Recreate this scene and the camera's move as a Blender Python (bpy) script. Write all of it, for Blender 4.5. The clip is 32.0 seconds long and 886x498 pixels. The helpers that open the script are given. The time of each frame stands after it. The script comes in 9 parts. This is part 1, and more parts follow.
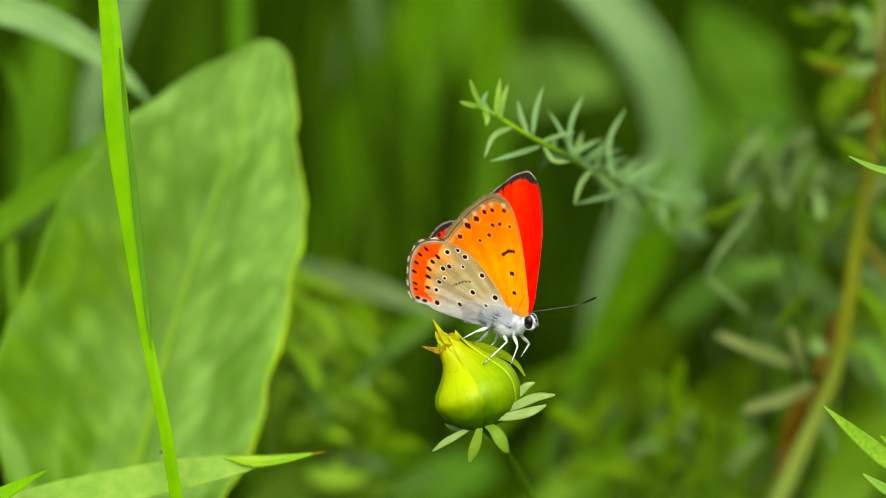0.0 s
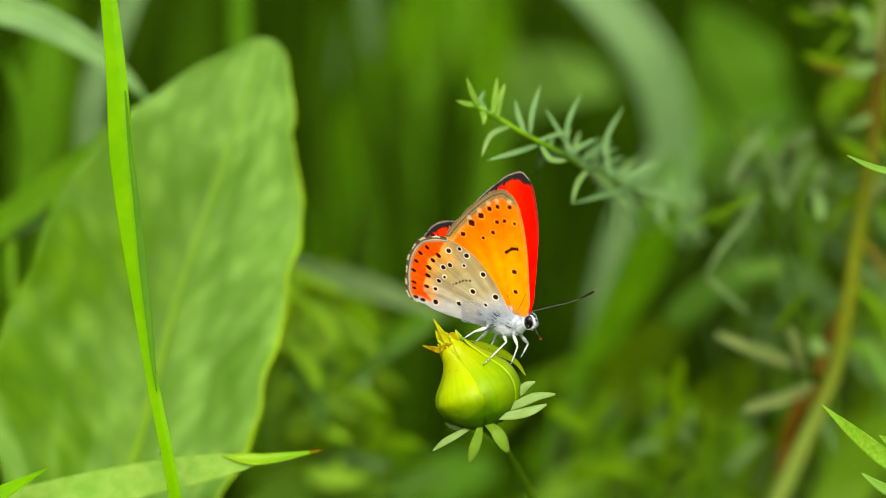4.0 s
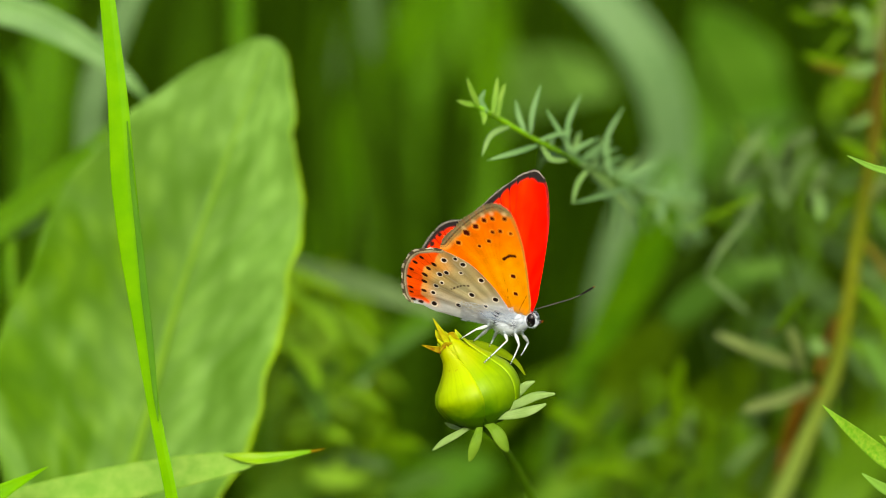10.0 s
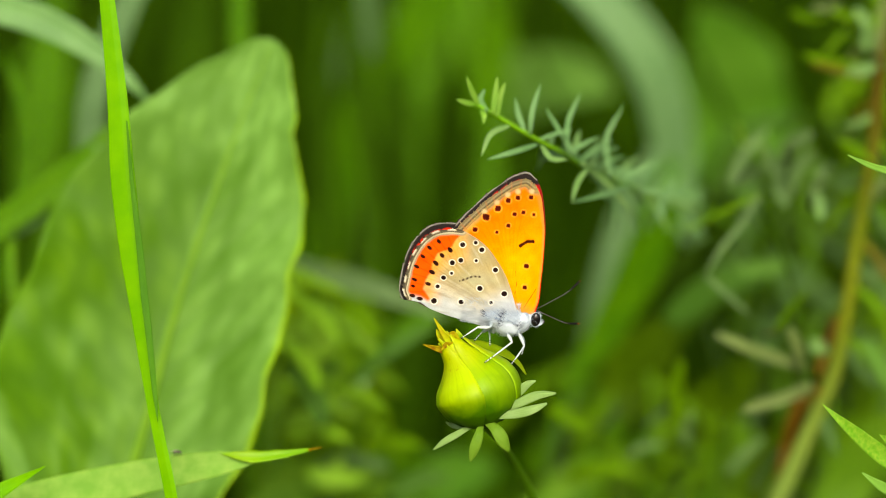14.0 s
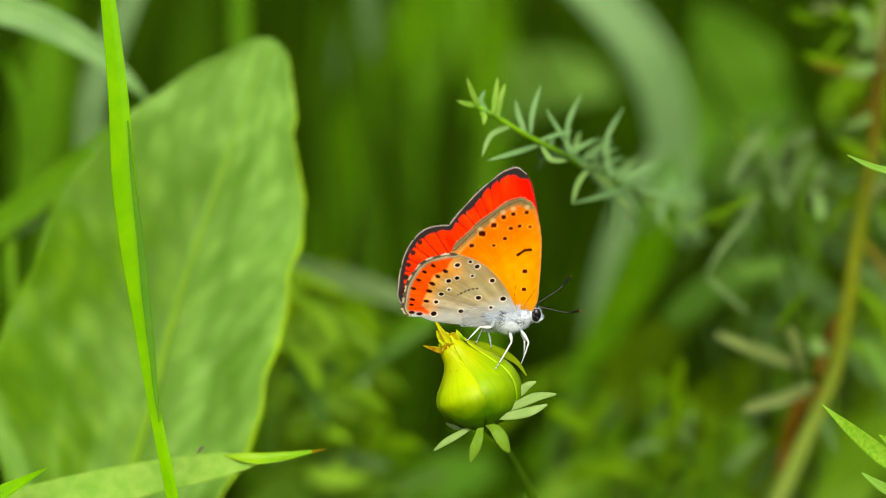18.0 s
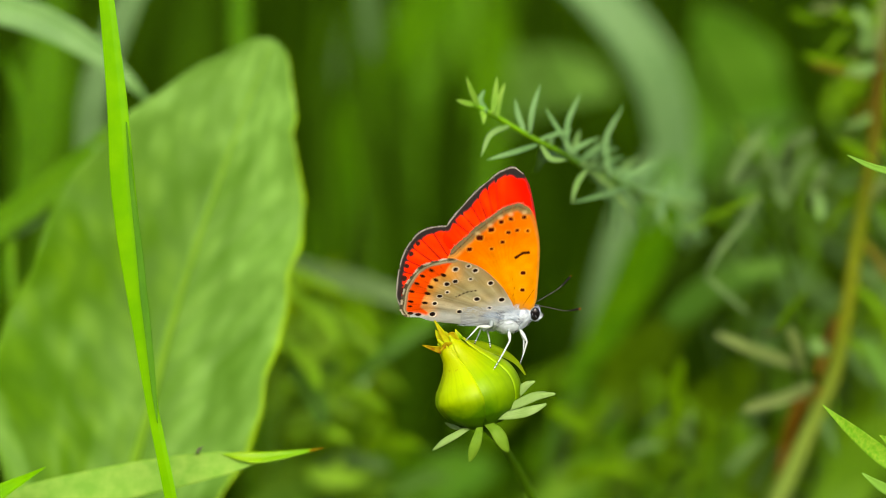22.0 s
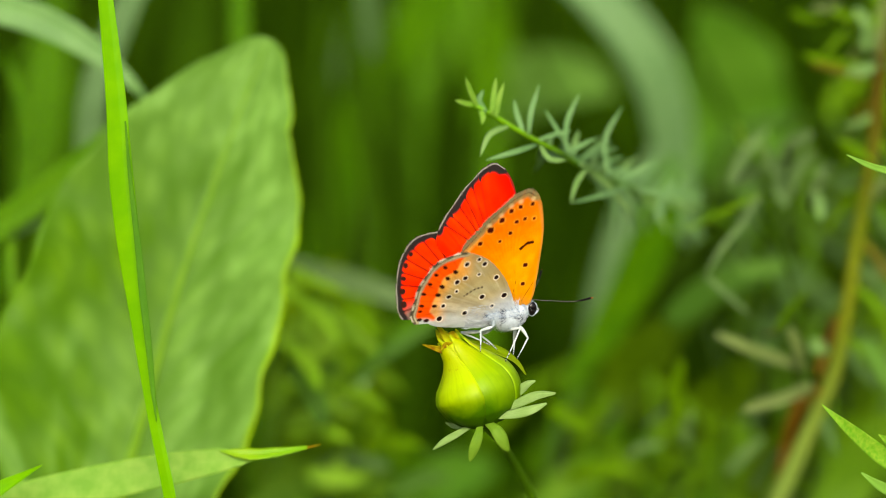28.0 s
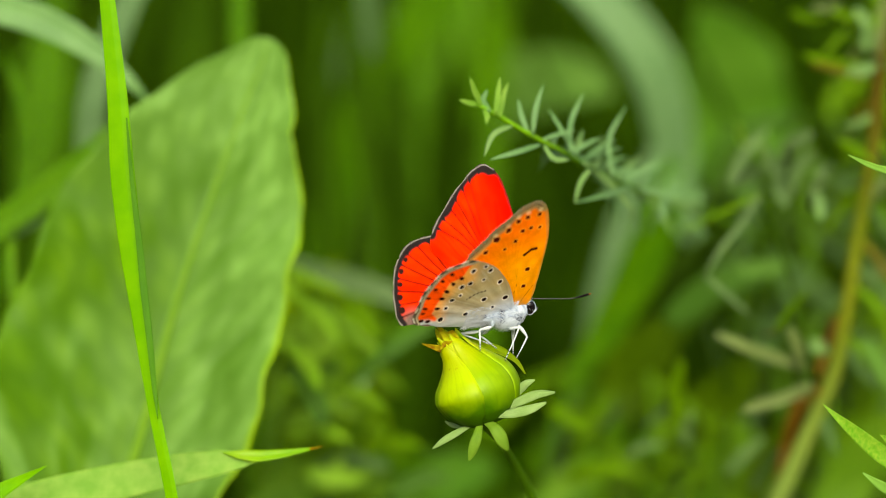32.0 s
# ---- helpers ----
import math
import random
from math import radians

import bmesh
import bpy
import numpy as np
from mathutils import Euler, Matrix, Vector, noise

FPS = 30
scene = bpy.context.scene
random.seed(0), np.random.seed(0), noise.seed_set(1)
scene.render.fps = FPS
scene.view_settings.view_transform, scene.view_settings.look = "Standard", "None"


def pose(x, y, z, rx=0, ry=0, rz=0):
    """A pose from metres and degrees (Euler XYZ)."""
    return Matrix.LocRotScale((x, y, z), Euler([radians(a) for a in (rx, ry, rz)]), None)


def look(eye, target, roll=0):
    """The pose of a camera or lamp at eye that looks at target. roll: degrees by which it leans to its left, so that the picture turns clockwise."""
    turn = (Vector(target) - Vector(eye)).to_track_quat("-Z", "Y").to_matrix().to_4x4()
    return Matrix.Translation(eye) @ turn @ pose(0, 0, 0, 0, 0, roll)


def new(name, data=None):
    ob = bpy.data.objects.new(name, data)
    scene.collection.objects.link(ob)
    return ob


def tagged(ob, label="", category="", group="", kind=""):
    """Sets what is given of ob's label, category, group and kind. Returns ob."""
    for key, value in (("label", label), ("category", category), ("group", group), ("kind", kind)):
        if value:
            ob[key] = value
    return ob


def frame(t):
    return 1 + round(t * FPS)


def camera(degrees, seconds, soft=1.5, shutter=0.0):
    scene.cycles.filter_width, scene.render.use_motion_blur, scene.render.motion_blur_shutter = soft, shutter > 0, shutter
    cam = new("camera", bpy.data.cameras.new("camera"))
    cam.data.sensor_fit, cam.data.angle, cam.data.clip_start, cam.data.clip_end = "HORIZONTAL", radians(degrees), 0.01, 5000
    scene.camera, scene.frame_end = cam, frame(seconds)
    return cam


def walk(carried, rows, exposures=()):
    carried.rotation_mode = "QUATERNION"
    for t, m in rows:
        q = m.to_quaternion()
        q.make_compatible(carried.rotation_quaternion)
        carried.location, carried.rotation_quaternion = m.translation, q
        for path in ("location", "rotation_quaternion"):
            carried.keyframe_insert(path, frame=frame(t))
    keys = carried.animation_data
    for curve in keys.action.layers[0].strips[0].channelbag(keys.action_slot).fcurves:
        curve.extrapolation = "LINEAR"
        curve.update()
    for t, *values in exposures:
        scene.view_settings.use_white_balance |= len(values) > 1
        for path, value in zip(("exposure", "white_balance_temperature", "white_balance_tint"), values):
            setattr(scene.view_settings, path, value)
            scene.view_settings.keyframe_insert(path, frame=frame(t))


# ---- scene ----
# A large copper butterfly on a flower bud in a meadow; metres, z up.
# ---- camera ----
cam = camera(20, 32.0, 0.75)
VIEW = look((0, -0.29544, 0.45209), (0, 0, 0.40))
cam.data.dof.use_dof, cam.data.dof.focus_distance, cam.data.dof.aperture_fstop = True, 0.299, 11.0
walk(cam, [(0, VIEW), (32, VIEW)], exposures=[(0, 2.0, 6700, 10), (32, 2.0, 6700, 10)])

# ---- light: a bright overcast sky ----
world = bpy.data.worlds.new("sky")
world.use_nodes = True
scene.world = world
wn = world.node_tree.nodes
sky = wn.new("ShaderNodeTexSky")
sky.sky_type, sky.sun_disc = "NISHITA", False
sky.sun_elevation, sky.sun_rotation = radians(34), radians(179)
sky.dust_density, sky.ozone_density = 4.0, 0.6
wn["Background"].inputs["Strength"].default_value = 0.05
world.node_tree.links.new(sky.outputs["Color"], wn["Background"].inputs["Color"])
sun = new("sun", bpy.data.lights.new("sun", "SUN"))
sun.data.energy, sun.data.angle, sun.data.color = 1.5, radians(30), (1.0, 0.96, 0.88)
sun.matrix_world = look((0.03, -1.9, 1.3), (0, 0, 0))


# ---- materials ----
def rgb(r, g, b):
    return tuple((c / 12.92 if c <= 0.04045 else ((c + 0.055) / 1.055) ** 2.4) for c in (r / 255, g / 255, b / 255)) + (1.0,)


def material(name):
    m = bpy.data.materials.new(name)
    m.use_nodes = True
    nt = m.node_tree
    return m, nt.nodes, nt.links, nt.nodes["Principled BSDF"], nt.nodes["Material Output"]


def sheer(nodes, links, bsdf, out, colour, share):
    """Lets a share of the light through a thin surface."""
    tr, mix = nodes.new("ShaderNodeBsdfTranslucent"), nodes.new("ShaderNodeMixShader")
    links.new(colour, tr.inputs["Color"])
    mix.inputs["Fac"].default_value = share
    links.new(bsdf.outputs[0], mix.inputs[1])
    links.new(tr.outputs[0], mix.inputs[2])
    links.new(mix.outputs[0], out.inputs["Surface"])


def mixed(nodes, links, fac, a, b, kind="MIX"):
    mx = nodes.new("ShaderNodeMix")
    mx.data_type, mx.blend_type = "RGBA", kind
    for slot, v in ((0, fac), (6, a), (7, b)):
        if isinstance(v, (float, tuple)):
            mx.inputs[slot].default_value = v
        else:
            links.new(v, mx.inputs[slot])
    return mx.outputs[2]


def noise_of(nodes, links, vector, scale, detail=3.0, rough=0.55):
    n = nodes.new("ShaderNodeTexNoise")
    n.inputs["Scale"].default_value, n.inputs["Detail"].default_value, n.inputs["Roughness"].default_value = scale, detail, rough
    if vector is not None:
        links.new(vector, n.inputs["Vector"])
    return n.outputs["Fac"]


def ramped(nodes, links, fac, lo, hi):
    mr = nodes.new("ShaderNodeMapRange")
    mr.inputs["From Min"].default_value, mr.inputs["From Max"].default_value = lo, hi
    links.new(fac, mr.inputs["Value"])
    return mr.outputs["Result"]


LEAF = (0.46, 0.5)   # leaves are darker and purer in tone than they look in bright light


def plant(name, a, b, share=0.35, rough=0.45, fibres=True, vary=0.0, scale=260.0, veins=False, bump=0.25, dull=0.13, foot=None, pure=0.12, streak=0.55, head=None):
    """A leaf or stem surface: two tones, fibres along the length, relief; it lets light through."""
    a, b = ((c[0] * LEAF[0], c[1] * LEAF[1], c[2] * pure, 1.0) for c in (a, b))
    m, nodes, links, bsdf, out = material(name)
    tc = nodes.new("ShaderNodeTexCoord")
    patches = ramped(nodes, links, noise_of(nodes, links, tc.outputs["Object"], scale, 4.0), 0.35, 0.68)
    colour = mixed(nodes, links, patches, a, b)
    height = noise_of(nodes, links, tc.outputs["Object"], scale * 6, 3.0)
    sep = nodes.new("ShaderNodeSeparateXYZ")
    links.new(tc.outputs["UV"], sep.inputs[0])
    if head:
        # the upper end has another tone
        colour = mixed(nodes, links, ramped(nodes, links, sep.outputs[1], 0.1, 0.04), colour, (head[0] * LEAF[0], head[1] * LEAF[1], head[2] * pure, 1.0))
    if foot:
        # and so has the foot
        colour = mixed(nodes, links, ramped(nodes, links, sep.outputs[1], 0.125, 0.19), colour, (foot[0] * LEAF[0], foot[1] * LEAF[1], foot[2] * pure, 1.0))
    if fibres:
        mp = nodes.new("ShaderNodeMapping")
        mp.inputs["Scale"].default_value = (26, 1.6, 1)
        links.new(tc.outputs["UV"], mp.inputs["Vector"])
        lines = noise_of(nodes, links, mp.outputs[0], 1.0, 2.0)
        colour = mixed(nodes, links, ramped(nodes, links, lines, 0.42, 0.7), colour, mixed(nodes, links, streak, colour, tuple(min(1, c * 1.6) for c in b[:3]) + (1,)))
        height = lines
    if veins:
        # side veins leave the midrib at a slant; u runs 0 to 1 across the leaf
        def calc(op, x, y):
            mt = nodes.new("ShaderNodeMath")
            mt.operation = op
            for k, v in enumerate((x, y)):
                if isinstance(v, float):
                    mt.inputs[k].default_value = v
                elif v is not None:
                    links.new(v, mt.inputs[k])
            return mt.outputs[0]
        off = calc("ABSOLUTE", calc("SUBTRACT", sep.outputs[0], 0.5), None)
        wob = calc("MULTIPLY", noise_of(nodes, links, tc.outputs["Object"], scale * 0.5), 1.1)
        run = calc("SUBTRACT", calc("MULTIPLY", sep.outputs[1], 11.0), calc("ADD", calc("MULTIPLY", off, 7.0), wob))
        dist = calc("ABSOLUTE", calc("SUBTRACT", calc("FRACT", run, None), 0.5), None)
        line = ramped(nodes, links, dist, 0.12, 0.0)
        cell = nodes.new("ShaderNodeTexVoronoi")
        cell.feature, cell.inputs["Scale"].default_value = "DISTANCE_TO_EDGE", scale * 1.3
        links.new(tc.outputs["Object"], cell.inputs["Vector"])
        net = ramped(nodes, links, cell.outputs["Distance"], 0.16, 0.0)
        colour = mixed(nodes, links, calc("MULTIPLY", net, 0.1), colour, b)
        colour = mixed(nodes, links, calc("MULTIPLY", line, 0.09), colour, tuple(min(1, c * 1.25) for c in b[:3]) + (1,))
        height = calc("SUBTRACT", height, calc("ADD", calc("MULTIPLY", line, 0.6), calc("MULTIPLY", net, 0.7)))
    if vary:
        info = nodes.new("ShaderNodeNewGeometry")
        hsv = nodes.new("ShaderNodeHueSaturation")
        mr = nodes.new("ShaderNodeMapRange")
        mr.inputs["To Min"].default_value, mr.inputs["To Max"].default_value = 1 - vary, 1 + vary
        links.new(info.outputs["Random Per Island"], mr.inputs["Value"])
        links.new(mr.outputs[0], hsv.inputs["Value"])
        links.new(colour, hsv.inputs["Color"])
        colour = hsv.outputs[0]
    links.new(colour, bsdf.inputs["Base Color"])
    bsdf.inputs["Roughness"].default_value, bsdf.inputs["Specular IOR Level"].default_value = rough, dull
    bp = nodes.new("ShaderNodeBump")
    bp.inputs["Strength"].default_value, bp.inputs["Distance"].default_value = bump, 0.0004
    links.new(height, bp.inputs["Height"])
    links.new(bp.outputs[0], bsdf.inputs["Normal"])
    sheer(nodes, links, bsdf, out, colour, share)
    return m


def leaf_nodes(nodes, links):
    """Small helpers for a leaf's pattern: a math node, and a vector from three values."""
    def calc(op, x, y=None):
        mt = nodes.new("ShaderNodeMath")
        mt.operation = op
        for k, v in enumerate((x, y)):
            if isinstance(v, float):
                mt.inputs[k].default_value = v
            elif v is not None:
                links.new(v, mt.inputs[k])
        return mt.outputs[0]

    def vec(x, y):
        cb = nodes.new("ShaderNodeCombineXYZ")
        links.new(x, cb.inputs[0])
        links.new(y, cb.inputs[1])
        return cb.outputs[0]
    return calc, vec


def dock_skin(name, deep, fresh, pale, rim, share=0.3):
    """A quilted broad leaf: puffed cells between slanting side veins, sky glare painted in as a paler half and pale
    patches, a yellowish rim.
    """
    m, nodes, links, bsdf, out = material(name)
    calc, vec = leaf_nodes(nodes, links)
    tc, sep = nodes.new("ShaderNodeTexCoord"), nodes.new("ShaderNodeSeparateXYZ")
    links.new(tc.outputs["UV"], sep.inputs[0])
    u, v = sep.outputs[0], sep.outputs[1]
    side = calc("SUBTRACT", u, 0.5)
    off = calc("ABSOLUTE", side)
    wob = noise_of(nodes, links, tc.outputs["Object"], 70.0, 2.0)
    run = calc("ADD", calc("SUBTRACT", calc("MULTIPLY", v, 13.0), calc("MULTIPLY", off, 4.5)), calc("MULTIPLY", wob, 0.9))
    cell = nodes.new("ShaderNodeTexVoronoi")
    cell.feature, cell.inputs["Scale"].default_value, cell.inputs["Randomness"].default_value = "SMOOTH_F1", 1.0, 0.9
    cell.inputs["Smoothness"].default_value = 0.35
    links.new(vec(calc("MULTIPLY", run, 1.6), calc("MULTIPLY", side, 8.5)), cell.inputs["Vector"])
    puff = ramped(nodes, links, cell.outputs["Distance"], 0.62, 0.12)
    broad = noise_of(nodes, links, vec(calc("MULTIPLY", run, 0.24), calc("MULTIPLY", side, 4.6)), 1.0, 2.0)
    fine = noise_of(nodes, links, tc.outputs["Object"], 420.0, 4.0)
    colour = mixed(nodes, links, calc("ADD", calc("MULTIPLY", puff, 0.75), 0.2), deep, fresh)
    # sky glare as paler colour: right half, top and patches low down
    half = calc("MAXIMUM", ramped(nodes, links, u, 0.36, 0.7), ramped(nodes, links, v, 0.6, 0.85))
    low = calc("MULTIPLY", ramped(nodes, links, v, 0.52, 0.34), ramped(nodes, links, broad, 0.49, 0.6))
    glare = calc("MAXIMUM", calc("MULTIPLY", half, 0.84), calc("MULTIPLY", low, 0.7))
    colour = mixed(nodes, links, calc("MULTIPLY", glare, calc("ADD", calc("MULTIPLY", puff, 0.4), 0.46)), colour, pale)
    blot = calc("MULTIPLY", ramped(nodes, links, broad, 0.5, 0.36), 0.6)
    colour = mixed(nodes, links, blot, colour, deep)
    colour = mixed(nodes, links, calc("MULTIPLY", ramped(nodes, links, fine, 0.45, 0.7), 0.25), colour, deep)
    colour = mixed(nodes, links, calc("MULTIPLY", ramped(nodes, links, off, 0.022, 0.006), 0.5), colour, pale)
    edge = ramped(nodes, links, calc("ADD", off, calc("MULTIPLY", noise_of(nodes, links, tc.outputs["Object"], 160.0), 0.03)), 0.488, 0.512)
    colour = mixed(nodes, links, calc("MULTIPLY", edge, ramped(nodes, links, u, 0.0, 0.7)), colour, rim)
    links.new(colour, bsdf.inputs["Base Color"])
    bsdf.inputs["Roughness"].default_value, bsdf.inputs["Specular IOR Level"].default_value = 0.5, 0.1
    bp = nodes.new("ShaderNodeBump")
    bp.inputs["Strength"].default_value, bp.inputs["Distance"].default_value = 0.2, 0.0008
    links.new(calc("ADD", puff, calc("MULTIPLY", fine, 0.25)), bp.inputs["Height"])
    links.new(bp.outputs[0], bsdf.inputs["Normal"])
    sheer(nodes, links, bsdf, out, colour, share)
    return m


def bud_skin(name, base, body, neck, share=0.2):
    """A bract of the bud: green at the foot, darkened there for painted shade, fresh in the middle, olive towards the
    point; faint ribs, freckles, a pale thin margin.
    """
    m, nodes, links, bsdf, out = material(name)
    calc, vec = leaf_nodes(nodes, links)
    tc, sep = nodes.new("ShaderNodeTexCoord"), nodes.new("ShaderNodeSeparateXYZ")
    links.new(tc.outputs["UV"], sep.inputs[0])
    u, v = sep.outputs[0], sep.outputs[1]
    soft = noise_of(nodes, links, tc.outputs["Object"], 260.0, 3.0)
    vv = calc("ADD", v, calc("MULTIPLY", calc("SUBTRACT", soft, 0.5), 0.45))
    # the dark base colour imitates shade on the bud's lower side
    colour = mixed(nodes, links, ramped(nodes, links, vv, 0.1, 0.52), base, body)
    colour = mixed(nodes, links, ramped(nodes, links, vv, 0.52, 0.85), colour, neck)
    ribs = noise_of(nodes, links, vec(calc("MULTIPLY", u, 13.0), calc("MULTIPLY", v, 1.2)), 1.0, 2.0)
    colour = mixed(nodes, links, calc("MULTIPLY", ramped(nodes, links, ribs, 0.5, 0.72), 0.16), colour, base)
    freckle = noise_of(nodes, links, tc.outputs["Object"], 1700.0, 2.0)
    brown = (0.16, 0.075, 0.004, 1.0)
    colour = mixed(nodes, links, calc("MULTIPLY", ramped(nodes, links, freckle, 0.66, 0.74), ramped(nodes, links, v, 0.45, 1.0)), colour, brown)
    off = calc("ABSOLUTE", calc("SUBTRACT", u, 0.5))
    margin = calc("MULTIPLY", ramped(nodes, links, off, 0.465, 0.5), calc("MULTIPLY", ramped(nodes, links, v, 0.12, 0.6), 0.5))
    colour = mixed(nodes, links, margin, colour, (min(1, body[0] * 1.5), min(1, body[1] * 1.35), 0.01, 1.0))
    links.new(colour, bsdf.inputs["Base Color"])
    bsdf.inputs["Roughness"].default_value, bsdf.inputs["Specular IOR Level"].default_value = 0.45, 0.1
    bp = nodes.new("ShaderNodeBump")
    bp.inputs["Strength"].default_value, bp.inputs["Distance"].default_value = 0.15, 0.00025
    links.new(calc("ADD", ribs, calc("MULTIPLY", noise_of(nodes, links, tc.outputs["Object"], 900.0), 0.5)), bp.inputs["Height"])
    links.new(bp.outputs[0], bsdf.inputs["Normal"])
    sheer(nodes, links, bsdf, out, colour, share)
    return m


def tinted(name, rough, share=0.0, grain=0.12, grain_scale=3000.0, dull=0.3, sheen=0.0):
    """A surface whose markings are the mesh's own colours, with fine grain."""
    m, nodes, links, bsdf, out = material(name)
    at = nodes.new("ShaderNodeAttribute")
    at.attribute_name = "tint"
    tc = nodes.new("ShaderNodeTexCoord")
    hsv = nodes.new("ShaderNodeHueSaturation")
    mr = nodes.new("ShaderNodeMapRange")
    mr.inputs["To Min"].default_value, mr.inputs["To Max"].default_value = 1 - grain, 1 + grain
    fine = noise_of(nodes, links, tc.outputs["Object"], grain_scale, 3.0)
    links.new(fine, mr.inputs["Value"])
    links.new(mr.outputs[0], hsv.inputs["Value"])
    links.new(at.outputs["Color"], hsv.inputs["Color"])
    links.new(hsv.outputs[0], bsdf.inputs["Base Color"])
    bsdf.inputs["Roughness"].default_value, bsdf.inputs["Specular IOR Level"].default_value = rough, dull
    bsdf.inputs["Sheen Weight"].default_value = sheen
    bp = nodes.new("ShaderNodeBump")
    bp.inputs["Strength"].default_value, bp.inputs["Distance"].default_value = 0.3, 0.00005
    links.new(fine, bp.inputs["Height"])
    links.new(bp.outputs[0], bsdf.inputs["Normal"])
    if share:
        sheer(nodes, links, bsdf, out, hsv.outputs[0], share)
    return m


def simple(name, a, b, rough, scale, dull=0.4, bump=0.2):
    m, nodes, links, bsdf, out = material(name)
    tc = nodes.new("ShaderNodeTexCoord")
    n = noise_of(nodes, links, tc.outputs["Object"], scale, 4.0)
    links.new(mixed(nodes, links, ramped(nodes, links, n, 0.35, 0.65), a, b), bsdf.inputs["Base Color"])
    bsdf.inputs["Roughness"].default_value, bsdf.inputs["Specular IOR Level"].default_value = rough, dull
    bp = nodes.new("ShaderNodeBump")
    bp.inputs["Strength"].default_value, bp.inputs["Distance"].default_value = bump, 0.3 / scale
    links.new(n, bp.inputs["Height"])
    links.new(bp.outputs[0], bsdf.inputs["Normal"])
    return m


GRASS = plant("fresh_grass", rgb(132, 206, 0), rgb(148, 218, 2), 0.35, 0.5, fibres=False, bump=0.08, pure=0.0, dull=0.05)
GRASS_PALE = plant("pale_grass", rgb(142, 198, 84), rgb(164, 214, 104), 0.35, 0.5, bump=0.1, pure=0.3, streak=0.2)
ARCH = plant("pale_arching_grass", rgb(142, 200, 92), rgb(174, 218, 124), 0.35, 0.5, bump=0.1, pure=0.22, streak=0.15, fibres=False, scale=420.0, dull=0.08)
TIP_FRESH = plant("yellow_green_grass", rgb(136, 206, 0), rgb(172, 220, 10), 0.35, 0.42, fibres=False, scale=200.0)
TIP_GOLD = simple("golden_bract_tip", rgb(134, 146, 4), rgb(122, 104, 2), 0.7, 900.0, 0.05)
FLANK = plant("grass_underside", rgb(84, 146, 8), rgb(96, 158, 20), 0.3, 0.5, pure=0.1, streak=0.2)
# darker copy of the grass tone, with shade put into the colour
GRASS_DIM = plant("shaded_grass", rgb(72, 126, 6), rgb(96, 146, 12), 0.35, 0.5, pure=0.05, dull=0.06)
# two grass tones with background haze mixed into the colour as grey
GRASS_HAZE = plant("haze_grey_grass", rgb(116, 158, 98), rgb(136, 176, 116), 0.3, 0.45, pure=0.42, dull=0.15)
HAZE_DIM = plant("dim_haze_grass", rgb(102, 136, 86), rgb(118, 152, 102), 0.3, 0.5, pure=0.4, dull=0.1)
SLANT = plant("yellowish_grass", rgb(108, 160, 24), rgb(130, 178, 60), 0.35, 0.5, pure=0.16, scale=60.0)
GRASS_MID = plant("mid_grass", rgb(84, 138, 10), rgb(104, 156, 30), 0.35, 0.5, pure=0.1, dull=0.06)
# the shade deep among the stems is put into this grass's colour
GRASS_DEEP_SHADE = plant("deep_shade_grass", rgb(46, 76, 0), rgb(62, 96, 2), 0.35, 0.5, pure=0.0, dull=0.02)
GRASS_GREY = plant("greyish_grass", rgb(116, 164, 96), rgb(138, 184, 116), 0.3, 0.45, pure=0.36, dull=0.2)
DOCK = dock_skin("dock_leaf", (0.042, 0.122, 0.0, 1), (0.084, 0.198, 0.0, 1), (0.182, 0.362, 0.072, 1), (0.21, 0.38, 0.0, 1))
DOCK_FAR = plant("dim_dock_leaf", rgb(98, 156, 36), rgb(116, 170, 56), 0.3, 0.5, fibres=False, scale=90.0, veins=True, bump=0.2, pure=0.3)
RIB = plant("leaf_rib", rgb(138, 188, 70), rgb(150, 198, 84), 0.2, 0.5, streak=0.1)
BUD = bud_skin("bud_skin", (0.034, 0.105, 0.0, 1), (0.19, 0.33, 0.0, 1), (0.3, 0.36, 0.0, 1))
# brighter copy of the bud skin: sunlight on the front bract, as colour
BUD_SUNLIT = bud_skin("sunlit_bud_skin", (0.04, 0.115, 0.0, 1), (0.33, 0.47, 0.0, 1), (0.3, 0.35, 0.0, 1), 0.25)
RIB_DIM = plant("sunken_leaf_rib", rgb(128, 180, 50), rgb(140, 190, 64), 0.25, 0.5, streak=0.1)
BUD_GREEN = plant("bud_bract_green", rgb(164, 196, 16), rgb(186, 208, 40), 0.5, 0.4, fibres=False, scale=260.0, bump=0.1, pure=0.05)
BRACT_GREEN = plant("greenish_bract_skin", rgb(124, 168, 44), rgb(148, 188, 76), 0.35, 0.5, scale=420.0, pure=0.25, streak=0.25)
BRACT = plant("bract_skin", rgb(148, 184, 98), rgb(174, 204, 130), 0.3, 0.5, scale=420.0, pure=0.4)
STEM = plant("green_stem", rgb(90, 138, 20), rgb(108, 154, 30), 0.1, 0.5)
STEM_FRESH = plant("fresh_stem", rgb(124, 186, 20), rgb(138, 196, 40), 0.05, 0.5, streak=0.1)
STEM_OLD = plant("browning_stem", rgb(98, 120, 8), rgb(124, 128, 28), 0.08, 0.6, scale=70.0, pure=0.2, dull=0.05, streak=0.2, head=rgb(92, 66, 2), foot=rgb(134, 160, 104))
# greyed leaf tones further back; the haze is part of the colour
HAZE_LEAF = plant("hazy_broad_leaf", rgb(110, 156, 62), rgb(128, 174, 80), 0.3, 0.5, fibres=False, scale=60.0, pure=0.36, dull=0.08)
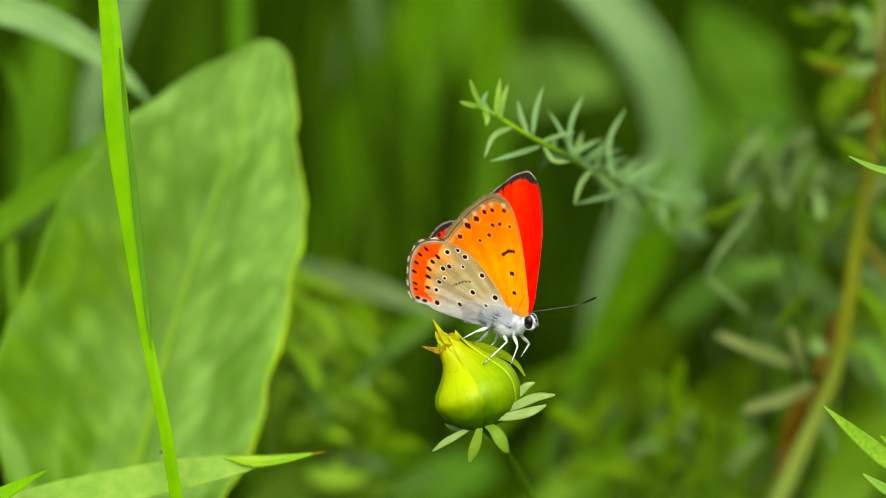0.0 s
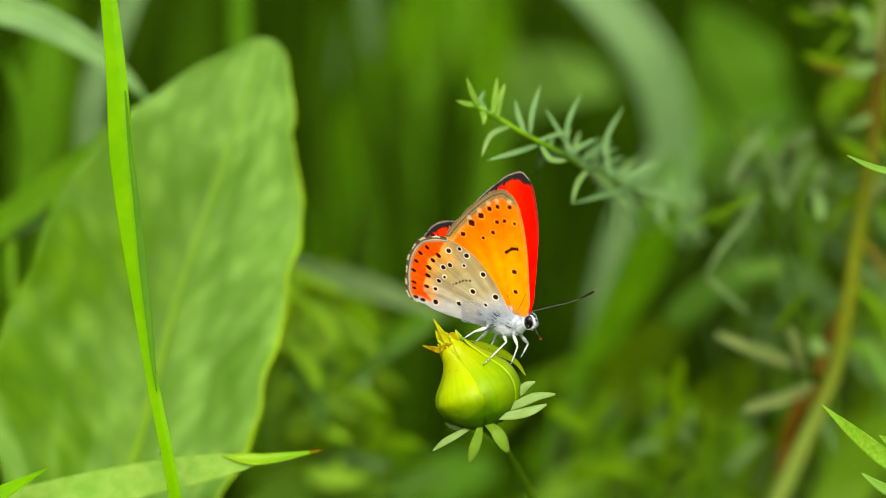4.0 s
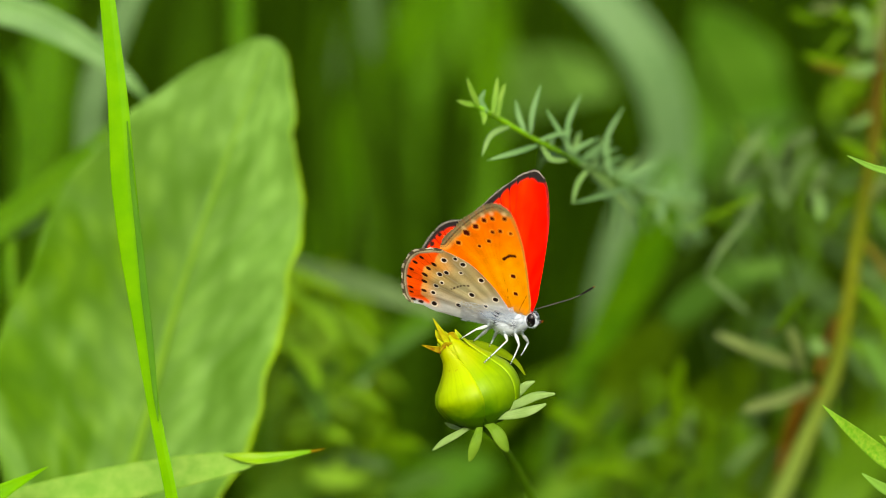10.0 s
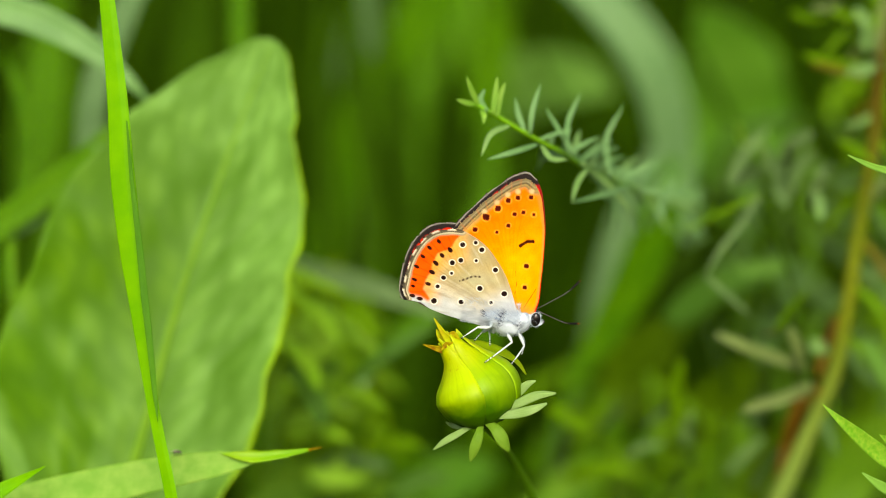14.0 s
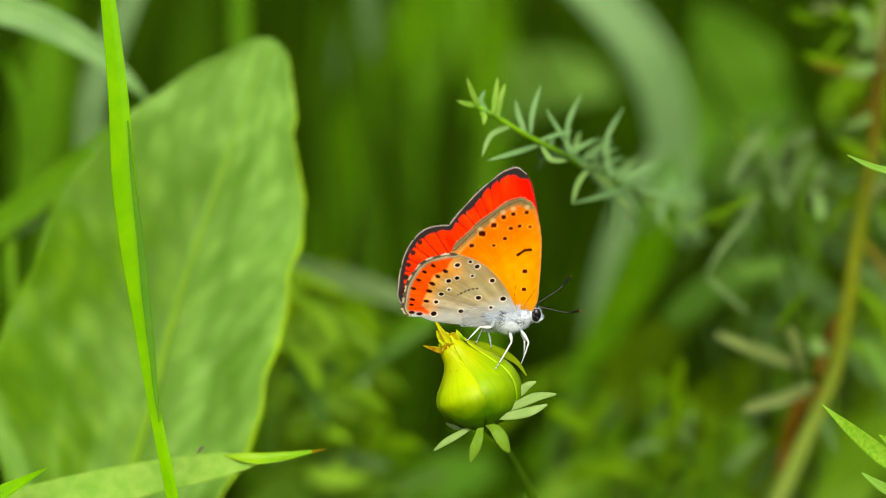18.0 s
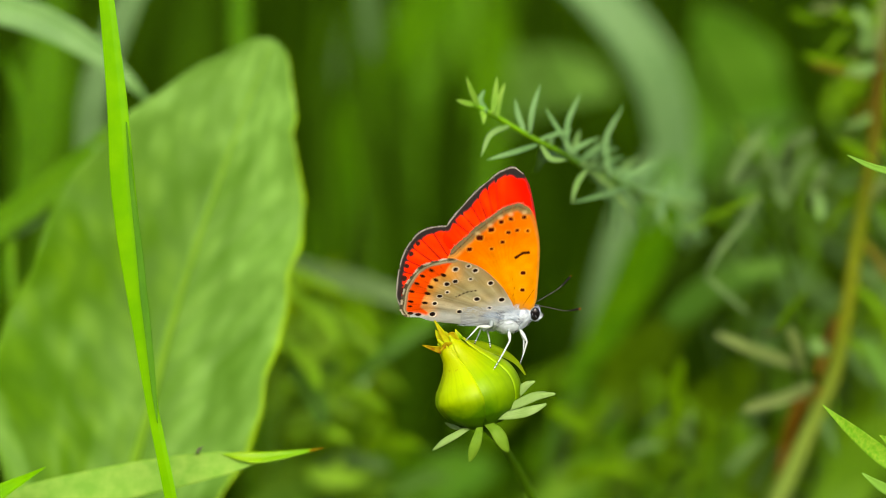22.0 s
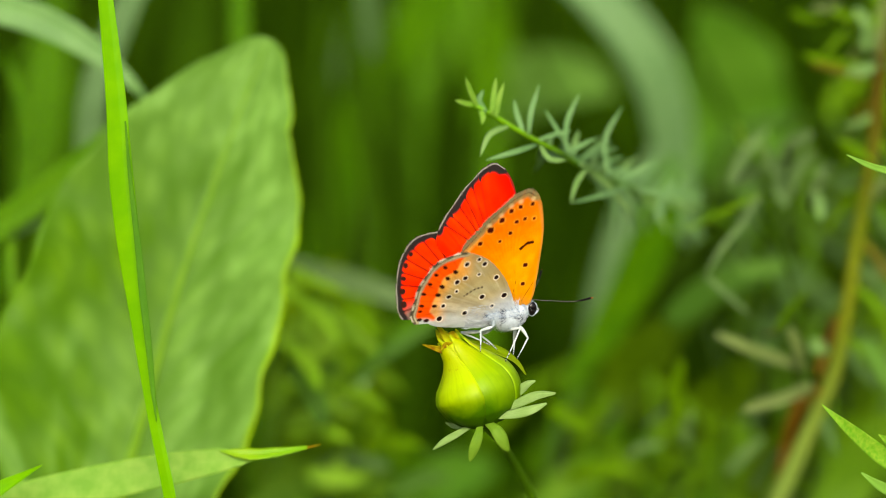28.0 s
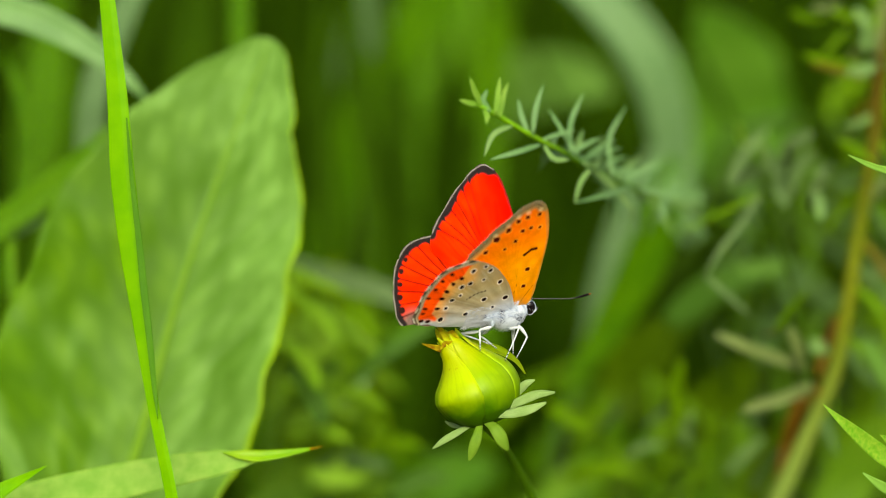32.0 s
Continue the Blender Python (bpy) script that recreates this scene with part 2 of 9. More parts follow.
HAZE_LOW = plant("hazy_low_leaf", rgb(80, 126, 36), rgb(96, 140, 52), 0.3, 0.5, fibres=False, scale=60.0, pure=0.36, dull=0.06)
SHOOT_RED = plant("reddish_shoot", rgb(142, 84, 4), rgb(122, 92, 8), 0.1, 0.6, pure=0.3)
NEEDLE = plant("needle_leaf", rgb(132, 186, 60), rgb(168, 208, 100), 0.3, 0.45, pure=0.32)
NEEDLE_GREY = plant("grey_needle_leaf", rgb(126, 168, 92), rgb(152, 190, 118), 0.3, 0.5, pure=0.38, dull=0.12)
NEEDLE_DUSTY = plant("dusty_needle_leaf", rgb(112, 158, 96), rgb(140, 182, 122), 0.3, 0.5, pure=0.4, dull=0.12)
NEEDLE_FAR = plant("dim_needle_leaf", rgb(98, 142, 6), rgb(120, 162, 24), 0.3, 0.55, pure=0.05, dull=0.06)
NEEDLE_FAR_GREY = plant("dim_grey_needle_leaf", rgb(82, 116, 56), rgb(104, 138, 76), 0.3, 0.55, pure=0.4, dull=0.08)
NEEDLE_PALE = plant("pale_needle_leaf", rgb(122, 140, 76), rgb(140, 156, 94), 0.3, 0.5, pure=0.4)
NEEDLE_MID = plant("yellow_green_needle_leaf", rgb(140, 198, 30), rgb(164, 212, 70), 0.3, 0.5, pure=0.18)
NEEDLE_DIM = plant("deep_green_needle_leaf", rgb(58, 88, 14), rgb(72, 104, 28), 0.3, 0.55, pure=0.2, dull=0.06)
LANCE = plant("lance_leaf", rgb(126, 196, 46), rgb(176, 220, 96), 0.3, 0.45, fibres=False, scale=1900.0, bump=0.15, pure=0.2)
FLY = simple("fly_brown", rgb(86, 76, 66), rgb(58, 50, 46), 0.5, 2500.0, 0.3)
FLY_WING = simple("fly_wing_grey", rgb(130, 120, 104), rgb(104, 98, 90), 0.4, 2000.0, 0.4)
# grey-washed needle tone: haze is painted into the colour
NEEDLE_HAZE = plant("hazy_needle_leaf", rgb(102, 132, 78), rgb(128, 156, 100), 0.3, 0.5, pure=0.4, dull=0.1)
NEEDLE_DRY = plant("dry_leaf", rgb(112, 112, 8), rgb(104, 86, 10), 0.15, 0.7, pure=0.2)
OLIVE_DIM = plant("dim_olive_grass", rgb(74, 104, 0), rgb(86, 116, 4), 0.35, 0.5, pure=0.0, dull=0.04, scale=120.0)
OLIVE = plant("olive_grass", rgb(112, 148, 0), rgb(126, 158, 6), 0.35, 0.5, pure=0.0, dull=0.04, scale=120.0)
# dark base tone stands in for shade between the dense blades
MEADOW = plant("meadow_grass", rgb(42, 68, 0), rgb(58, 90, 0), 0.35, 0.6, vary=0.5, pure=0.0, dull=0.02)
TIP_BROWN = simple("withered_tip", rgb(134, 128, 6), rgb(92, 66, 4), 0.8, 900.0, 0.03)
SOIL = simple("meadow_soil", rgb(40, 44, 8), rgb(56, 64, 10), 0.95, 14.0, 0.02, 0.6)
WING = tinted("wing_scales", 0.8, 0.25, 0.12, 5200.0, 0.02, 0.0)
FUR = tinted("body_fur", 0.8, 0.1, 0.25, 2600.0, 0.06, 0.0)
EYE = simple("eye_black", rgb(10, 8, 10), rgb(20, 15, 17), 0.16, 3000.0, 0.35, 0.05)


# ---- mesh helpers ----
BASE = {}


def link_mesh(name, verts, faces, mat, parent=None, label="", uv=None, tint=None, smooth=True, base=None):
    """One mesh object from world places; its origin lies at base, or on its parent's."""
    o = Vector(BASE[parent.name]) if parent else Vector(base or (0, 0, 0))
    me = bpy.data.meshes.new(name)
    v = np.asarray(verts, dtype=float) - np.array(o)
    me.from_pydata(v.tolist(), [], faces)
    me.materials.append(mat)
    if uv is not None:
        layer = me.uv_layers.new(name="UVMap")
        idx = np.empty(len(me.loops), dtype=np.int32)
        me.loops.foreach_get("vertex_index", idx)
        layer.data.foreach_set("uv", np.asarray(uv, dtype=np.float32)[idx].ravel())
    if tint is not None:
        at = me.attributes.new("tint", "FLOAT_COLOR", "POINT")
        at.data.foreach_set("color", np.c_[np.asarray(tint, dtype=np.float32), np.ones(len(tint), dtype=np.float32)].ravel())
    if smooth:
        me.polygons.foreach_set("use_smooth", np.ones(len(me.polygons), dtype=bool))
    me.update()
    ob = new(name, me)
    if parent:
        ob.parent = parent
    else:
        ob.location = o
    BASE[ob.name] = tuple(o)
    if label:
        tagged(ob, label)
    return ob


def thing(name, base, label, category, group=""):
    ob = new(name)
    ob.location = base
    BASE[ob.name] = tuple(base)
    return tagged(ob, label, category, group)


def spline(pts, n):
    """n places along a smooth line through pts."""
    p = np.asarray(pts, dtype=float)
    if len(p) == 2:
        return p[0] + np.linspace(0, 1, n)[:, None] * (p[1] - p[0])
    seg = np.r_[0, np.cumsum(np.maximum(np.linalg.norm(np.diff(p, axis=0), axis=1), 1e-9))]
    h = np.diff(seg)[:, None]
    d = np.diff(p, axis=0) / h
    tan = np.vstack([d[:1], (d[:-1] * h[1:] + d[1:] * h[:-1]) / (h[:-1] + h[1:]), d[-1:]])
    s = np.linspace(0, seg[-1], n)
    i = np.clip(np.searchsorted(seg, s, side="right") - 1, 0, len(seg) - 2)
    t = ((s - seg[i]) / h[i, 0])[:, None]
    a, b, ma, mb = p[i], p[i + 1], tan[i] * h[i], tan[i + 1] * h[i]
    return (2 * t ** 3 - 3 * t ** 2 + 1) * a + (t ** 3 - 2 * t ** 2 + t) * ma + (3 * t ** 2 - 2 * t ** 3) * b + (t ** 3 - t ** 2) * mb


def along(values, n, pts=None):
    """n values along a line: evenly spaced ones, or one for each of its places."""
    v = np.asarray(values, dtype=float)
    if pts is not None and len(pts) == len(v) and len(v) > 2:
        seg = np.r_[0, np.cumsum(np.linalg.norm(np.diff(np.asarray(pts, dtype=float), axis=0), axis=1))]
        return np.interp(np.linspace(0, seg[-1], n), seg, v)
    return np.interp(np.linspace(0, 1, n), np.linspace(0, 1, len(v)), v)


def unit(v):
    return v / np.maximum(np.linalg.norm(v, axis=-1, keepdims=True), 1e-12)


def ribbon(pts, widths, face=(0, -1, 0.18), fold=0.25, thick=0.00025, n=28, m=7, twist=0.0, wave=0.0, seed=0, crease=0.0, flank=1.0):
    """A blade: a line of places, widths along it, creased along the middle. Gives verts, faces, uv."""
    c = spline(pts, n)
    w = along(widths, n, pts)
    t = unit(np.gradient(c, axis=0))
    f = np.asarray(face, dtype=float)
    s = unit(np.cross(t, f[None]))
    nn = np.cross(s, t)
    a = np.linspace(0, twist, n)[:, None]
    s, nn = s * np.cos(a) + nn * np.sin(a), nn * np.cos(a) - s * np.sin(a)
    u = np.linspace(-1, 1, m)
    lift = fold * (np.where(u > crease, (u - crease) * flank, crease - u) - 0.5)
    rr = np.random.RandomState(seed)
    wob = wave * np.sin(np.linspace(0, 9 + 5 * rr.rand(), n)[:, None] + u[None] * 1.7 + rr.rand() * 6) * np.abs(u)[None]
    top = c[:, None] + s[:, None] * (u[None, :, None] * w[:, None, None] / 2) + nn[:, None] * ((lift[None] + wob) * w[:, None] / 2)[..., None]
    th = thick * (1 - 0.75 * np.abs(u))[None, :, None] * np.clip(w / max(w.max(), 1e-9) * 3, 0.15, 1)[:, None, None]
    bot = top - nn[:, None] * th
    verts = np.vstack([top.reshape(-1, 3), bot.reshape(-1, 3)])
    uv1 = np.stack(np.meshgrid(np.linspace(0, 1, m), np.linspace(0, 1, n)), -1).reshape(-1, 2)
    k, faces = n * m, []
    for i in range(n - 1):
        for j in range(m - 1):
            q = (i * m + j, i * m + j + 1, (i + 1) * m + j + 1, (i + 1) * m + j)
            faces.append(q)
            faces.append(tuple(k + x for x in reversed(q)))
        for j in (0, m - 1):
            q = (i * m + j, (i + 1) * m + j, k + (i + 1) * m + j, k + i * m + j)
            faces.append(q if j == 0 else tuple(reversed(q)))
    for i in (0, n - 1):
        for j in range(m - 1):
            q = (i * m + j, k + i * m + j, k + i * m + j + 1, i * m + j + 1)
            faces.append(q if i == 0 else tuple(reversed(q)))
    return verts, faces, np.vstack([uv1, uv1])


def tube(pts, radii, n=24, m=10):
    c = spline(pts, n)
    r = along(radii, n, pts)
    t = unit(np.gradient(c, axis=0))
    ref = np.array([0.31, 0.92, 0.24]) if abs(t[0][1]) < 0.9 else np.array([1.0, 0, 0])
    s = unit(np.cross(t, ref[None]))
    b = np.cross(t, s)
    a = np.linspace(0, 2 * np.pi, m, endpoint=False)
    v = c[:, None] + (s[:, None] * np.cos(a)[None, :, None] + b[:, None] * np.sin(a)[None, :, None]) * r[:, None, None]
    uv = np.stack(np.meshgrid(np.linspace(0, 1, m), np.linspace(0, 1, n)), -1).reshape(-1, 2)
    faces = [(i * m + j, i * m + (j + 1) % m, (i + 1) * m + (j + 1) % m, (i + 1) * m + j) for i in range(n - 1) for j in range(m)]
    faces += [tuple(reversed(range(m))), tuple((n - 1) * m + j for j in range(m))]
    return v.reshape(-1, 3), faces, uv


def blade(name, pts, widths, mat, label, category="grass", parent=None, rib=True, **kw):
    """A blade under parent, or a thing of its own: the blade and its midrib."""
    v, f, uv = ribbon(pts, widths, **kw)
    if parent:
        return link_mesh(name, v, f, mat, parent, label, uv)
    ob = thing(name, tuple(pts[0]), label, category, "grass blades of the meadow")
    link_mesh("blade", v, f, mat, ob, "", uv)
    if not rib:
        return ob
    n, m = kw.get("n", 28), kw.get("m", 7)
    mid = v[: n * m].reshape(n, m, 3)[:, m // 2]
    w = along(widths, n, pts)
    rv, rf, ruv = tube(mid, np.clip(w * 0.02, 0.00001, 0.0001), n, 6)
    link_mesh("midrib", rv, rf, mat, ob, "", ruv)
    return ob


def stalk(name, pts, radii, mat, parent, label="", n=24, m=10):
    v, f, uv = tube(pts, radii, n, m)
    return link_mesh(name, v, f, mat, parent, label, uv)


def sheet_leaf(name, pts, halves, mat, parent, face=(0, -1, 0.18), n=60, m=25, cup=0.24, quilt=0.016, seed=1, label=""):
    """A broad leaf: a midrib, halves (share of the length, left and right half width), quilted between its side veins."""
    c = spline(pts, n)
    t = unit(np.gradient(c, axis=0))
    s = unit(np.cross(t, np.asarray(face, dtype=float)[None]))
    nn = np.cross(s, t)
    hv = np.array(halves)
    wl, wr = np.interp(np.linspace(0, 1, n), hv[:, 0], hv[:, 1]), np.interp(np.linspace(0, 1, n), hv[:, 0], hv[:, 2])
    u = np.linspace(-1, 1, m)
    w = np.where(u[None] < 0, wl[:, None], wr[:, None]) * u[None]
    v = np.linspace(0, 1, n)
    run = v[:, None] * 11 - np.abs(u)[None] * 3.5
    swell = np.abs(np.sin(np.pi * run)) * np.minimum(1, np.abs(u)[None] * 4) * (1 - np.abs(u)[None] ** 3)
    rr = np.random.RandomState(seed)
    lump = 0.016 * rough_field(np.stack(np.broadcast_arrays(u[None] * 7, v[:, None] * 30), -1).reshape(-1, 2), 1.0, seed).reshape(n, m)
    edge = np.abs(u)[None] ** 3 * 0.05 * np.sin(v[:, None] * (26 + 8 * rr.rand()) + np.sign(u)[None] * 2)
    size = np.maximum(wl, wr).max()
    for f0, am in ((31, 0.014), (57, 0.008)):
        wl, wr = wl + size * am * np.sin(v * f0 + seed), wr + size * am * np.sin(v * f0 * 1.13 + 2 * seed)
    w = np.where(u[None] < 0, wl[:, None], wr[:, None]) * u[None]
    h = ((cup * np.abs(u)[None] ** 1.6 + edge) + swell * quilt + lump) * np.maximum(wl, wr)[:, None]
    top = c[:, None] + s[:, None] * w[..., None] + nn[:, None] * h[..., None]
    bot = top - nn[:, None] * 0.0003
    uv1 = np.stack(np.meshgrid(np.linspace(0, 1, m), v), -1).reshape(-1, 2)
    k, faces = n * m, []
    for i in range(n - 1):
        for j in range(m - 1):
            q = (i * m + j, i * m + j + 1, (i + 1) * m + j + 1, (i + 1) * m + j)
            faces.append(q)
            faces.append(tuple(k + x for x in reversed(q)))
        for j in (0, m - 1):
            q = (i * m + j, (i + 1) * m + j, k + (i + 1) * m + j, k + i * m + j)
            faces.append(q if j == 0 else tuple(reversed(q)))
    return link_mesh(name, np.vstack([top.reshape(-1, 3), bot.reshape(-1, 3)]), faces, mat, parent, label, np.vstack([uv1, uv1]))


def down(p, dx=0.0, dy=0.0):
    """The place on the ground under p, set off by dx, dy."""
    return (p[0] + dx, p[1] + dy, -0.004)


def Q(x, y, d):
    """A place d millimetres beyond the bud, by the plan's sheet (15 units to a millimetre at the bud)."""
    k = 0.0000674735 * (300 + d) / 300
    return tuple(VIEW @ Vector(((x - 784) * k, (441 - y) * k, -(300 + d) / 1000)))


# ---- ground ----
def make_ground():
    n = 90
    a = np.sign(np.linspace(-1, 1, n)) * np.abs(np.linspace(-1, 1, n)) ** 4 * 400
    x, y = np.meshgrid(a, a)
    z = np.array([[0.02 * noise.noise((p * 3, q * 3, 0)) - 0.02 if math.hypot(p, q) < 6 else -0.02 for p, q in zip(r, s)] for r, s in zip(x, y)])
    v = np.stack([x, y, z], -1).reshape(-1, 3)
    f = [(i * n + j, i * n + j + 1, (i + 1) * n + j + 1, (i + 1) * n + j) for i in range(n - 1) for j in range(n - 1)]
    return tagged(link_mesh("ground", v, f, SOIL), "dark mossy soil under the meadow plants", "ground", kind="structure")


make_ground()


# ---- the bud on its stem ----
bud = thing("flower_bud", down((0.01211, 0.00064, 0.36907), 0.004, 0.01), "closed yellow-green flower bud with spreading bracts on a thin stem", "flower bud")
BUD_AXIS = spline([(0.00513, -0.0037, 0.379), (0.00391, -0.00292, 0.38345), (0.00229, -0.00264, 0.38678), (0.00061, -0.00242, 0.38914)], 101)


def bud_frame(v):
    """Place, way and two square directions at the shares v of the bud's bent axis."""
    q = np.clip(v, 0, 1)[:, None] * 100
    i = np.minimum(q.astype(int), 99)[:, 0]
    c = BUD_AXIS[i] + (BUD_AXIS[i + 1] - BUD_AXIS[i]) * (q - i[:, None])
    ax = unit(np.gradient(BUD_AXIS, axis=0))[i]
    c = c + ax * (np.clip(v - 1, 0, None) * 0.0112)[:, None]
    s = unit(np.cross(ax, np.array([[0, -1.0, 0]])))
    return c, s, np.cross(s, ax)


def bud_profile(v):
    """Radius along the bud's axis, from the stem to the tip, in metres."""
    return 0.0000675 * np.interp(v, np.array([0, 0.02, 0.06, 0.15, 0.22, 0.3, 0.36, 0.42, 0.48, 0.55, 0.65, 0.75, 0.85, 0.95, 1.0]),
                                 np.array([8, 24, 40, 60, 67, 72, 74, 73.5, 71, 65.5, 51, 37, 27, 22, 16.0]))


def bud_patch(phi0, span, v0, v1, lift, n=40, m=23, spike=0.0, seed=0):
    """One overlapping bract of the bud, pointed at the tip, with a thin rim."""
    v = np.linspace(v0, v1, n)
    u = np.linspace(-1, 1, m)
    q = np.linspace(0, 1, n)
    taper = np.interp(q, [0, 0.1, 0.3, 0.6, 0.85, 1], [0.55, 0.9, 1.0, 0.98, 0.7, 0.12])
    ph = phi0 + u[None] * span / 2 * taper[:, None]
    rad = bud_profile(np.clip(v, 0, 1))[:, None] * (1.0 - 0.03 * np.abs(u)[None] ** 6) + lift * (1 - 0.3 * np.abs(u)[None] ** 2)
    beyond = np.clip(v - 1, 0, None)[:, None]
    rad = rad * (1 - beyond * 0.6) + beyond * spike * 0.001
    c, s, f = bud_frame(v)
    way = s[:, None] * np.cos(ph)[..., None] + f[:, None] * np.sin(ph)[..., None]
    pos = c[:, None] + way * rad[..., None]
    inner = pos - way * 0.00016
    k, faces = n * m, []
    for i in range(n - 1):
        for j in range(m - 1):
            g = (i * m + j, i * m + j + 1, (i + 1) * m + j + 1, (i + 1) * m + j)
            faces.append(g)
            faces.append(tuple(k + x for x in reversed(g)))
        for j in (0, m - 1):
            g = (i * m + j, (i + 1) * m + j, k + (i + 1) * m + j, k + i * m + j)
            faces.append(g if j == 0 else tuple(reversed(g)))
    uv1 = np.stack(np.meshgrid(np.linspace(0, 1, m), q), -1).reshape(-1, 2)
    return np.vstack([pos.reshape(-1, 3), inner.reshape(-1, 3)]), faces, np.vstack([uv1, uv1])


def make_bud():
    n, m = 44, 48
    v = np.linspace(0, 1, n)
    a = np.linspace(0, 2 * np.pi, m, endpoint=False)
    r = bud_profile(v) - 0.0001
    c, s, f = bud_frame(v)
    pos = c[:, None] + (s[:, None] * np.cos(a)[None, :, None] + f[:, None] * np.sin(a)[None, :, None]) * r[:, None, None]
    faces = [(i * m + j, i * m + (j + 1) % m, (i + 1) * m + (j + 1) % m, (i + 1) * m + j) for i in range(n - 1) for j in range(m)]
    faces += [tuple(reversed(range(m))), tuple((n - 1) * m + j for j in range(m))]
    uv = np.stack(np.meshgrid(np.linspace(0, 1, m), v), -1).reshape(-1, 2)
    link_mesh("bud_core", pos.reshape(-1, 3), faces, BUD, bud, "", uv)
    for k, (phi, span, v1, lift, spike, skin) in enumerate([(118, 76, 1.1, 0.0004, 1.8, BUD_SUNLIT), (50, 90, 1.06, 0.00012, 1.2, BUD), (192, 84, 1.05, 0.00018, 1.5, BUD), (285, 84, 1.1, 0.0002, 1.5, BUD), (344, 84, 1.0, 0.0004, 1.0, BUD)]):
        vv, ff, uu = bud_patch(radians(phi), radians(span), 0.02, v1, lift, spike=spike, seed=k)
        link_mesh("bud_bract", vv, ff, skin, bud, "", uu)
    # the loose bract that curls off the shoulder, and the withered points at the tip
    blade("loose_bract", [(0.00108, -0.00113, 0.389), (0.00447, -0.00065, 0.38827), (0.00719, -0.0007, 0.38739), (0.00888, -0.0011, 0.38629), (0.00988, -0.00164, 0.38496)], [0.0006, 0.0016, 0.0014, 0.0007, 0.0002], BUD_GREEN, "", parent=bud, face=(0.3, -0.6, 0.9), fold=0.3, thick=0.00015)
    for k, pts in enumerate([[(0.00108, -0.00318, 0.38889), (-0.00007, -0.00312, 0.39039), (-0.00114, -0.00242, 0.39203)], [(0.00074, -0.00329, 0.38823), (-0.00081, -0.00325, 0.38849), (-0.00249, -0.00297, 0.38892)], [(0.00148, -0.00291, 0.38925), (0.00108, -0.00294, 0.39022), (0.0004, -0.00277, 0.39004)],
                             [(0.00209, -0.00232, 0.38912), (0.00182, -0.00238, 0.38996), (0.00148, -0.00206, 0.39065)], [(0.00054, -0.00274, 0.38907), (-0.00054, -0.00238, 0.38996), (-0.00088, -0.00207, 0.39058)], [(0.00107, -0.0036, 0.38878), (0.00027, -0.00396, 0.38906), (-0.00027, -0.00408, 0.3884)]]):
        blade("bract_point", pts, [0.0013, 0.0007, 0.0001], TIP_BROWN if k in (1, 5) else BUD if k == 3 else TIP_GOLD, "withered brown bract point" if k in (1, 5) else "", parent=bud, fold=0.5, n=12, m=5, thick=0.0002)
    outer = [([(0.00753, -0.00415, 0.38223), (0.00901, -0.00394, 0.38342), (0.01007, -0.00426, 0.38446), (0.01094, -0.00421, 0.38479)], 17), ([(0.00678, -0.00482, 0.38129), (0.00877, -0.00565, 0.38238), (0.01122, -0.00596, 0.38348), (0.01329, -0.00592, 0.38368)], 19),
             ([(0.0059, -0.00543, 0.38074), (0.00808, -0.00635, 0.38125), (0.0104, -0.00675, 0.38189), (0.0122, -0.00662, 0.38261)], 20), ([(0.00523, -0.00554, 0.38008), (0.00628, -0.00668, 0.3794), (0.00708, -0.00691, 0.37809), (0.00776, -0.00664, 0.37671)], 27),
             ([(0.00442, -0.00559, 0.37982), (0.00414, -0.00679, 0.37875), (0.00361, -0.00707, 0.37717), (0.00314, -0.00684, 0.37559)], 21), ([(0.00363, -0.00462, 0.37958), (0.00188, -0.00528, 0.37871), (0.00013, -0.00545, 0.37772), (-0.00121, -0.00514, 0.3766)], 14),
             ([(0.00346, -0.00176, 0.37852), (0.00191, -0.00077, 0.37834), (0.00075, 0.00025, 0.37836), (0.00027, 0.00029, 0.37863)], 12)]
    for k, (pts, w) in enumerate(outer):
        w = w * 0.000058
        blade("outer_bract", pts, [w * 0.6, w * 0.75, w, w * 1.05, w * 0.8, w * 0.2], BRACT_GREEN if k in (3, 4) else BRACT, "pale green spreading bract", parent=bud, face=(0.1, -0.8, 0.5), fold=-0.25, thick=0.0003, n=18, seed=k)
    foot = (0.01211, 0.00064, 0.36907)
    stalk("stem", [(0.00489, -0.00165, 0.37912), (0.00716, 0.00764, 0.37421), (0.00921, 0.01491, 0.36938), (0.01166, 0.02193, 0.3631), (0.01519, 0.02812, 0.35215), down(foot, 0.004, 0.01)], [0.0008, 0.00045, 0.00045, 0.0005, 0.0006, 0.001], STEM, bud, "", 110)


make_bud()

# ---- the butterfly: millimetres in its own space, x ahead, y to its left, z up ----
butterfly = thing("butterfly", (0, 0, 0), "orange copper butterfly with black-spotted wings, perched on the bud", "butterfly")
MM = 0.001

FORE = [(0.99, -0.27), (1.95, 0.17), (2.71, 1.6), (3.16, 4.44), (3.55, 7.96), (3.73, 11.11), (3.57, 13.54), (3.3, 15.16), (2.78, 16.28), (1.86, 17.05), (0.44, 16.82), (-1.25, 15.89), (-2.62, 14.89), (-4.07, 13.66), (-5.28, 12.54), (-6.6, 11.12), (-7.2, 9.8), (-5.5, 6.73), (-2.47, 2.95), (-0.15, 0.42)]
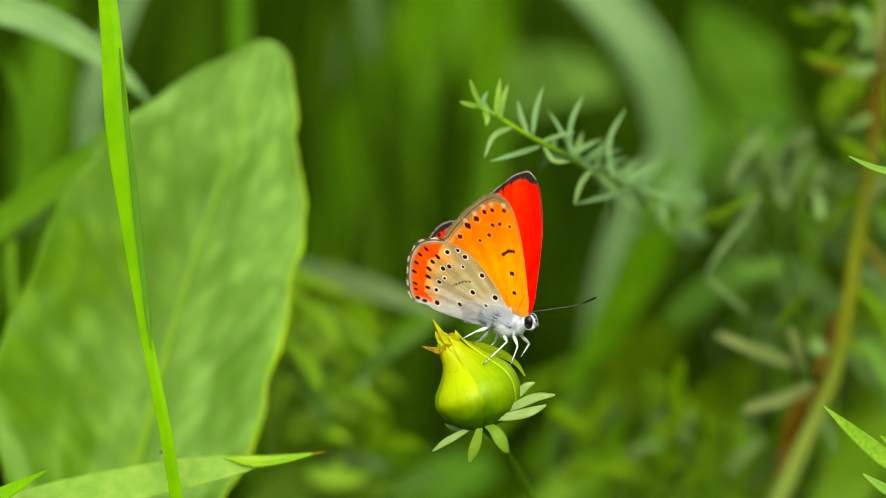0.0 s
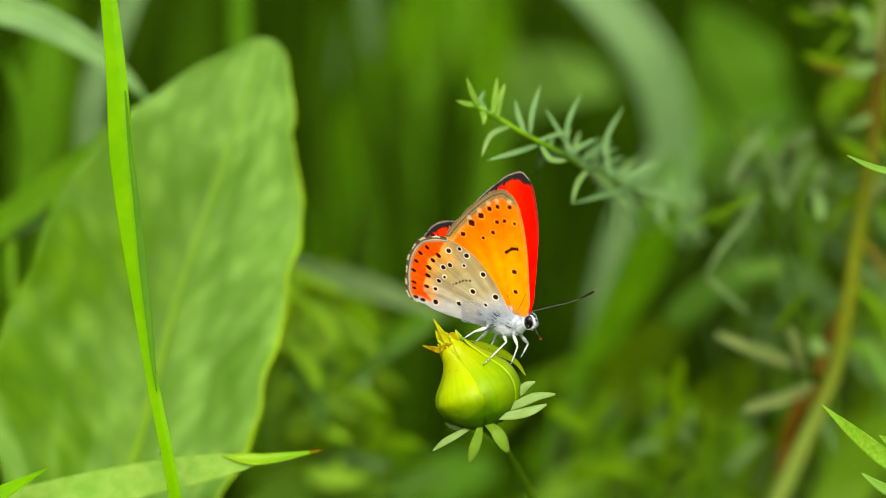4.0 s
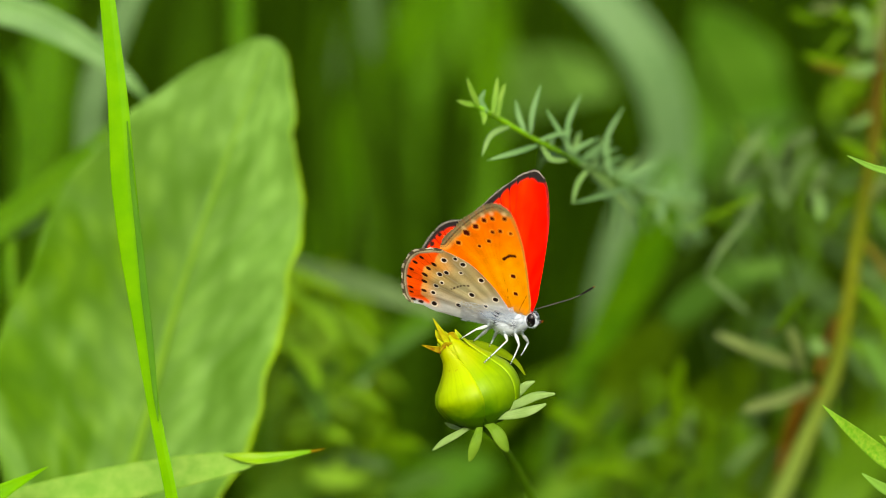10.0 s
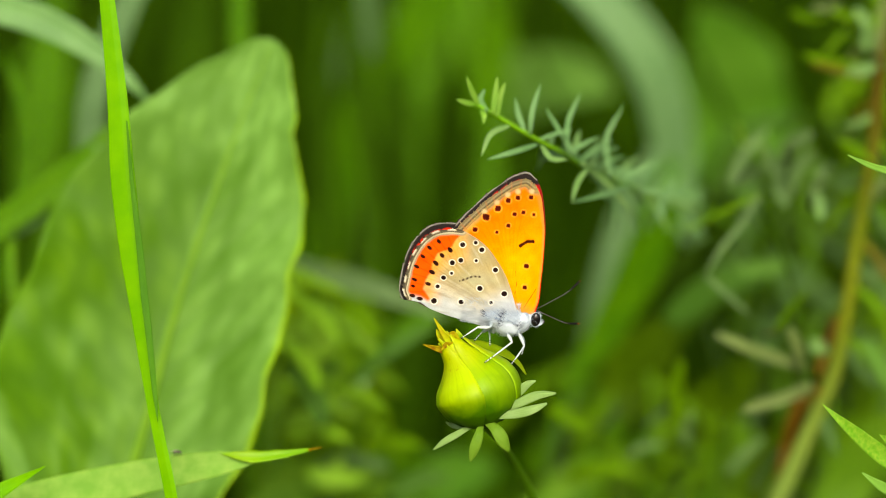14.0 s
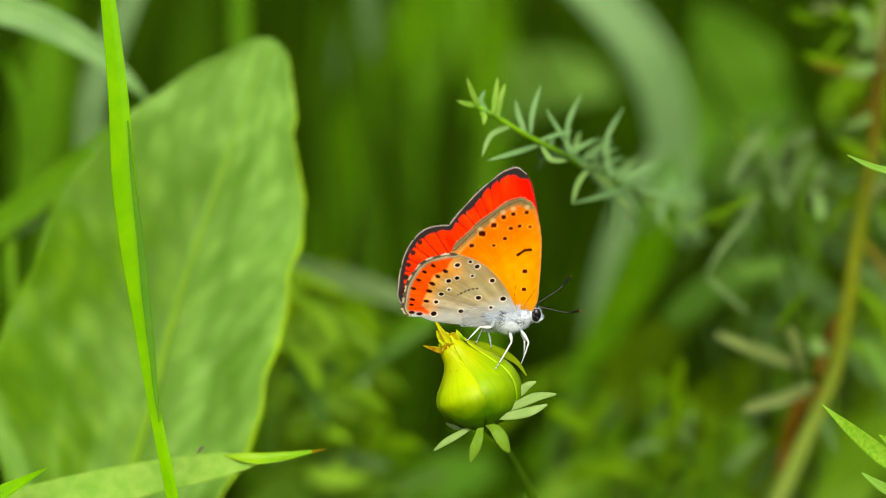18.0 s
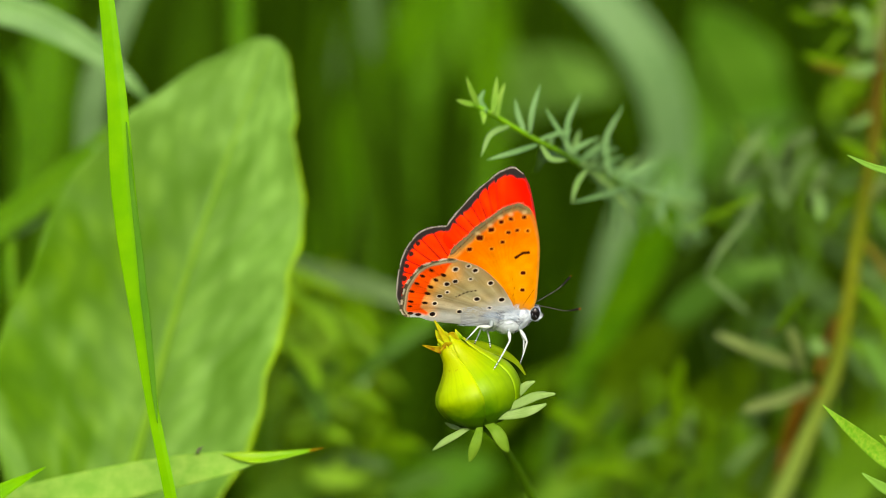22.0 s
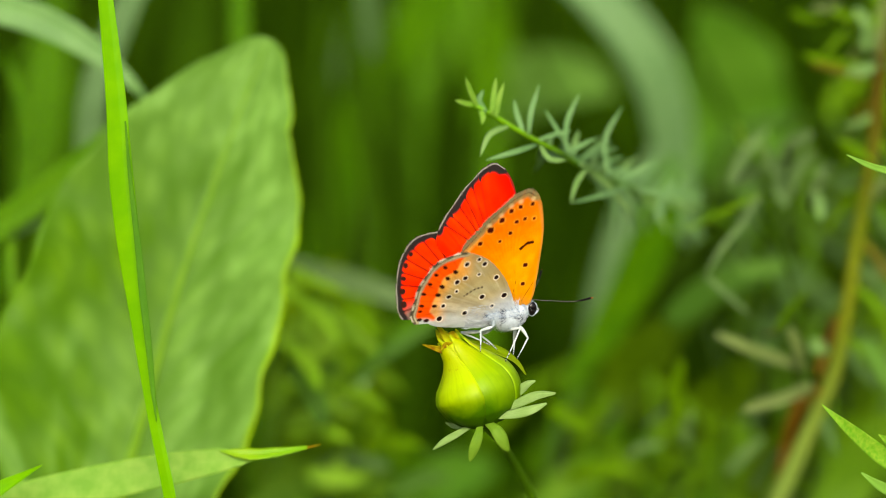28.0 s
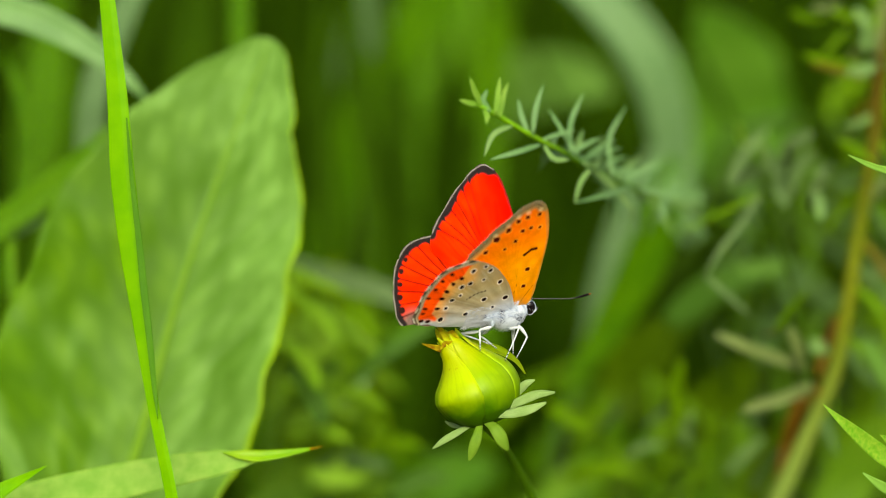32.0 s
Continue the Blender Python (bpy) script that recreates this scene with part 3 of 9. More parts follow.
HIND = [(0.45, 0.02), (-0.24, 2.87), (-1.07, 5.27), (-2.15, 7.22), (-3.37, 8.88), (-4.85, 10.15), (-6.4, 10.95), (-8.0, 11.05), (-9.5, 10.72), (-10.8, 9.8), (-11.85, 8.38), (-12.64, 6.56), (-13.05, 4.7), (-13.25, 3.16), (-12.92, 2.32), (-11.51, 2.02), (-10.15, 1.14), (-8.25, 0.35), (-5.52, -0.47), (-2.8, -1.22), (-0.62, -1.19)]
FORE_SPOTS = [((1.51, 6.46), 5), ((1.27, 3.85), 4.6), ((2.49, 12.76), 4), ((1.29, 13.1), 3.9), ((0.22, 12.88), 4.1), ((-0.54, 11.48), 4), ((-1.9, 10.7), 3.2), ((-3.14, 12.57), 7), ((-1.71, 13.62), 6.4), ((-0.49, 14.54), 5.2), ((0.66, 14.89), 4.6), ((2.19, 14.91), 4.4), ((-4.45, 11.09), 5)]
HIND_SPOTS = [((-1.26, 3.11), 5), ((-2.81, 1.97), 3.6), ((-4.17, 3.78), 5), ((-2.35, 6.07), 4.5), ((-3.98, 8.57), 4.6), ((-4.65, 7.19), 3), ((-6.47, 7.26), 4.2), ((-7.48, 6.93), 4.6), ((-7.55, 5.64), 3), ((-8.5, 5.03), 4.2), ((-9.19, 3.92), 3.8), ((-9.6, 2.03), 5), ((-6.4, 2.03), 4.7), ((-6.27, 9.19), 4.8), ((-4.72, 9.46), 3.6)]
BAND_END = (-7.28, 10.21)
BAND_SPOTS = [((-7.75, 8.56), 4.6), ((-8.7, 7.81), 4.4), ((-9.45, 6.85), 4.8), ((-9.86, 5.69), 4.6), ((-10.34, 4.23), 4.2), ((-9.1, 9.57), 3.8), ((-10.18, 8.74), 3.8), ((-11, 7.71), 3.8), ((-11.69, 6.33), 4.2), ((-11.97, 4.74), 3.8), ((-12.11, 3.87), 3.4), ((-11.3, 2.32), 4.2), ((-12.19, 2.71), 4)]


def to_line(p, line):
    """Distance of places p from a line of places."""
    a, b = line[:-1], line[1:]
    d = b - a
    t = np.clip(((p[:, None] - a[None]) * d[None]).sum(-1) / (d * d).sum(-1)[None], 0, 1)
    return np.linalg.norm(p[:, None] - a[None] - t[..., None] * d[None], axis=-1).min(1)


def step(x, lo, hi):
    t = np.clip((x - lo) / (hi - lo), 0, 1)
    return t * t * (3 - 2 * t)


def blend(c, col, w):
    return c + (np.asarray(col)[None, :3] - c) * w[:, None]


def rough_field(p, scale, seed):
    """Smooth random values at places of the plane."""
    rr = np.random.RandomState(seed)
    out = np.zeros(len(p))
    for k in range(6):
        d = rr.randn(2) * scale
        out += np.sin(p @ d + rr.rand() * 6.28)
    return out / 6


PX = 0.0675   # millimetres to a unit of the spots' radii


def fore_under(p, rim, root):
    far = np.linalg.norm(p - root, axis=1)
    c = np.tile(np.array(rgb(228, 138, 0)[:3]), (len(p), 1))
    c = blend(c, rgb(244, 106, 4), step(far, 6, 14.5) * 0.8)
    c = blend(c, rgb(244, 160, 12), step(p[:, 0], 0.6, 3.2) * step(p[:, 1], 3, 8) * 0.25)
    c = blend(c, rgb(244, 168, 8), np.exp(-((p[:, 0] - 0.6) ** 2 / 7 + (p[:, 1] - 5.5) ** 2 / 16)) * 0.75)
    d = to_line(p, rim)
    c = blend(c, rgb(152, 130, 76), step(d + 0.15 * rough_field(p, 2.0, 2), 1.3, 0.75) * step(p[:, 1], 7.0, 12.5))
    c = blend(c, rgb(238, 186, 74), step(np.abs(d - 0.95), 0.5, 0.1) * step(p[:, 1], 13.0, 10.5) * 0.5)
    c = blend(c, rgb(118, 106, 72), step(d, 0.5, 0.34))
    c = blend(c, rgb(104, 88, 58), step(np.abs(d - 0.78 + 0.05 * rough_field(p, 3.0, 41)), 0.09, 0.03) * 0.55)
    c = blend(c, rgb(74, 64, 46), step(np.abs(d - 0.46), 0.13, 0.04) * 0.8)
    c = blend(c, rgb(168, 156, 118), step(np.abs(d - 0.24), 0.12, 0.02) * 0.4)
    for k, v in enumerate(veins_of(root, rim, 9)):
        near = to_line(p, v)
        c = blend(c, rgb(206, 92, 0), step(near + 0.05 * rough_field(p, 4.0, k), 0.15, 0.03) * 0.2 * step(far, 6, 12))
        c = blend(c, rgb(90, 50, 10), step(near + 0.07 * np.abs(rough_field(p, 7.0, 30 + k)), 0.09, 0.02) * step(far, 9.5, 4.5) * 0.16)
    c = blend(c, rgb(150, 122, 60), step(far, 2.6, 0.4) * 0.7)
    c = blend(c, rgb(150, 128, 66), step(to_line(p, np.array(FORE[1:9])), 0.3 + 0.35 * step(p[:, 1], 10, 15), 0.08) * 0.5)
    for q, r in FORE_SPOTS[7:12]:
        w = np.array(q) + unit(np.array(q) - root) * 0.72
        c = blend(c, rgb(236, 206, 150), step(np.linalg.norm(p - w, axis=1), 0.46, 0.15) * 0.5)
    for q, r in FORE_SPOTS:
        e = np.linalg.norm(p - np.array(q), axis=1) / PX
        c = blend(c, rgb(255, 184, 60), step(e, r + 3.0, r + 1.0) * 0.35)
    for q, r in FORE_SPOTS:
        e = (0.6 * np.abs((p - np.array(q)) @ np.array([[0.8, -0.6], [0.6, 0.8]])).sum(1) + 0.45 * np.linalg.norm(p - np.array(q), axis=1)) / PX + 1.6 * rough_field(p, 4.0, 4)
        c = blend(c, rgb(98, 24, 6), step(e, r + 1.6, r - 0.4))
        c = blend(c, rgb(46, 14, 8), step(e, r - 0.6, r - 2.6) * 0.75)
    for k, crease in enumerate(([(1.15, 1.3), (1.8, 2.3), (2.6, 3.6)], [(0.1, 3.0), (0.35, 4.2), (0.2, 5.8)])):
        c = blend(c, rgb(70, 40, 10), step(to_line(p, np.array(crease)) + 0.16 * np.abs(rough_field(p, 6.0, 50 + k)), 0.1, 0.02) * 0.7)
    bar = np.array([(0.82, 8.98), (1.2, 9.22), (1.7, 9.5), (2.35, 9.46)])
    c = blend(c, rgb(58, 18, 8), step(to_line(p, bar) + 0.07 * rough_field(p, 5.0, 8), 0.24, 0.13))
    return c


def hind_under(p, rim, root):
    c = np.tile(np.array(rgb(170, 164, 122)[:3]), (len(p), 1))
    c = blend(c, rgb(172, 148, 80), np.clip(0.5 + 0.7 * rough_field(p, 0.7, 7), 0, 1))
    near = np.linalg.norm(p - root, axis=1)
    inner = to_line(p, np.array(HIND[14:]))
    c = blend(c, rgb(150, 132, 84), step(to_line(p, np.array(HIND[1:6])), 1.6, 0.3) * 0.6)
    c = blend(c, rgb(196, 196, 182), step(inner, 4.8, 1.6) * 0.75)
    c = blend(c, rgb(188, 198, 200), np.maximum(step(inner + 0.25 * rough_field(p, 1.6, 17), 2.5, 0.7), step(near + 0.8 * rough_field(p, 1.4, 19), 5.6, 1.8)) * 0.9)
    c = blend(c, rgb(146, 132, 96), streaks(p, root, 61) ** 2 * 0.4 * step(near, 2.5, 6))
    ray = rough_field(np.stack([np.arctan2(p[:, 1] - root[1], p[:, 0] - root[0]) * 30, near * 0.2], -1), 2.4, 71)
    c = blend(c, rgb(132, 112, 68), step(ray, 0.3, 0.62) * 0.3 * step(near, 3, 7))
    c = blend(c, rgb(206, 198, 164), step(ray, -0.3, -0.62) * 0.3 * step(near, 3, 7))
    d = to_line(p, rim)
    fan = veins_of(root, rim, 10)
    for k, v in enumerate(fan):
        line = to_line(p, v) + 0.04 * rough_field(p, 5.0, 13)
        c = blend(c, rgb(112, 88, 50), step(line, 0.12, 0.02) * 0.3 * step(near, 8, 11.5))
        c = blend(c, rgb(222, 206, 162), step(np.abs(line - 0.2), 0.16, 0.03) * 0.15 * step(near, 8, 11.5))
    q = p - root
    tongue = 0.45 * np.abs(np.sin(np.arctan2(q[:, 1], q[:, 0]) * 11))
    deep = 3.0 * step(p[:, 0], BAND_END[0] + 2.8, BAND_END[0] - 1.6)
    orange = step(d + 0.25 * rough_field(p, 2.4, 9) + tongue, deep, deep - 0.35) * step(inner, 0.35, 0.9)
    c = blend(c, rgb(238, 160, 40), step(d, 4.6, 2.7) * step(p[:, 0], BAND_END[0] + 2.6, BAND_END[0]) * step(inner, 0.35, 1.3) * 0.75)
    c = blend(c, rgb(255, 84, 6), orange)
    for v in fan:
        c = blend(c, rgb(216, 64, 4), step(to_line(p, v), 0.14, 0.03) * orange * 0.6)
    c = blend(c, rgb(150, 138, 100), step(d + 0.06 * rough_field(p, 5.0, 23), 0.78, 0.56))
    c = blend(c, rgb(212, 204, 176), step(np.abs(d - 0.42), 0.1, 0.03) * 0.5)
    c = blend(c, rgb(52, 46, 38), step(np.abs(d - 0.24), 0.12, 0.04) * 0.8)
    turn = np.sin(np.arctan2(q[:, 1], q[:, 0]) * 52)
    c = blend(c, rgb(60, 54, 46), step(d, 0.22, 0.1) * step(turn, 0.0, 0.4) * 0.9)
    c = blend(c, rgb(226, 222, 206), step(d, 0.16, 0.06) * step(turn, 0.0, -0.4) * 0.6)
    for q, r in HIND_SPOTS:
        e = np.linalg.norm(p - np.array(q), axis=1) / PX
        c = blend(c, rgb(246, 238, 214), step(e, r + 2.3, r + 0.9) * 0.85)
    for q, r in HIND_SPOTS:
        e = np.linalg.norm(p - np.array(q), axis=1) / PX + 0.9 * rough_field(p, 3.0, 5)
        c = blend(c, rgb(30, 18, 14), step(e, r + 1.0, r - 0.8))
    for q, r in BAND_SPOTS:
        # wedges that lie along the rays of the wing
        ray = unit(np.array(q) - root)
        a, b = (p - np.array(q)) @ ray, (p - np.array(q)) @ np.array([-ray[1], ray[0]])
        e = np.hypot(a * 0.72, b * (1.15 + 0.25 * np.clip(a, -1, 1))) / PX + 1.0 * rough_field(p, 3.4, 6)
        c = blend(c, rgb(42, 16, 10), step(e, r * 0.95 + 0.9, r * 0.95 - 0.9))
    mark = np.array([(-6.54, 4.68), (-5.79, 4.93), (-4.98, 5.28), (-4.17, 5.21)])
    c = blend(c, rgb(60, 40, 26), step(to_line(p, mark) + 0.16 * np.abs(rough_field(p, 5.0, 15)), 0.19, 0.08) * (0.3 + 0.6 * step(np.sin(p[:, 0] * 13), -0.3, 0.2)))
    return c


def veins_of(root, rim, n, first=0.06, last=0.94):
    """Veins that fan out from the root and fork near the rim."""
    ends = rim[np.linspace(first * (len(rim) - 1), last * (len(rim) - 1), n).astype(int)]
    mid = root + (ends.mean(0) - root) * 0.42
    return [spline([root, root + (mid - root) * 0.6 + (e - mid) * 0.12, mid + (e - mid) * 0.45, e], 9) for e in ends]


def streaks(p, root, seed):
    """Soft rays that run out from the wing's root, 0 to 1."""
    q = p - root
    return np.clip(0.5 + 0.9 * rough_field(np.stack([np.arctan2(q[:, 1], q[:, 0]) * 14, np.linalg.norm(q, axis=1) * 0.25], -1), 2.4, seed), 0, 1)


def fore_upper(p, rim, root):
    c = np.tile(np.array(rgb(234, 30, 0)[:3]), (len(p), 1))
    c = blend(c, rgb(250, 66, 4), streaks(p, root, 31) * 0.6)
    c = blend(c, rgb(206, 10, 0), streaks(p, root, 35) * 0.35)
    q = p - root
    fine = rough_field(np.stack([np.arctan2(q[:, 1], q[:, 0]) * 44, np.linalg.norm(q, axis=1) * 0.3], -1), 2.4, 38)
    c = blend(c, rgb(172, 4, 0), step(fine, 0.1, 0.6) * 0.35)
    c = blend(c, rgb(232, 2, 0), step(p[:, 0], -1.2, 2.8) * 0.85)
    d = to_line(p, rim)
    ragged = 0.22 * rough_field(p, 2.2, 3) + 0.35 * (streaks(p, root, 36) - 0.5)
    dark = rgb(36, 31, 29)
    c = blend(c, dark, step(d + ragged, 0.86, 0.48))
    c = blend(c, dark, step(to_line(p, np.array(FORE[4:9])) + 0.1 * rough_field(p, 3.0, 6), 0.3 + 0.1 * step(p[:, 1], 9, 15), 0.12) * step(p[:, 1], 6, 13) * 0.75)
    c = blend(c, rgb(150, 146, 132), step(d, 0.12, 0.03) * 0.75)
    for k, v in enumerate(veins_of(root, rim, 8)):
        out = step(np.linalg.norm(p - root, axis=1), 3, 11) * (0.12 + 0.88 * step(p[:, 0], 1.0, -2.5))
        c = blend(c, rgb(80, 12, 4), step(to_line(p, v) + 0.03 * rough_field(p, 6.0, k), 0.15, 0.03) * (0.05 + 0.75 * out) * step(d, 0.55, 0.9))
        c = blend(c, dark, step(to_line(p, v) + np.maximum(d - 0.6, 0) * 0.6, 0.26, 0.1) * step(d, 0.15, 0.4))
    return c


def hind_upper(p, rim, root):
    c = np.tile(np.array(rgb(234, 34, 0)[:3]), (len(p), 1))
    c = blend(c, rgb(250, 70, 6), streaks(p, root, 32) * 0.6)
    c = blend(c, rgb(200, 14, 0), streaks(p, root, 37) * 0.35)
    d = to_line(p, rim)
    inner = to_line(p, np.array(HIND[15:]))
    dark = rgb(36, 31, 29)
    c = blend(c, rgb(120, 96, 84), step(inner, 2.4, 0.8))
    c = blend(c, dark, step(d + 0.2 * rough_field(p, 2.2, 3), 0.8, 0.5))
    c = blend(c, rgb(150, 146, 132), step(d, 0.12, 0.03) * 0.75)
    fan = veins_of(root, rim, 8)
    for k, v in enumerate(fan):
        c = blend(c, rgb(66, 12, 4), step(to_line(p, v), 0.17, 0.04) * 0.75 * step(d, 0.5, 0.8))
        c = blend(c, dark, step(to_line(p, v) + np.maximum(d - 0.55, 0) * 0.6, 0.28, 0.1) * step(d, 0.15, 0.4))
        if k > 2:
            spot = (v[-1] + fan[k - 1][-1]) / 2 + (v[-2] - v[-1]) * 0.42
            c = blend(c, rgb(44, 24, 18), step(np.linalg.norm(p - spot, axis=1) + 0.1 * rough_field(p, 5.0, k), 0.2 + 0.04 * k, 0.06 + 0.04 * k))
    return c


def make_wing(name, outline, rim_ends, under, upper, side, shift, size=1.0, ns=320, nr=140):
    """One wing: two scaled faces 0.06 mm apart, joined at the rim. side: -1 right, 1 left."""
    o = np.array(outline)
    if side == 1 and len(o) == len(HIND):
        o[15:, 1] = np.maximum(o[15:, 1], 0.15 - 0.112 * o[15:, 0])   # the far inner margin folds round the abdomen
    root = o[0] * 0.5 + o[-1] * 0.5
    edge = spline(np.vstack([o, o[:1]]), ns + 1)[:-1]
    rim = spline(o[rim_ends[0]:rim_ends[1] + 1], 60)
    rr = np.random.RandomState(5)
    frayed = step(to_line(edge, rim), 0.4, 0.05)
    out = unit(edge - root)
    lobes = np.abs(np.sin(np.arctan2(edge[:, 1] - root[1], edge[:, 0] - root[0]) * 13))
    edge = edge + out * (frayed * (0.1 * np.abs(rr.randn(ns)) + 0.14 * (lobes - 0.6)))[:, None]
    q = np.linspace(0, 1, nr) ** 0.85
    p = (root[None, None] + q[:, None, None] * (edge - root)[None]).reshape(-1, 2)
    far = np.linalg.norm(p - root, axis=1)
    ang = np.arctan2(p[:, 1] - root[1], p[:, 0] - root[0])
    ripple = 0.05 * np.sin(ang * 26) * step(far, 2, 9) + 0.06 * np.sin(ang * 5 + far * 0.25) * step(far, 1, 8)
    y0 = side * (shift + ripple + 0.0003 * far ** 2)
    faces_xyz = []
    for s in (1, -1):
        faces_xyz.append(np.stack([p[:, 0], y0 + side * s * 0.03, p[:, 1]], -1))
    v = np.vstack(faces_xyz) * MM * size
    rays = np.stack([ang * 9, far * 0.5], -1)   # rows of scales run out from the root
    rows_of = (1 + 0.13 * rough_field(rays, 3.2, 21) + 0.1 * rough_field(p, 3.0, 22) + 0.05 * rr.randn(len(p)))[:, None]
    tint = np.vstack([under(p, rim, root) * rows_of, upper(p, rim, root) * rows_of])
    k, faces = nr * ns, []
    for i in range(1, nr - 1):
        for j in range(ns):
            g = (i * ns + j, i * ns + (j + 1) % ns, (i + 1) * ns + (j + 1) % ns, (i + 1) * ns + j)
            faces.append(g)
            faces.append(tuple(k + x for x in reversed(g)))
    for j in range(ns):
        faces.append((j, ns + (j + 1) % ns, ns + j))
        faces.append((k + j, k + ns + j, k + ns + (j + 1) % ns))
        a, b = (nr - 1) * ns + j, (nr - 1) * ns + (j + 1) % ns
        faces.append((a, b, k + b, k + a))
    return link_mesh(name, v, faces, WING, butterfly, "", None, np.clip(tint, 0, 1))


forewing_right = make_wing("forewing", FORE, (8, 15), fore_under, fore_upper, -1, 0.2, ns=500, nr=180)
hindwing_right = make_wing("hindwing", HIND, (6, 14), hind_under, hind_upper, -1, 0.42, ns=500, nr=180)
forewing_left = make_wing("forewing", FORE, (8, 15), fore_under, fore_upper, 1, 0.2, 1.032)
hindwing_left = make_wing("hindwing", HIND, (6, 14), hind_under, hind_upper, 1, 0.42, 1.035)


def wing_dust(wing, side, shift, seed):
    """Fine pale hairs lying on the base of a hindwing's underside."""
    rr = np.random.RandomState(seed)
    verts, faces, tint = [], [], []
    lo, hi = np.array(HIND[-1]), np.array(HIND[2])
    for k in range(1700):
        q = np.array([0.8 - 6.8 * rr.rand() ** 1.6, -1.0 + 3.2 * rr.rand() ** 1.5])
        p = np.array([q[0], side * (shift + 0.09), q[1]])
        ang = math.atan2(q[1] + 0.4, q[0] - 1.2) + rr.randn() * 0.25
        d = np.array([math.cos(ang), side * 0.12, math.sin(ang)])
        e = p + d * (0.2 + 0.45 * rr.rand())
        w = np.array([-d[2], 0, d[0]]) * 0.013
        i = len(verts)
        verts += [p + w, p - w, e, p + np.array([0, side * 0.03, 0])]
        faces += [(i, i + 3, i + 2), (i + 3, i + 1, i + 2), (i, i + 2, i + 1)]
        dark = rough_field(q[None], 2.6, 12)[0] > 0.42 and q[0] > -2.8 and q[1] < 1.2
        tint += [np.array(rgb(52, 56, 68)[:3]) if dark else np.array(rgb(184, 192, 196)[:3]) * (0.7 + 0.4 * rr.rand())] * 4
    return link_mesh("wing_hair", settled(np.array(verts)), faces, FUR, wing, "fine silvery hairs at the wing's base", None, np.clip(np.array(tint), 0, 1))


def ovals(rows_, n=22, m=22):
    """A body of ovals: rows of x, z, half width, half height."""
    r = spline(rows_, n)
    a = np.linspace(0, 2 * np.pi, m, endpoint=False)
    v = np.stack([np.repeat(r[:, :1], m, 1), r[:, 2:3] * np.cos(a)[None], r[:, 1:2] + r[:, 3:4] * np.sin(a)[None]], -1).reshape(-1, 3)
    faces = [(i * m + j, (i + 1) * m + j, (i + 1) * m + (j + 1) % m, i * m + (j + 1) % m) for i in range(n - 1) for j in range(m)]
    faces += [tuple(range(m)), tuple((n - 1) * m + j for j in reversed(range(m)))]
    return v, faces


def hairs(v, count, length, back, seed, col, thick=0.035, up=-0.25):
    """Hair tufts that stand on the places v of a body and lean back."""
    rr = np.random.RandomState(seed)
    mid = v.mean(0)
    verts, faces, tint = [], [], []
    for k in range(count):
        p = v[rr.randint(len(v))] + rr.randn(3) * 0.08
        d = unit(unit(p - np.array([p[0], 0, mid[2]])) * 0.45 + np.array([back, 0, up]) + rr.randn(3) * 0.2)
        q = p + d * length * (0.5 + 0.7 * rr.rand())
        s = unit(np.cross(d, rr.randn(3))) * thick
        b = np.cross(d, s)
        i = len(verts)
        verts += [p + s, p - s * 0.5 + b * 0.87, p - s * 0.5 - b * 0.87, q]
        faces += [(i, i + 1, i + 3), (i + 1, i + 2, i + 3), (i + 2, i, i + 3)]
        c = np.array(col[:3]) * (0.8 + 0.4 * rr.rand())
        if p[2] > -0.1 and rr.rand() < 0.35:
            c = np.array(rgb(132, 152, 172)[:3]) * (0.75 + 0.5 * rr.rand())
        if rough_field(p[None, [0, 2]], 2.0, 14)[0] + 0.05 * rr.randn() > (0.5 if p[2] > -0.6 else 0.62):
            c = np.array(rgb(52, 56, 70)[:3])
        tint += [c] * 4
    return np.array(verts), faces, np.clip(np.array(tint), 0, 1)


def settled(v):
    """Body places in millimetres, tilted to the wings' hinge, in metres."""
    a = radians(BODY_TILT)
    x, y, z = v[:, 0], v[:, 1], v[:, 2]
    return np.stack([x * math.cos(a) + z * math.sin(a) + BODY_SHIFT[0], y, -x * math.sin(a) + z * math.cos(a) + BODY_SHIFT[1]], -1) * MM


BODY_TILT, BODY_SHIFT = 8.6, (-0.38, -0.3)


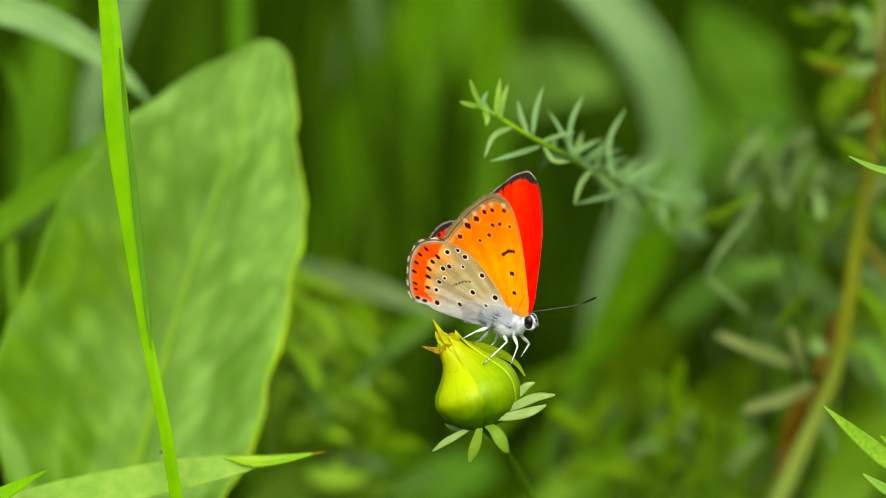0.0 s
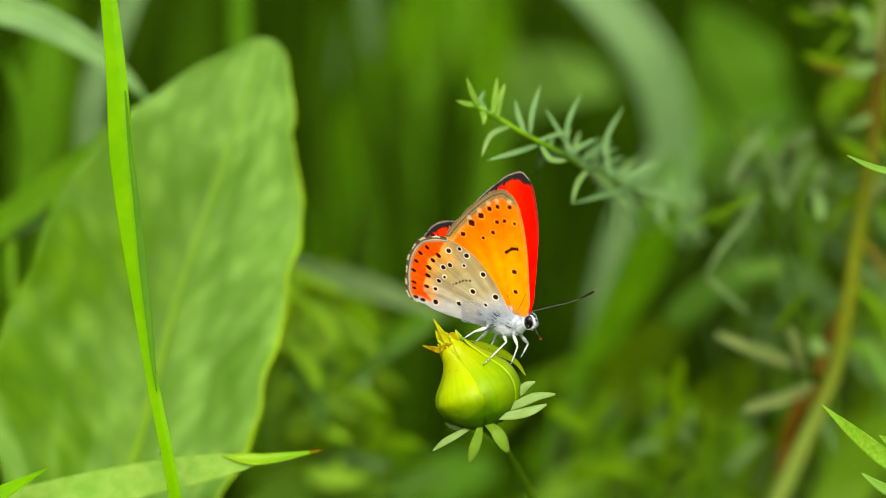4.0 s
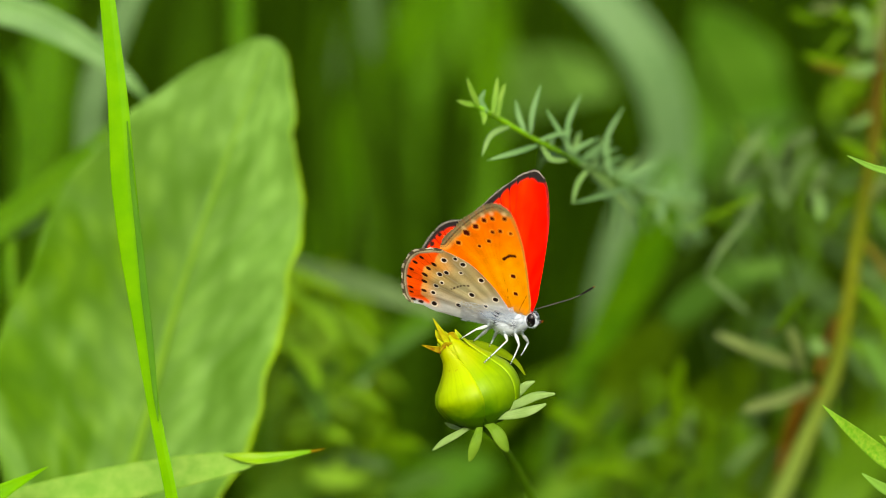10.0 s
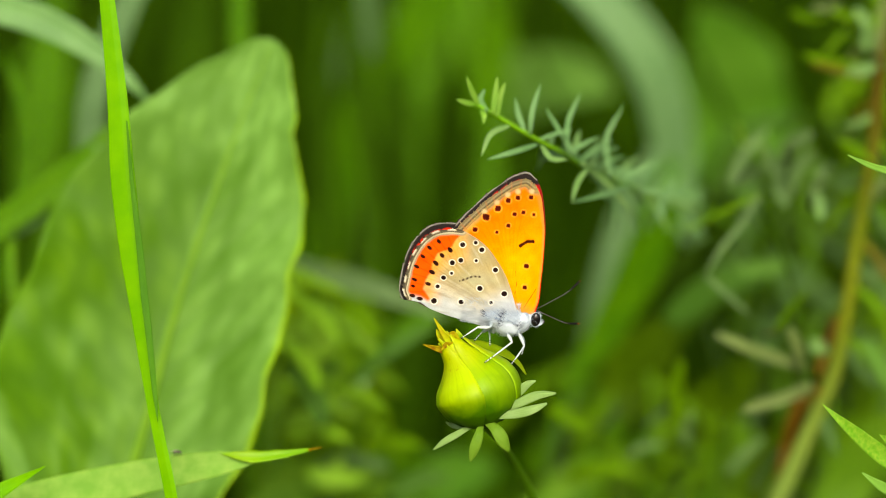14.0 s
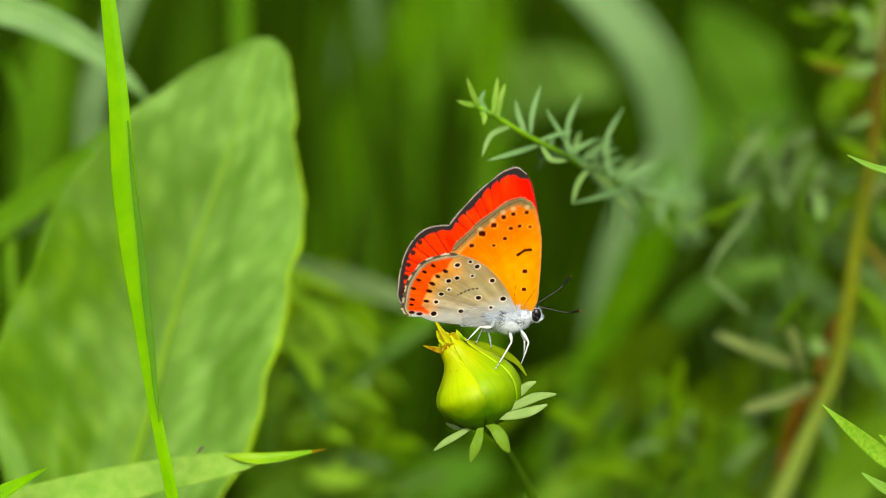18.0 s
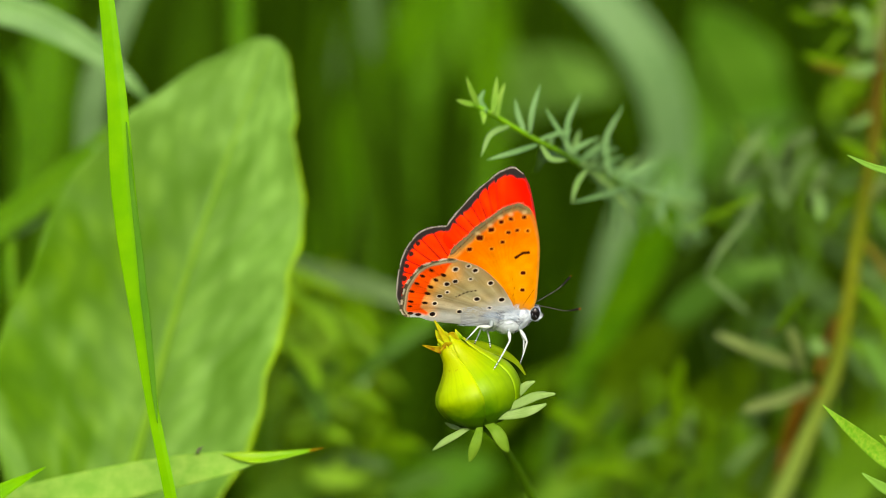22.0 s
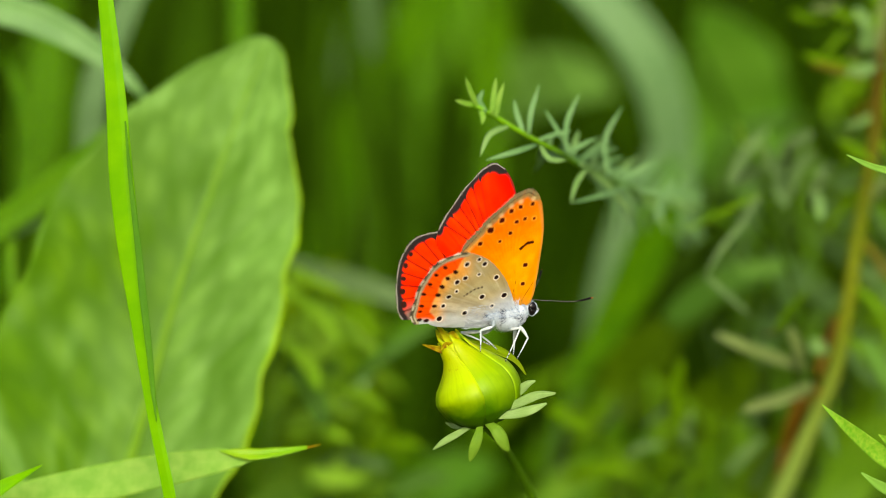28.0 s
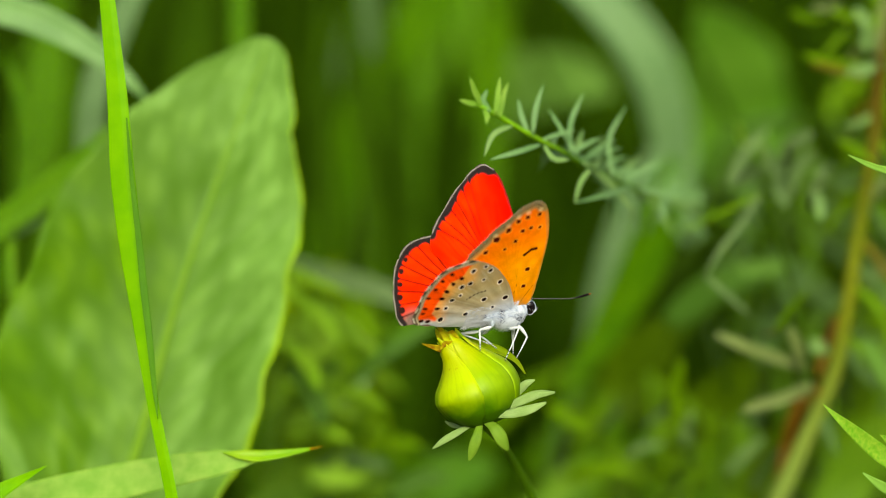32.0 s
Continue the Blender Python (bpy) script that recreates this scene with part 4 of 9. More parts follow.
def make_body():
    white, dark = rgb(186, 197, 202), rgb(44, 48, 60)
    def coloured(v, seed, amount):
        k = rough_field(v[:, [0, 2]] + v[:, [1, 1]], 2.2, seed)
        return blend(np.tile(np.array(white[:3]), (len(v), 1)), dark, step(k, 0.25, 0.6) * amount)
    v, f = ovals([(-3.0, 0.1, 0.7, 0.6), (-2.2, -0.05, 1.0, 0.95), (-0.8, -0.4, 1.25, 1.4), (0.6, -0.3, 1.25, 1.45), (1.7, 0.05, 1.0, 1.15), (2.4, 0.4, 0.55, 0.65)])
    link_mesh("thorax", settled(v), f, FUR, butterfly, "", None, coloured(v, 3, 0.6))
    hv, hf, ht = hairs(v, 2600, 0.5, -0.7, 8, white, 0.02)
    wv, wf, wt = hairs(v[(v[:, 2] > -0.3) & (v[:, 0] < 1.2)], 1700, 1.15, -0.9, 18, white, 0.02, 0.55)
    hf, hv, ht = hf + [tuple(len(hv) + i for i in q) for q in wf], np.vstack([hv, wv]), np.vstack([ht, wt])
    link_mesh("thorax_fur", settled(hv), hf, FUR, butterfly, "silvery white fur with dark flecks", None, ht)
    v, f = ovals([(-2.4, 0.3, 0.5, 0.7), (-4.2, 0.55, 0.42, 0.6), (-6.0, 0.8, 0.38, 0.5), (-7.6, 1.0, 0.3, 0.4), (-8.6, 1.15, 0.12, 0.18)])
    link_mesh("abdomen", settled(v), [tuple(reversed(x)) for x in f], FUR, butterfly, "", None, coloured(v, 6, 0.3))
    hv, hf, ht = hairs(v, 240, 0.3, -0.9, 9, white)
    link_mesh("abdomen_fur", settled(hv), hf, FUR, butterfly, "", None, ht)
    v, f = ovals([(2.1, 0.45, 0.45, 0.6), (2.5, 0.55, 0.62, 0.78), (2.95, 0.55, 0.62, 0.8), (3.3, 0.45, 0.42, 0.55), (3.5, 0.35, 0.15, 0.2)], 14, 18)
    head = link_mesh("head", settled(v), f, FUR, butterfly, "", None, coloured(v, 2, 0.5))
    hv, hf, ht = hairs(v, 150, 0.4, 0.2, 10, white, 0.03)
    link_mesh("head_fur", settled(hv), hf, FUR, head, "", None, ht)
    for side in (-1, 1):
        u, w = np.meshgrid(np.linspace(0, 2 * np.pi, 20, endpoint=False), np.linspace(0.02, np.pi - 0.02, 14))
        e = np.stack([2.84 + 0.6 * np.sin(w) * np.cos(u), side * 0.44 + 0.42 * np.cos(w), 0.6 + 0.86 * np.sin(w) * np.sin(u)], -1).reshape(-1, 3)
        ef = [(i * 20 + j, (i + 1) * 20 + j, (i + 1) * 20 + (j + 1) % 20, i * 20 + (j + 1) % 20) for i in range(13) for j in range(20)]
        ef += [tuple(range(20)), tuple(13 * 20 + j for j in reversed(range(20)))]
        link_mesh("eye", settled(e), ef, EYE, head, "glossy black eye ringed with white")
        w = np.linspace(0, 2 * np.pi, 30)
        ring = np.stack([2.86 + 0.62 * np.cos(w), np.full(30, side * 0.56), 0.58 + 0.88 * np.sin(w)], -1)
        rv, rf, _ = tube(ring, [0.022, 0.022], 30, 6)
        link_mesh("eye_ring", settled(rv), rf, FUR, head, "", None, np.tile(np.array(white[:3]), (len(rv), 1)))
        pv, pf, _ = tube([(3.05, side * 0.3, -0.05), (3.5, side * 0.34, 0.05), (3.95, side * 0.3, 0.45)], [0.17, 0.15, 0.04], 10, 8)
        link_mesh("palp", settled(pv), pf, FUR, head, "", None, blend(np.tile(np.array(white[:3]), (len(pv), 1)), rgb(60, 56, 54), step(pv[:, 0], 3.5, 3.9)))
    return head


head = make_body()
wing_dust(hindwing_right, -1, 0.42, 40)
wing_dust(hindwing_left, 1, 0.42, 41)
ANTENNAE = [  # root and tip of each antenna, in millimetres
    ((2.63, -0.35, 0.95), (7.35, -7.36, 1.83)),
    ((2.63, 0.35, 0.95), (7.31, 7.29, 2.42)),
]
antennae = []
for root, tip in ANTENNAE:
    a, b = np.array(root), np.array(tip)
    bend = np.array([0, 0, -0.4])
    line = spline([a, a + (b - a) * 0.35 + bend * 0.6, a + (b - a) * 0.7 + bend, b], 90)
    rad = np.interp(np.linspace(0, 1, 90), [0, 0.05, 0.7, 0.8, 0.95, 1], [0.08, 0.05, 0.045, 0.11, 0.14, 0.06])
    v, f, _ = tube(line, rad, 90, 8)
    s = np.repeat(np.linspace(0, 1, 90), 8)
    ringed = step(np.sin(s * 2 * np.pi * 26), 0.2, 0.5) * step(s, 0.76, 0.72)
    tint = blend(np.tile(np.array(rgb(24, 20, 20)[:3]), (len(v), 1)), rgb(112, 112, 108), ringed)
    tint = blend(tint, rgb(190, 92, 16), step(s, 0.98, 0.995))
    antennae.append(link_mesh("antenna", v * MM, f, FUR, head, "black and white ringed antenna with an orange tip", None, tint))

LEGS = [  # hip, knee and foot of each leg, in millimetres
    ("right hind", (-2.89, -0.90, -0.98), (-4.10, -1.90, -1.17), (-5.07, -4.31, -1.67)),
    ("right middle", (-0.82, -0.90, -1.86), (-0.07, -1.90, -2.35), (-1.49, -6.02, -3.93)),
    ("right front", (0.51, -0.90, -1.71), (1.43, -1.90, -2.83), (0.14, -2.24, -5.41)),
    ("left hind", (-3.75, 0.90, -1.95), (-5.49, 1.90, -3.36), (-4.54, -1.84, -2.70)),
    ("left middle", (-2.57, 0.90, -2.09), (-3.55, 1.90, -3.39), (-3.00, -0.80, -3.65)),
    ("left front", (0.66, 0.90, -2.41), (0.95, 1.90, -3.70), (0.46, 0.56, -5.01)),
]
legs, shins = [], []
for side_of, hip, knee, foot in LEGS:
    h = np.array(hip)
    k, ft = np.array(knee) - h, np.array(foot) - np.array(knee)
    v, f, _ = tube(spline([h * 0, k * 0.5 + np.array([0.04, 0, 0]), k], 20), [0.07, 0.19, 0.23, 0.22, 0.19, 0.15, 0.11], 20, 8)
    leg = link_mesh("leg", v * MM, f, FUR, butterfly, "", None, np.tile(np.array(rgb(172, 180, 178)[:3]), (len(v), 1)))
    leg.location = h * MM
    rad = np.interp(np.linspace(0, 1, 60), [0, 0.5, 0.56, 1], [0.115, 0.1, 0.075, 0.06])
    v, f, _ = tube(spline([k * 0, ft * 0.4 + np.array([0.05, 0, 0.03]), ft], 60), rad, 60, 8)
    s = np.repeat(np.linspace(0, 1, 60), 8)
    tint = blend(np.tile(np.array(rgb(172, 180, 178)[:3]), (len(v), 1)), rgb(28, 24, 24), step(np.sin(s * 2 * np.pi * 10), 0.0, 0.4) * step(s, 0.68, 0.72))
    tint = blend(tint, rgb(26, 22, 22), step(s, 0.95, 0.98))
    top = np.array([np.clip(h[0], -2.4, 1.2), h[1] * 0.45, max(h[2] + 1.3, -0.9)])
    cv, cf, _ = tube([top, (top + h) / 2, h], [0.5, 0.38, 0.2], 10, 10)
    link_mesh("hip", cv * MM, cf, FUR, butterfly, "", None, np.tile(np.array(rgb(150, 162, 168)[:3]), (len(cv), 1)))
    shin = link_mesh("lower_leg", v * MM, f, FUR, leg, "", None, tint)
    shin.location = k * MM
    legs.append(leg)
    shins.append(shin)

# ---- the dock plant with its broad leaf ----
dock_plant = thing("dock_plant", down((-0.04355, 0.01772, 0.35079)), "broad light green dock leaf with quilted veins and a yellowish rim", "plant")
U = 0.0000675 * 348 / 300
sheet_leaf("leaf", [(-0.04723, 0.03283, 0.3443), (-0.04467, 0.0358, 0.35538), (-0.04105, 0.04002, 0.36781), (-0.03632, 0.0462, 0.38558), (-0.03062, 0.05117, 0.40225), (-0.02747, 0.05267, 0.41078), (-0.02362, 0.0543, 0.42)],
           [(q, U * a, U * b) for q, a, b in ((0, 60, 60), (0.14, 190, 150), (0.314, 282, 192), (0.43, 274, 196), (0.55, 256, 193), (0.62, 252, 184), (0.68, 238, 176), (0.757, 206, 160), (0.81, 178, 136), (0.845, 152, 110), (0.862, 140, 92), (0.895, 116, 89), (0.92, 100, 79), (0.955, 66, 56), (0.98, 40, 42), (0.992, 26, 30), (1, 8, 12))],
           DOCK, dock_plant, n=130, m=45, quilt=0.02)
stalk("midrib", [(-0.04723, 0.03283, 0.3443), (-0.04467, 0.0358, 0.35538), (-0.04105, 0.04002, 0.36781), (-0.03632, 0.0462, 0.38558), (-0.03062, 0.05117, 0.40225), (-0.02747, 0.05267, 0.41078), (-0.02393, 0.05415, 0.41915)], [0.0011, 0.0009, 0.0007, 0.0005, 0.0003, 0.0002, 0.0001], RIB_DIM, dock_plant, "", 40)
stalk("stalk", [(-0.04723, 0.03283, 0.3443), (-0.04772, 0.02931, 0.3359), down((-0.04355, 0.01772, 0.35079))], [0.0012, 0.0016, 0.0022], RIB, dock_plant)

# ---- grass blades near the bud ----
upright_blade = blade("grass_blade", [down((-0.02625, -0.0013, 0.36961)), (-0.02962, -0.00831, 0.35289), (-0.03202, -0.00904, 0.37178), (-0.03442, -0.00693, 0.38371), (-0.03575, -0.00531, 0.39289), (-0.03681, -0.00393, 0.40076), (-0.03775, -0.00254, 0.40863), (-0.03828, -0.00115, 0.41649), (-0.03974, 0.00216, 0.42953), (-0.04177, 0.00751, 0.44259), (-0.04629, 0.02148, 0.46425)],
                      [0.0020, 0.0016, 0.0015, 0.0014, 0.0021, 0.0029, 0.0031, 0.0026, 0.0019, 0.0013, 0.0003], GRASS, "upright bright green grass blade folded along its length", face=(-0.2, -1, 0.35), fold=-0.12, n=160, m=21, crease=0.3, rib=False)
blade("folded_edge", [(-0.03709, -0.00283, 0.41577), (-0.03651, -0.00385, 0.40885), (-0.03560, -0.00504, 0.40094), (-0.03507, -0.00597, 0.39568), (-0.03445, -0.00699, 0.39045), (-0.03384, -0.00813, 0.38456), (-0.03342, -0.00896, 0.38099)], [0.0002, 0.0005, 0.0008, 0.0009, 0.0008, 0.0006, 0.0001], FLANK, "darker turned-under edge", parent=upright_blade, face=(0.1, -1, 0.1), fold=0.1, n=60)
arching_blade = blade("grass_blade", [down((-0.07817, 0.00257, 0.34547)), (-0.07607, 0.00379, 0.35238), (-0.06343, 0.00568, 0.36309), (-0.0508, 0.00637, 0.36703), (-0.03958, 0.0068, 0.36945), (-0.03186, 0.00705, 0.3709), (-0.02695, 0.0072, 0.37173), (-0.02449, 0.00725, 0.372), (-0.02203, 0.00731, 0.37235)],
                      [0.003, 0.0034, 0.0042, 0.0046, 0.0046, 0.0040, 0.0030, 0.0018, 0.0003], ARCH, "pale green grass blade bending flat across the dock leaf", face=(0, -0.9, 0.45), fold=0.12, n=150, m=11, rib=False, wave=0.02)
blade("twisted_tip", [(-0.02736, 0.0073, 0.37286), (-0.02551, 0.00697, 0.37273), (-0.0234, 0.00684, 0.37254), (-0.0199, 0.00689, 0.37285), (-0.01625, 0.00699, 0.37344)], [0.0001, 0.0010, 0.0016, 0.0012, 0.0004], TIP_FRESH, "yellow-green twisted tip", parent=arching_blade, face=(0, -0.9, 0.5), fold=0.2, n=40, twist=0.3)
blade("dry_point", [(-0.01651, 0.0065, 0.3735), (-0.01581, 0.00652, 0.37364), (-0.01483, 0.00656, 0.37384)], [0.0003, 0.0002, 0.0001], TIP_BROWN, "withered brown point", parent=arching_blade, n=8, m=5)
low_blade = blade("grass_blade", [down((-0.06728, -0.00507, 0.3482)), (-0.06454, -0.0027, 0.36167), (-0.05771, -0.00157, 0.36806), (-0.05224, -0.00101, 0.37123), (-0.048, -0.00063, 0.37338)], [0.003, 0.003, 0.0032, 0.0022, 0.0001], GRASS, "short bright green grass blade tip", face=(0, -0.9, 0.4), n=40)

# ---- a small fly on the arching blade ----
fly = thing("small_fly", (0, 0, 0), "tiny grey-brown fly standing on the pale grass blade", "fly")


def make_fly():
    v, f, _ = tube([(-0.5, 0, 0.3), (-0.3, 0, 0.33), (0.0, 0, 0.36), (0.25, 0, 0.4), (0.42, 0, 0.38)], [0.05, 0.13, 0.15, 0.17, 0.06], 16, 10)
    link_mesh("body", v * MM, f, FLY, fly)
    v, f, _ = tube([(0.4, 0, 0.36), (0.48, 0, 0.36), (0.58, 0, 0.35)], [0.05, 0.12, 0.04], 8, 10)
    link_mesh("head", v * MM, f, FLY, fly)
    for side in (-1, 1):
        v, f, uv = ribbon([(0.2, side * 0.05, 0.52), (-0.3, side * 0.16, 0.52), (-0.75, side * 0.22, 0.46)], [0.1, 0.3, 0.34, 0.1], (0, 0, 1), 0.05, 0.01, 8, 4)
        link_mesh("wing", v * MM, f, FLY_WING, fly, "", uv)
        for x in (-0.2, 0.08, 0.3):
            v, f, _ = tube([(x, side * 0.1, 0.3), (x * 1.5, side * 0.36, 0.34), (x * 1.9, side * 0.46, 0.0)], [0.03, 0.025, 0.015], 7, 5)
            link_mesh("leg", v * MM, f, FLY, fly)


make_fly()

# ---- needle-leaved sprig behind the butterfly ----


def needle(parent, pts, width, mat, seed, n=10, blunt=False):
    v, f, uv = ribbon(pts, [width * q for q in ((0.55, 0.9, 1, 1, 1, 0.97, 0.85, 0.35) if blunt else (0.5, 1, 1, 0.8, 0.12))], (0.2, -1, 0.4), 0.35, 0.0003, n, 5, 0.0, 0.0, seed)
    return link_mesh("leaf", v, f, mat, parent, "", uv)


def sprig_plant(name, base, line, radii, mat, stem_mat, label, count, start, length, width, seed, spread=1.0, category="plant", given=(), mats=None):
    """A stem with narrow leaves; given: leaves with places of their own; count more grow from start on."""
    ob = thing(name, base, label, category, "sprigs of the meadow" if name == "needle_sprig" else "leafy stems of the meadow")
    stalk("stem", line, radii, stem_mat, ob, "", 150, 8)
    rr = np.random.RandomState(seed)
    c = spline(line, 600)
    for k, g in enumerate(given):
        needle(ob, g[:-1] if isinstance(g[-1], float) else g, g[-1] if isinstance(g[-1], float) else width, (mats or [mat])[k % len(mats or [mat])] if k > 4 else mat, k)
    for k in range(count):
        q = start[0] + (start[1] - start[0]) * (k + rr.rand() * 0.6) / count
        i = min(int(q * 599), 598)
        t = unit(c[i + 1] - c[i])
        side = unit(np.cross(t, rr.randn(3)))
        d = unit(t * (0.75 + 0.3 * rr.rand()) + side * spread)
        L = length * (0.6 + 0.6 * rr.rand())
        droop = np.array([0, 0, -0.25 * L * rr.rand()])
        needle(ob, [c[i], c[i] + d * L * 0.5, c[i] + d * L + droop], width * (0.8 + 0.4 * rr.rand()), (mats or [mat])[k % len(mats or [mat])], k, 8)
    return ob


S1 = [[(0.00452, 0.01687, 0.41503), (0.00366, 0.01616, 0.41681), (0.00295, 0.01551, 0.41886)], [(0.0041, 0.01691, 0.4153), (0.00296, 0.01594, 0.41556), (0.00168, 0.01502, 0.41609)], [(0.0048, 0.01679, 0.41461), (0.00514, 0.01565, 0.4139), (0.005, 0.01548, 0.41293)], [(0.00621, 0.01669, 0.41405), (0.0065, 0.01709, 0.41628), (0.00678, 0.0175, 0.41864)],
      [(0.00678, 0.01667, 0.41391), (0.00711, 0.019, 0.41563), (0.00784, 0.02037, 0.41762)], [(0.00551, 0.01677, 0.41447), (0.00468, 0.01801, 0.41574), (0.00526, 0.01922, 0.41689)], [(0.00836, 0.01744, 0.41254), (0.00591, 0.01526, 0.41168), (0.00477, 0.0138, 0.40918)], [(0.01198, 0.01902, 0.40997), (0.00855, 0.01586, 0.40932), (0.00549, 0.01472, 0.40863)],
      ]
S1 += [[(0.01098, 0.01923, 0.41116), (0.01126, 0.01973, 0.41397), (0.01237, 0.02134, 0.41737)], [(0.01041, 0.01928, 0.41144), (0.00958, 0.02065, 0.41343), (0.00918, 0.02201, 0.41542)], [(0.01244, 0.02, 0.40976), (0.01362, 0.01871, 0.40821), (0.01588, 0.01968, 0.40793)], [(0.01709, 0.02369, 0.40766), (0.01502, 0.02325, 0.41093), (0.01314, 0.02378, 0.41391)],
      [(0.01588, 0.02285, 0.40865), (0.01605, 0.02544, 0.41182), (0.01784, 0.02811, 0.41545)], [(0.02197, 0.03116, 0.40393), (0.02138, 0.03198, 0.4086), (0.02382, 0.0338, 0.41317)], [(0.01877, 0.0274, 0.40567), (0.01734, 0.02509, 0.40409), (0.01656, 0.02365, 0.40166)], [(0.02479, 0.03688, 0.40186), (0.02051, 0.02877, 0.40189), (0.01661, 0.02466, 0.40165)],
      [(0.02974, 0.04791, 0.39529), (0.03052, 0.04844, 0.39829), (0.03225, 0.04897, 0.4013), 0.0013], [(0.02344, 0.03504, 0.4029), (0.02584, 0.0353, 0.40438), (0.02824, 0.03553, 0.40571)], [(0.01798, 0.02651, 0.40638), (0.02016, 0.03347, 0.40555), (0.02113, 0.04008, 0.40845)], [(0.02646, 0.04076, 0.40081), (0.02967, 0.04065, 0.40021), (0.03031, 0.04207, 0.39672)]]
sprig = sprig_plant("needle_sprig", down((0.0658, 0.14932, 0.32545)), [(0.00381, 0.01694, 0.41544), (0.0068, 0.01764, 0.41365), (0.01041, 0.01925, 0.4113), (0.01415, 0.0229, 0.40894), (0.01923, 0.03532, 0.40453), (0.02705, 0.0586, 0.39833), (0.03972, 0.09561, 0.38938), (0.0528, 0.12821, 0.37847), (0.06234, 0.14563, 0.36209), (0.0658, 0.14932, 0.32545), down((0.0658, 0.14932, 0.32545))],
                    [0.0003, 0.0004, 0.00045, 0.0005, 0.0007, 0.001, 0.0014], NEEDLE, STEM_FRESH, "needle-leaved green sprig reaching over from a leafy stem", 44, (0.02, 0.16), 0.0075, 0.0007, 3, 1.0, given=S1, mats=[NEEDLE_DUSTY, NEEDLE_DUSTY, NEEDLE_GREY, NEEDLE_DUSTY])

# ---- leafy stems on the other side ----
STEM_LINE = [Q(x, y, d) for x, y, d in ((1572, -60, 78), (1562, 60, 77), (1553, 160, 76), (1547, 250, 75), (1531, 345, 74), (1512, 460, 73), (1497, 560, 72), (1474, 670, 72), (1443, 740, 72), (1416, 800, 72), (1378, 884, 73), (1330, 1000, 74))]
old_stem = sprig_plant("leafy_stem", down(STEM_LINE[-1]), STEM_LINE + [down(STEM_LINE[-1])], [0.0008, 0.0009, 0.001, 0.00105, 0.0011, 0.00115, 0.0011, 0.0012, 0.0013, 0.0014, 0.0015, 0.0016, 0.0022],
                       NEEDLE_GREY, STEM_OLD, "browning upright stem with narrow grey-green leaves", 22, (0.0, 0.16), 0.010, 0.0012, 11, 1.2, mats=[NEEDLE_FAR_GREY, NEEDLE_FAR, NEEDLE_DIM, NEEDLE_FAR, NEEDLE_FAR_GREY, NEEDLE_DIM, NEEDLE_DRY])
stalk("side_shoot", [Q(1418, 700, 78), Q(1404, 745, 80), Q(1390, 800, 82), Q(1378, 870, 78)], [0.0007, 0.0011, 0.0010, 0.0007], SHOOT_RED, old_stem, "reddish brown side shoot", 24)
stalk("side_shoot", [Q(1484, 545, 80), Q(1470, 600, 80), Q(1452, 650, 78), Q(1448, 700, 74)], [0.0005, 0.0008, 0.0009, 0.0006], SHOOT_RED, old_stem, "reddish brown side shoot", 24)


def placed_leaves(parent, rows):
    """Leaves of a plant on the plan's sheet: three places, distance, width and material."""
    for k, (x0, y0, x1, y1, x2, y2, d, w, mat) in enumerate(rows):
        needle(parent, [Q(x0, y0, d + 3), Q(x1, y1, d), Q(x2, y2, d - 3)], w * 0.0000675 * (300 + d) / 300, mat, 300 + k, 14, w > 19)


willow_sprig = sprig_plant("leafy_stem", down((0.06992, -0.00197, 0.35429)), [(0.05853, 0.00633, 0.41284), (0.05921, 0.00253, 0.39129), (0.06009, 0.00184, 0.38164), (0.06304, 0.00042, 0.36785), down((0.06992, -0.00197, 0.35429))], [0.0005, 0.0006, 0.0008, 0.001, 0.0012], GRASS_PALE, STEM, "green stem with narrow lance-shaped leaves", 6, (0.0, 0.1), 0.008, 0.0014, 5,
                           given=[[(0.06146, -0.00054, 0.36812), (0.05561, -0.00224, 0.37002), (0.05271, -0.003, 0.37149), (0.05023, -0.00368, 0.37336), 0.0016], [(0.05921, 0.00526, 0.40678), (0.05561, 0.0045, 0.40827), (0.05169, 0.00368, 0.40935), (0.04847, 0.00294, 0.41089), 0.0009]])

for pts, wide in (([(0.06263, -0.00151, 0.3684), (0.05765, -0.00191, 0.3719), (0.05271, -0.00234, 0.37524), (0.04898, -0.0038, 0.37847), (0.0468, -0.00446, 0.38044), (0.04519, -0.00421, 0.3819)], 0.0023), ([(0.06215, 0.00005, 0.3715), (0.05697, -0.00144, 0.37458), (0.05441, -0.00215, 0.37631), (0.05226, -0.00288, 0.37789)], 0.0024)):
    v, f, uv = ribbon(pts, [wide * 0.2, wide * 0.7, wide * 0.95, wide, wide * 0.95, wide * 0.8, wide * 0.5, wide * 0.04], (0.1, -1, 0.4), 0.3, 0.0004, 40, 9)
    link_mesh("leaf", v, f, LANCE, willow_sprig, "bright green lance-shaped leaf", uv)

# ---- blades and leaves further back ----
def far_blade(pts, w, mat, label, face=(0, -1, 0.2), fold=0.3, seed=0, taper=0.15):
    g = down(pts[0])
    return blade("grass_blade", [g] + list(pts), [w * 0.7, w] + [w] * (len(pts) - 2) + [w * taper], mat, label, face=face, fold=fold, n=90, seed=seed, wave=0.03)


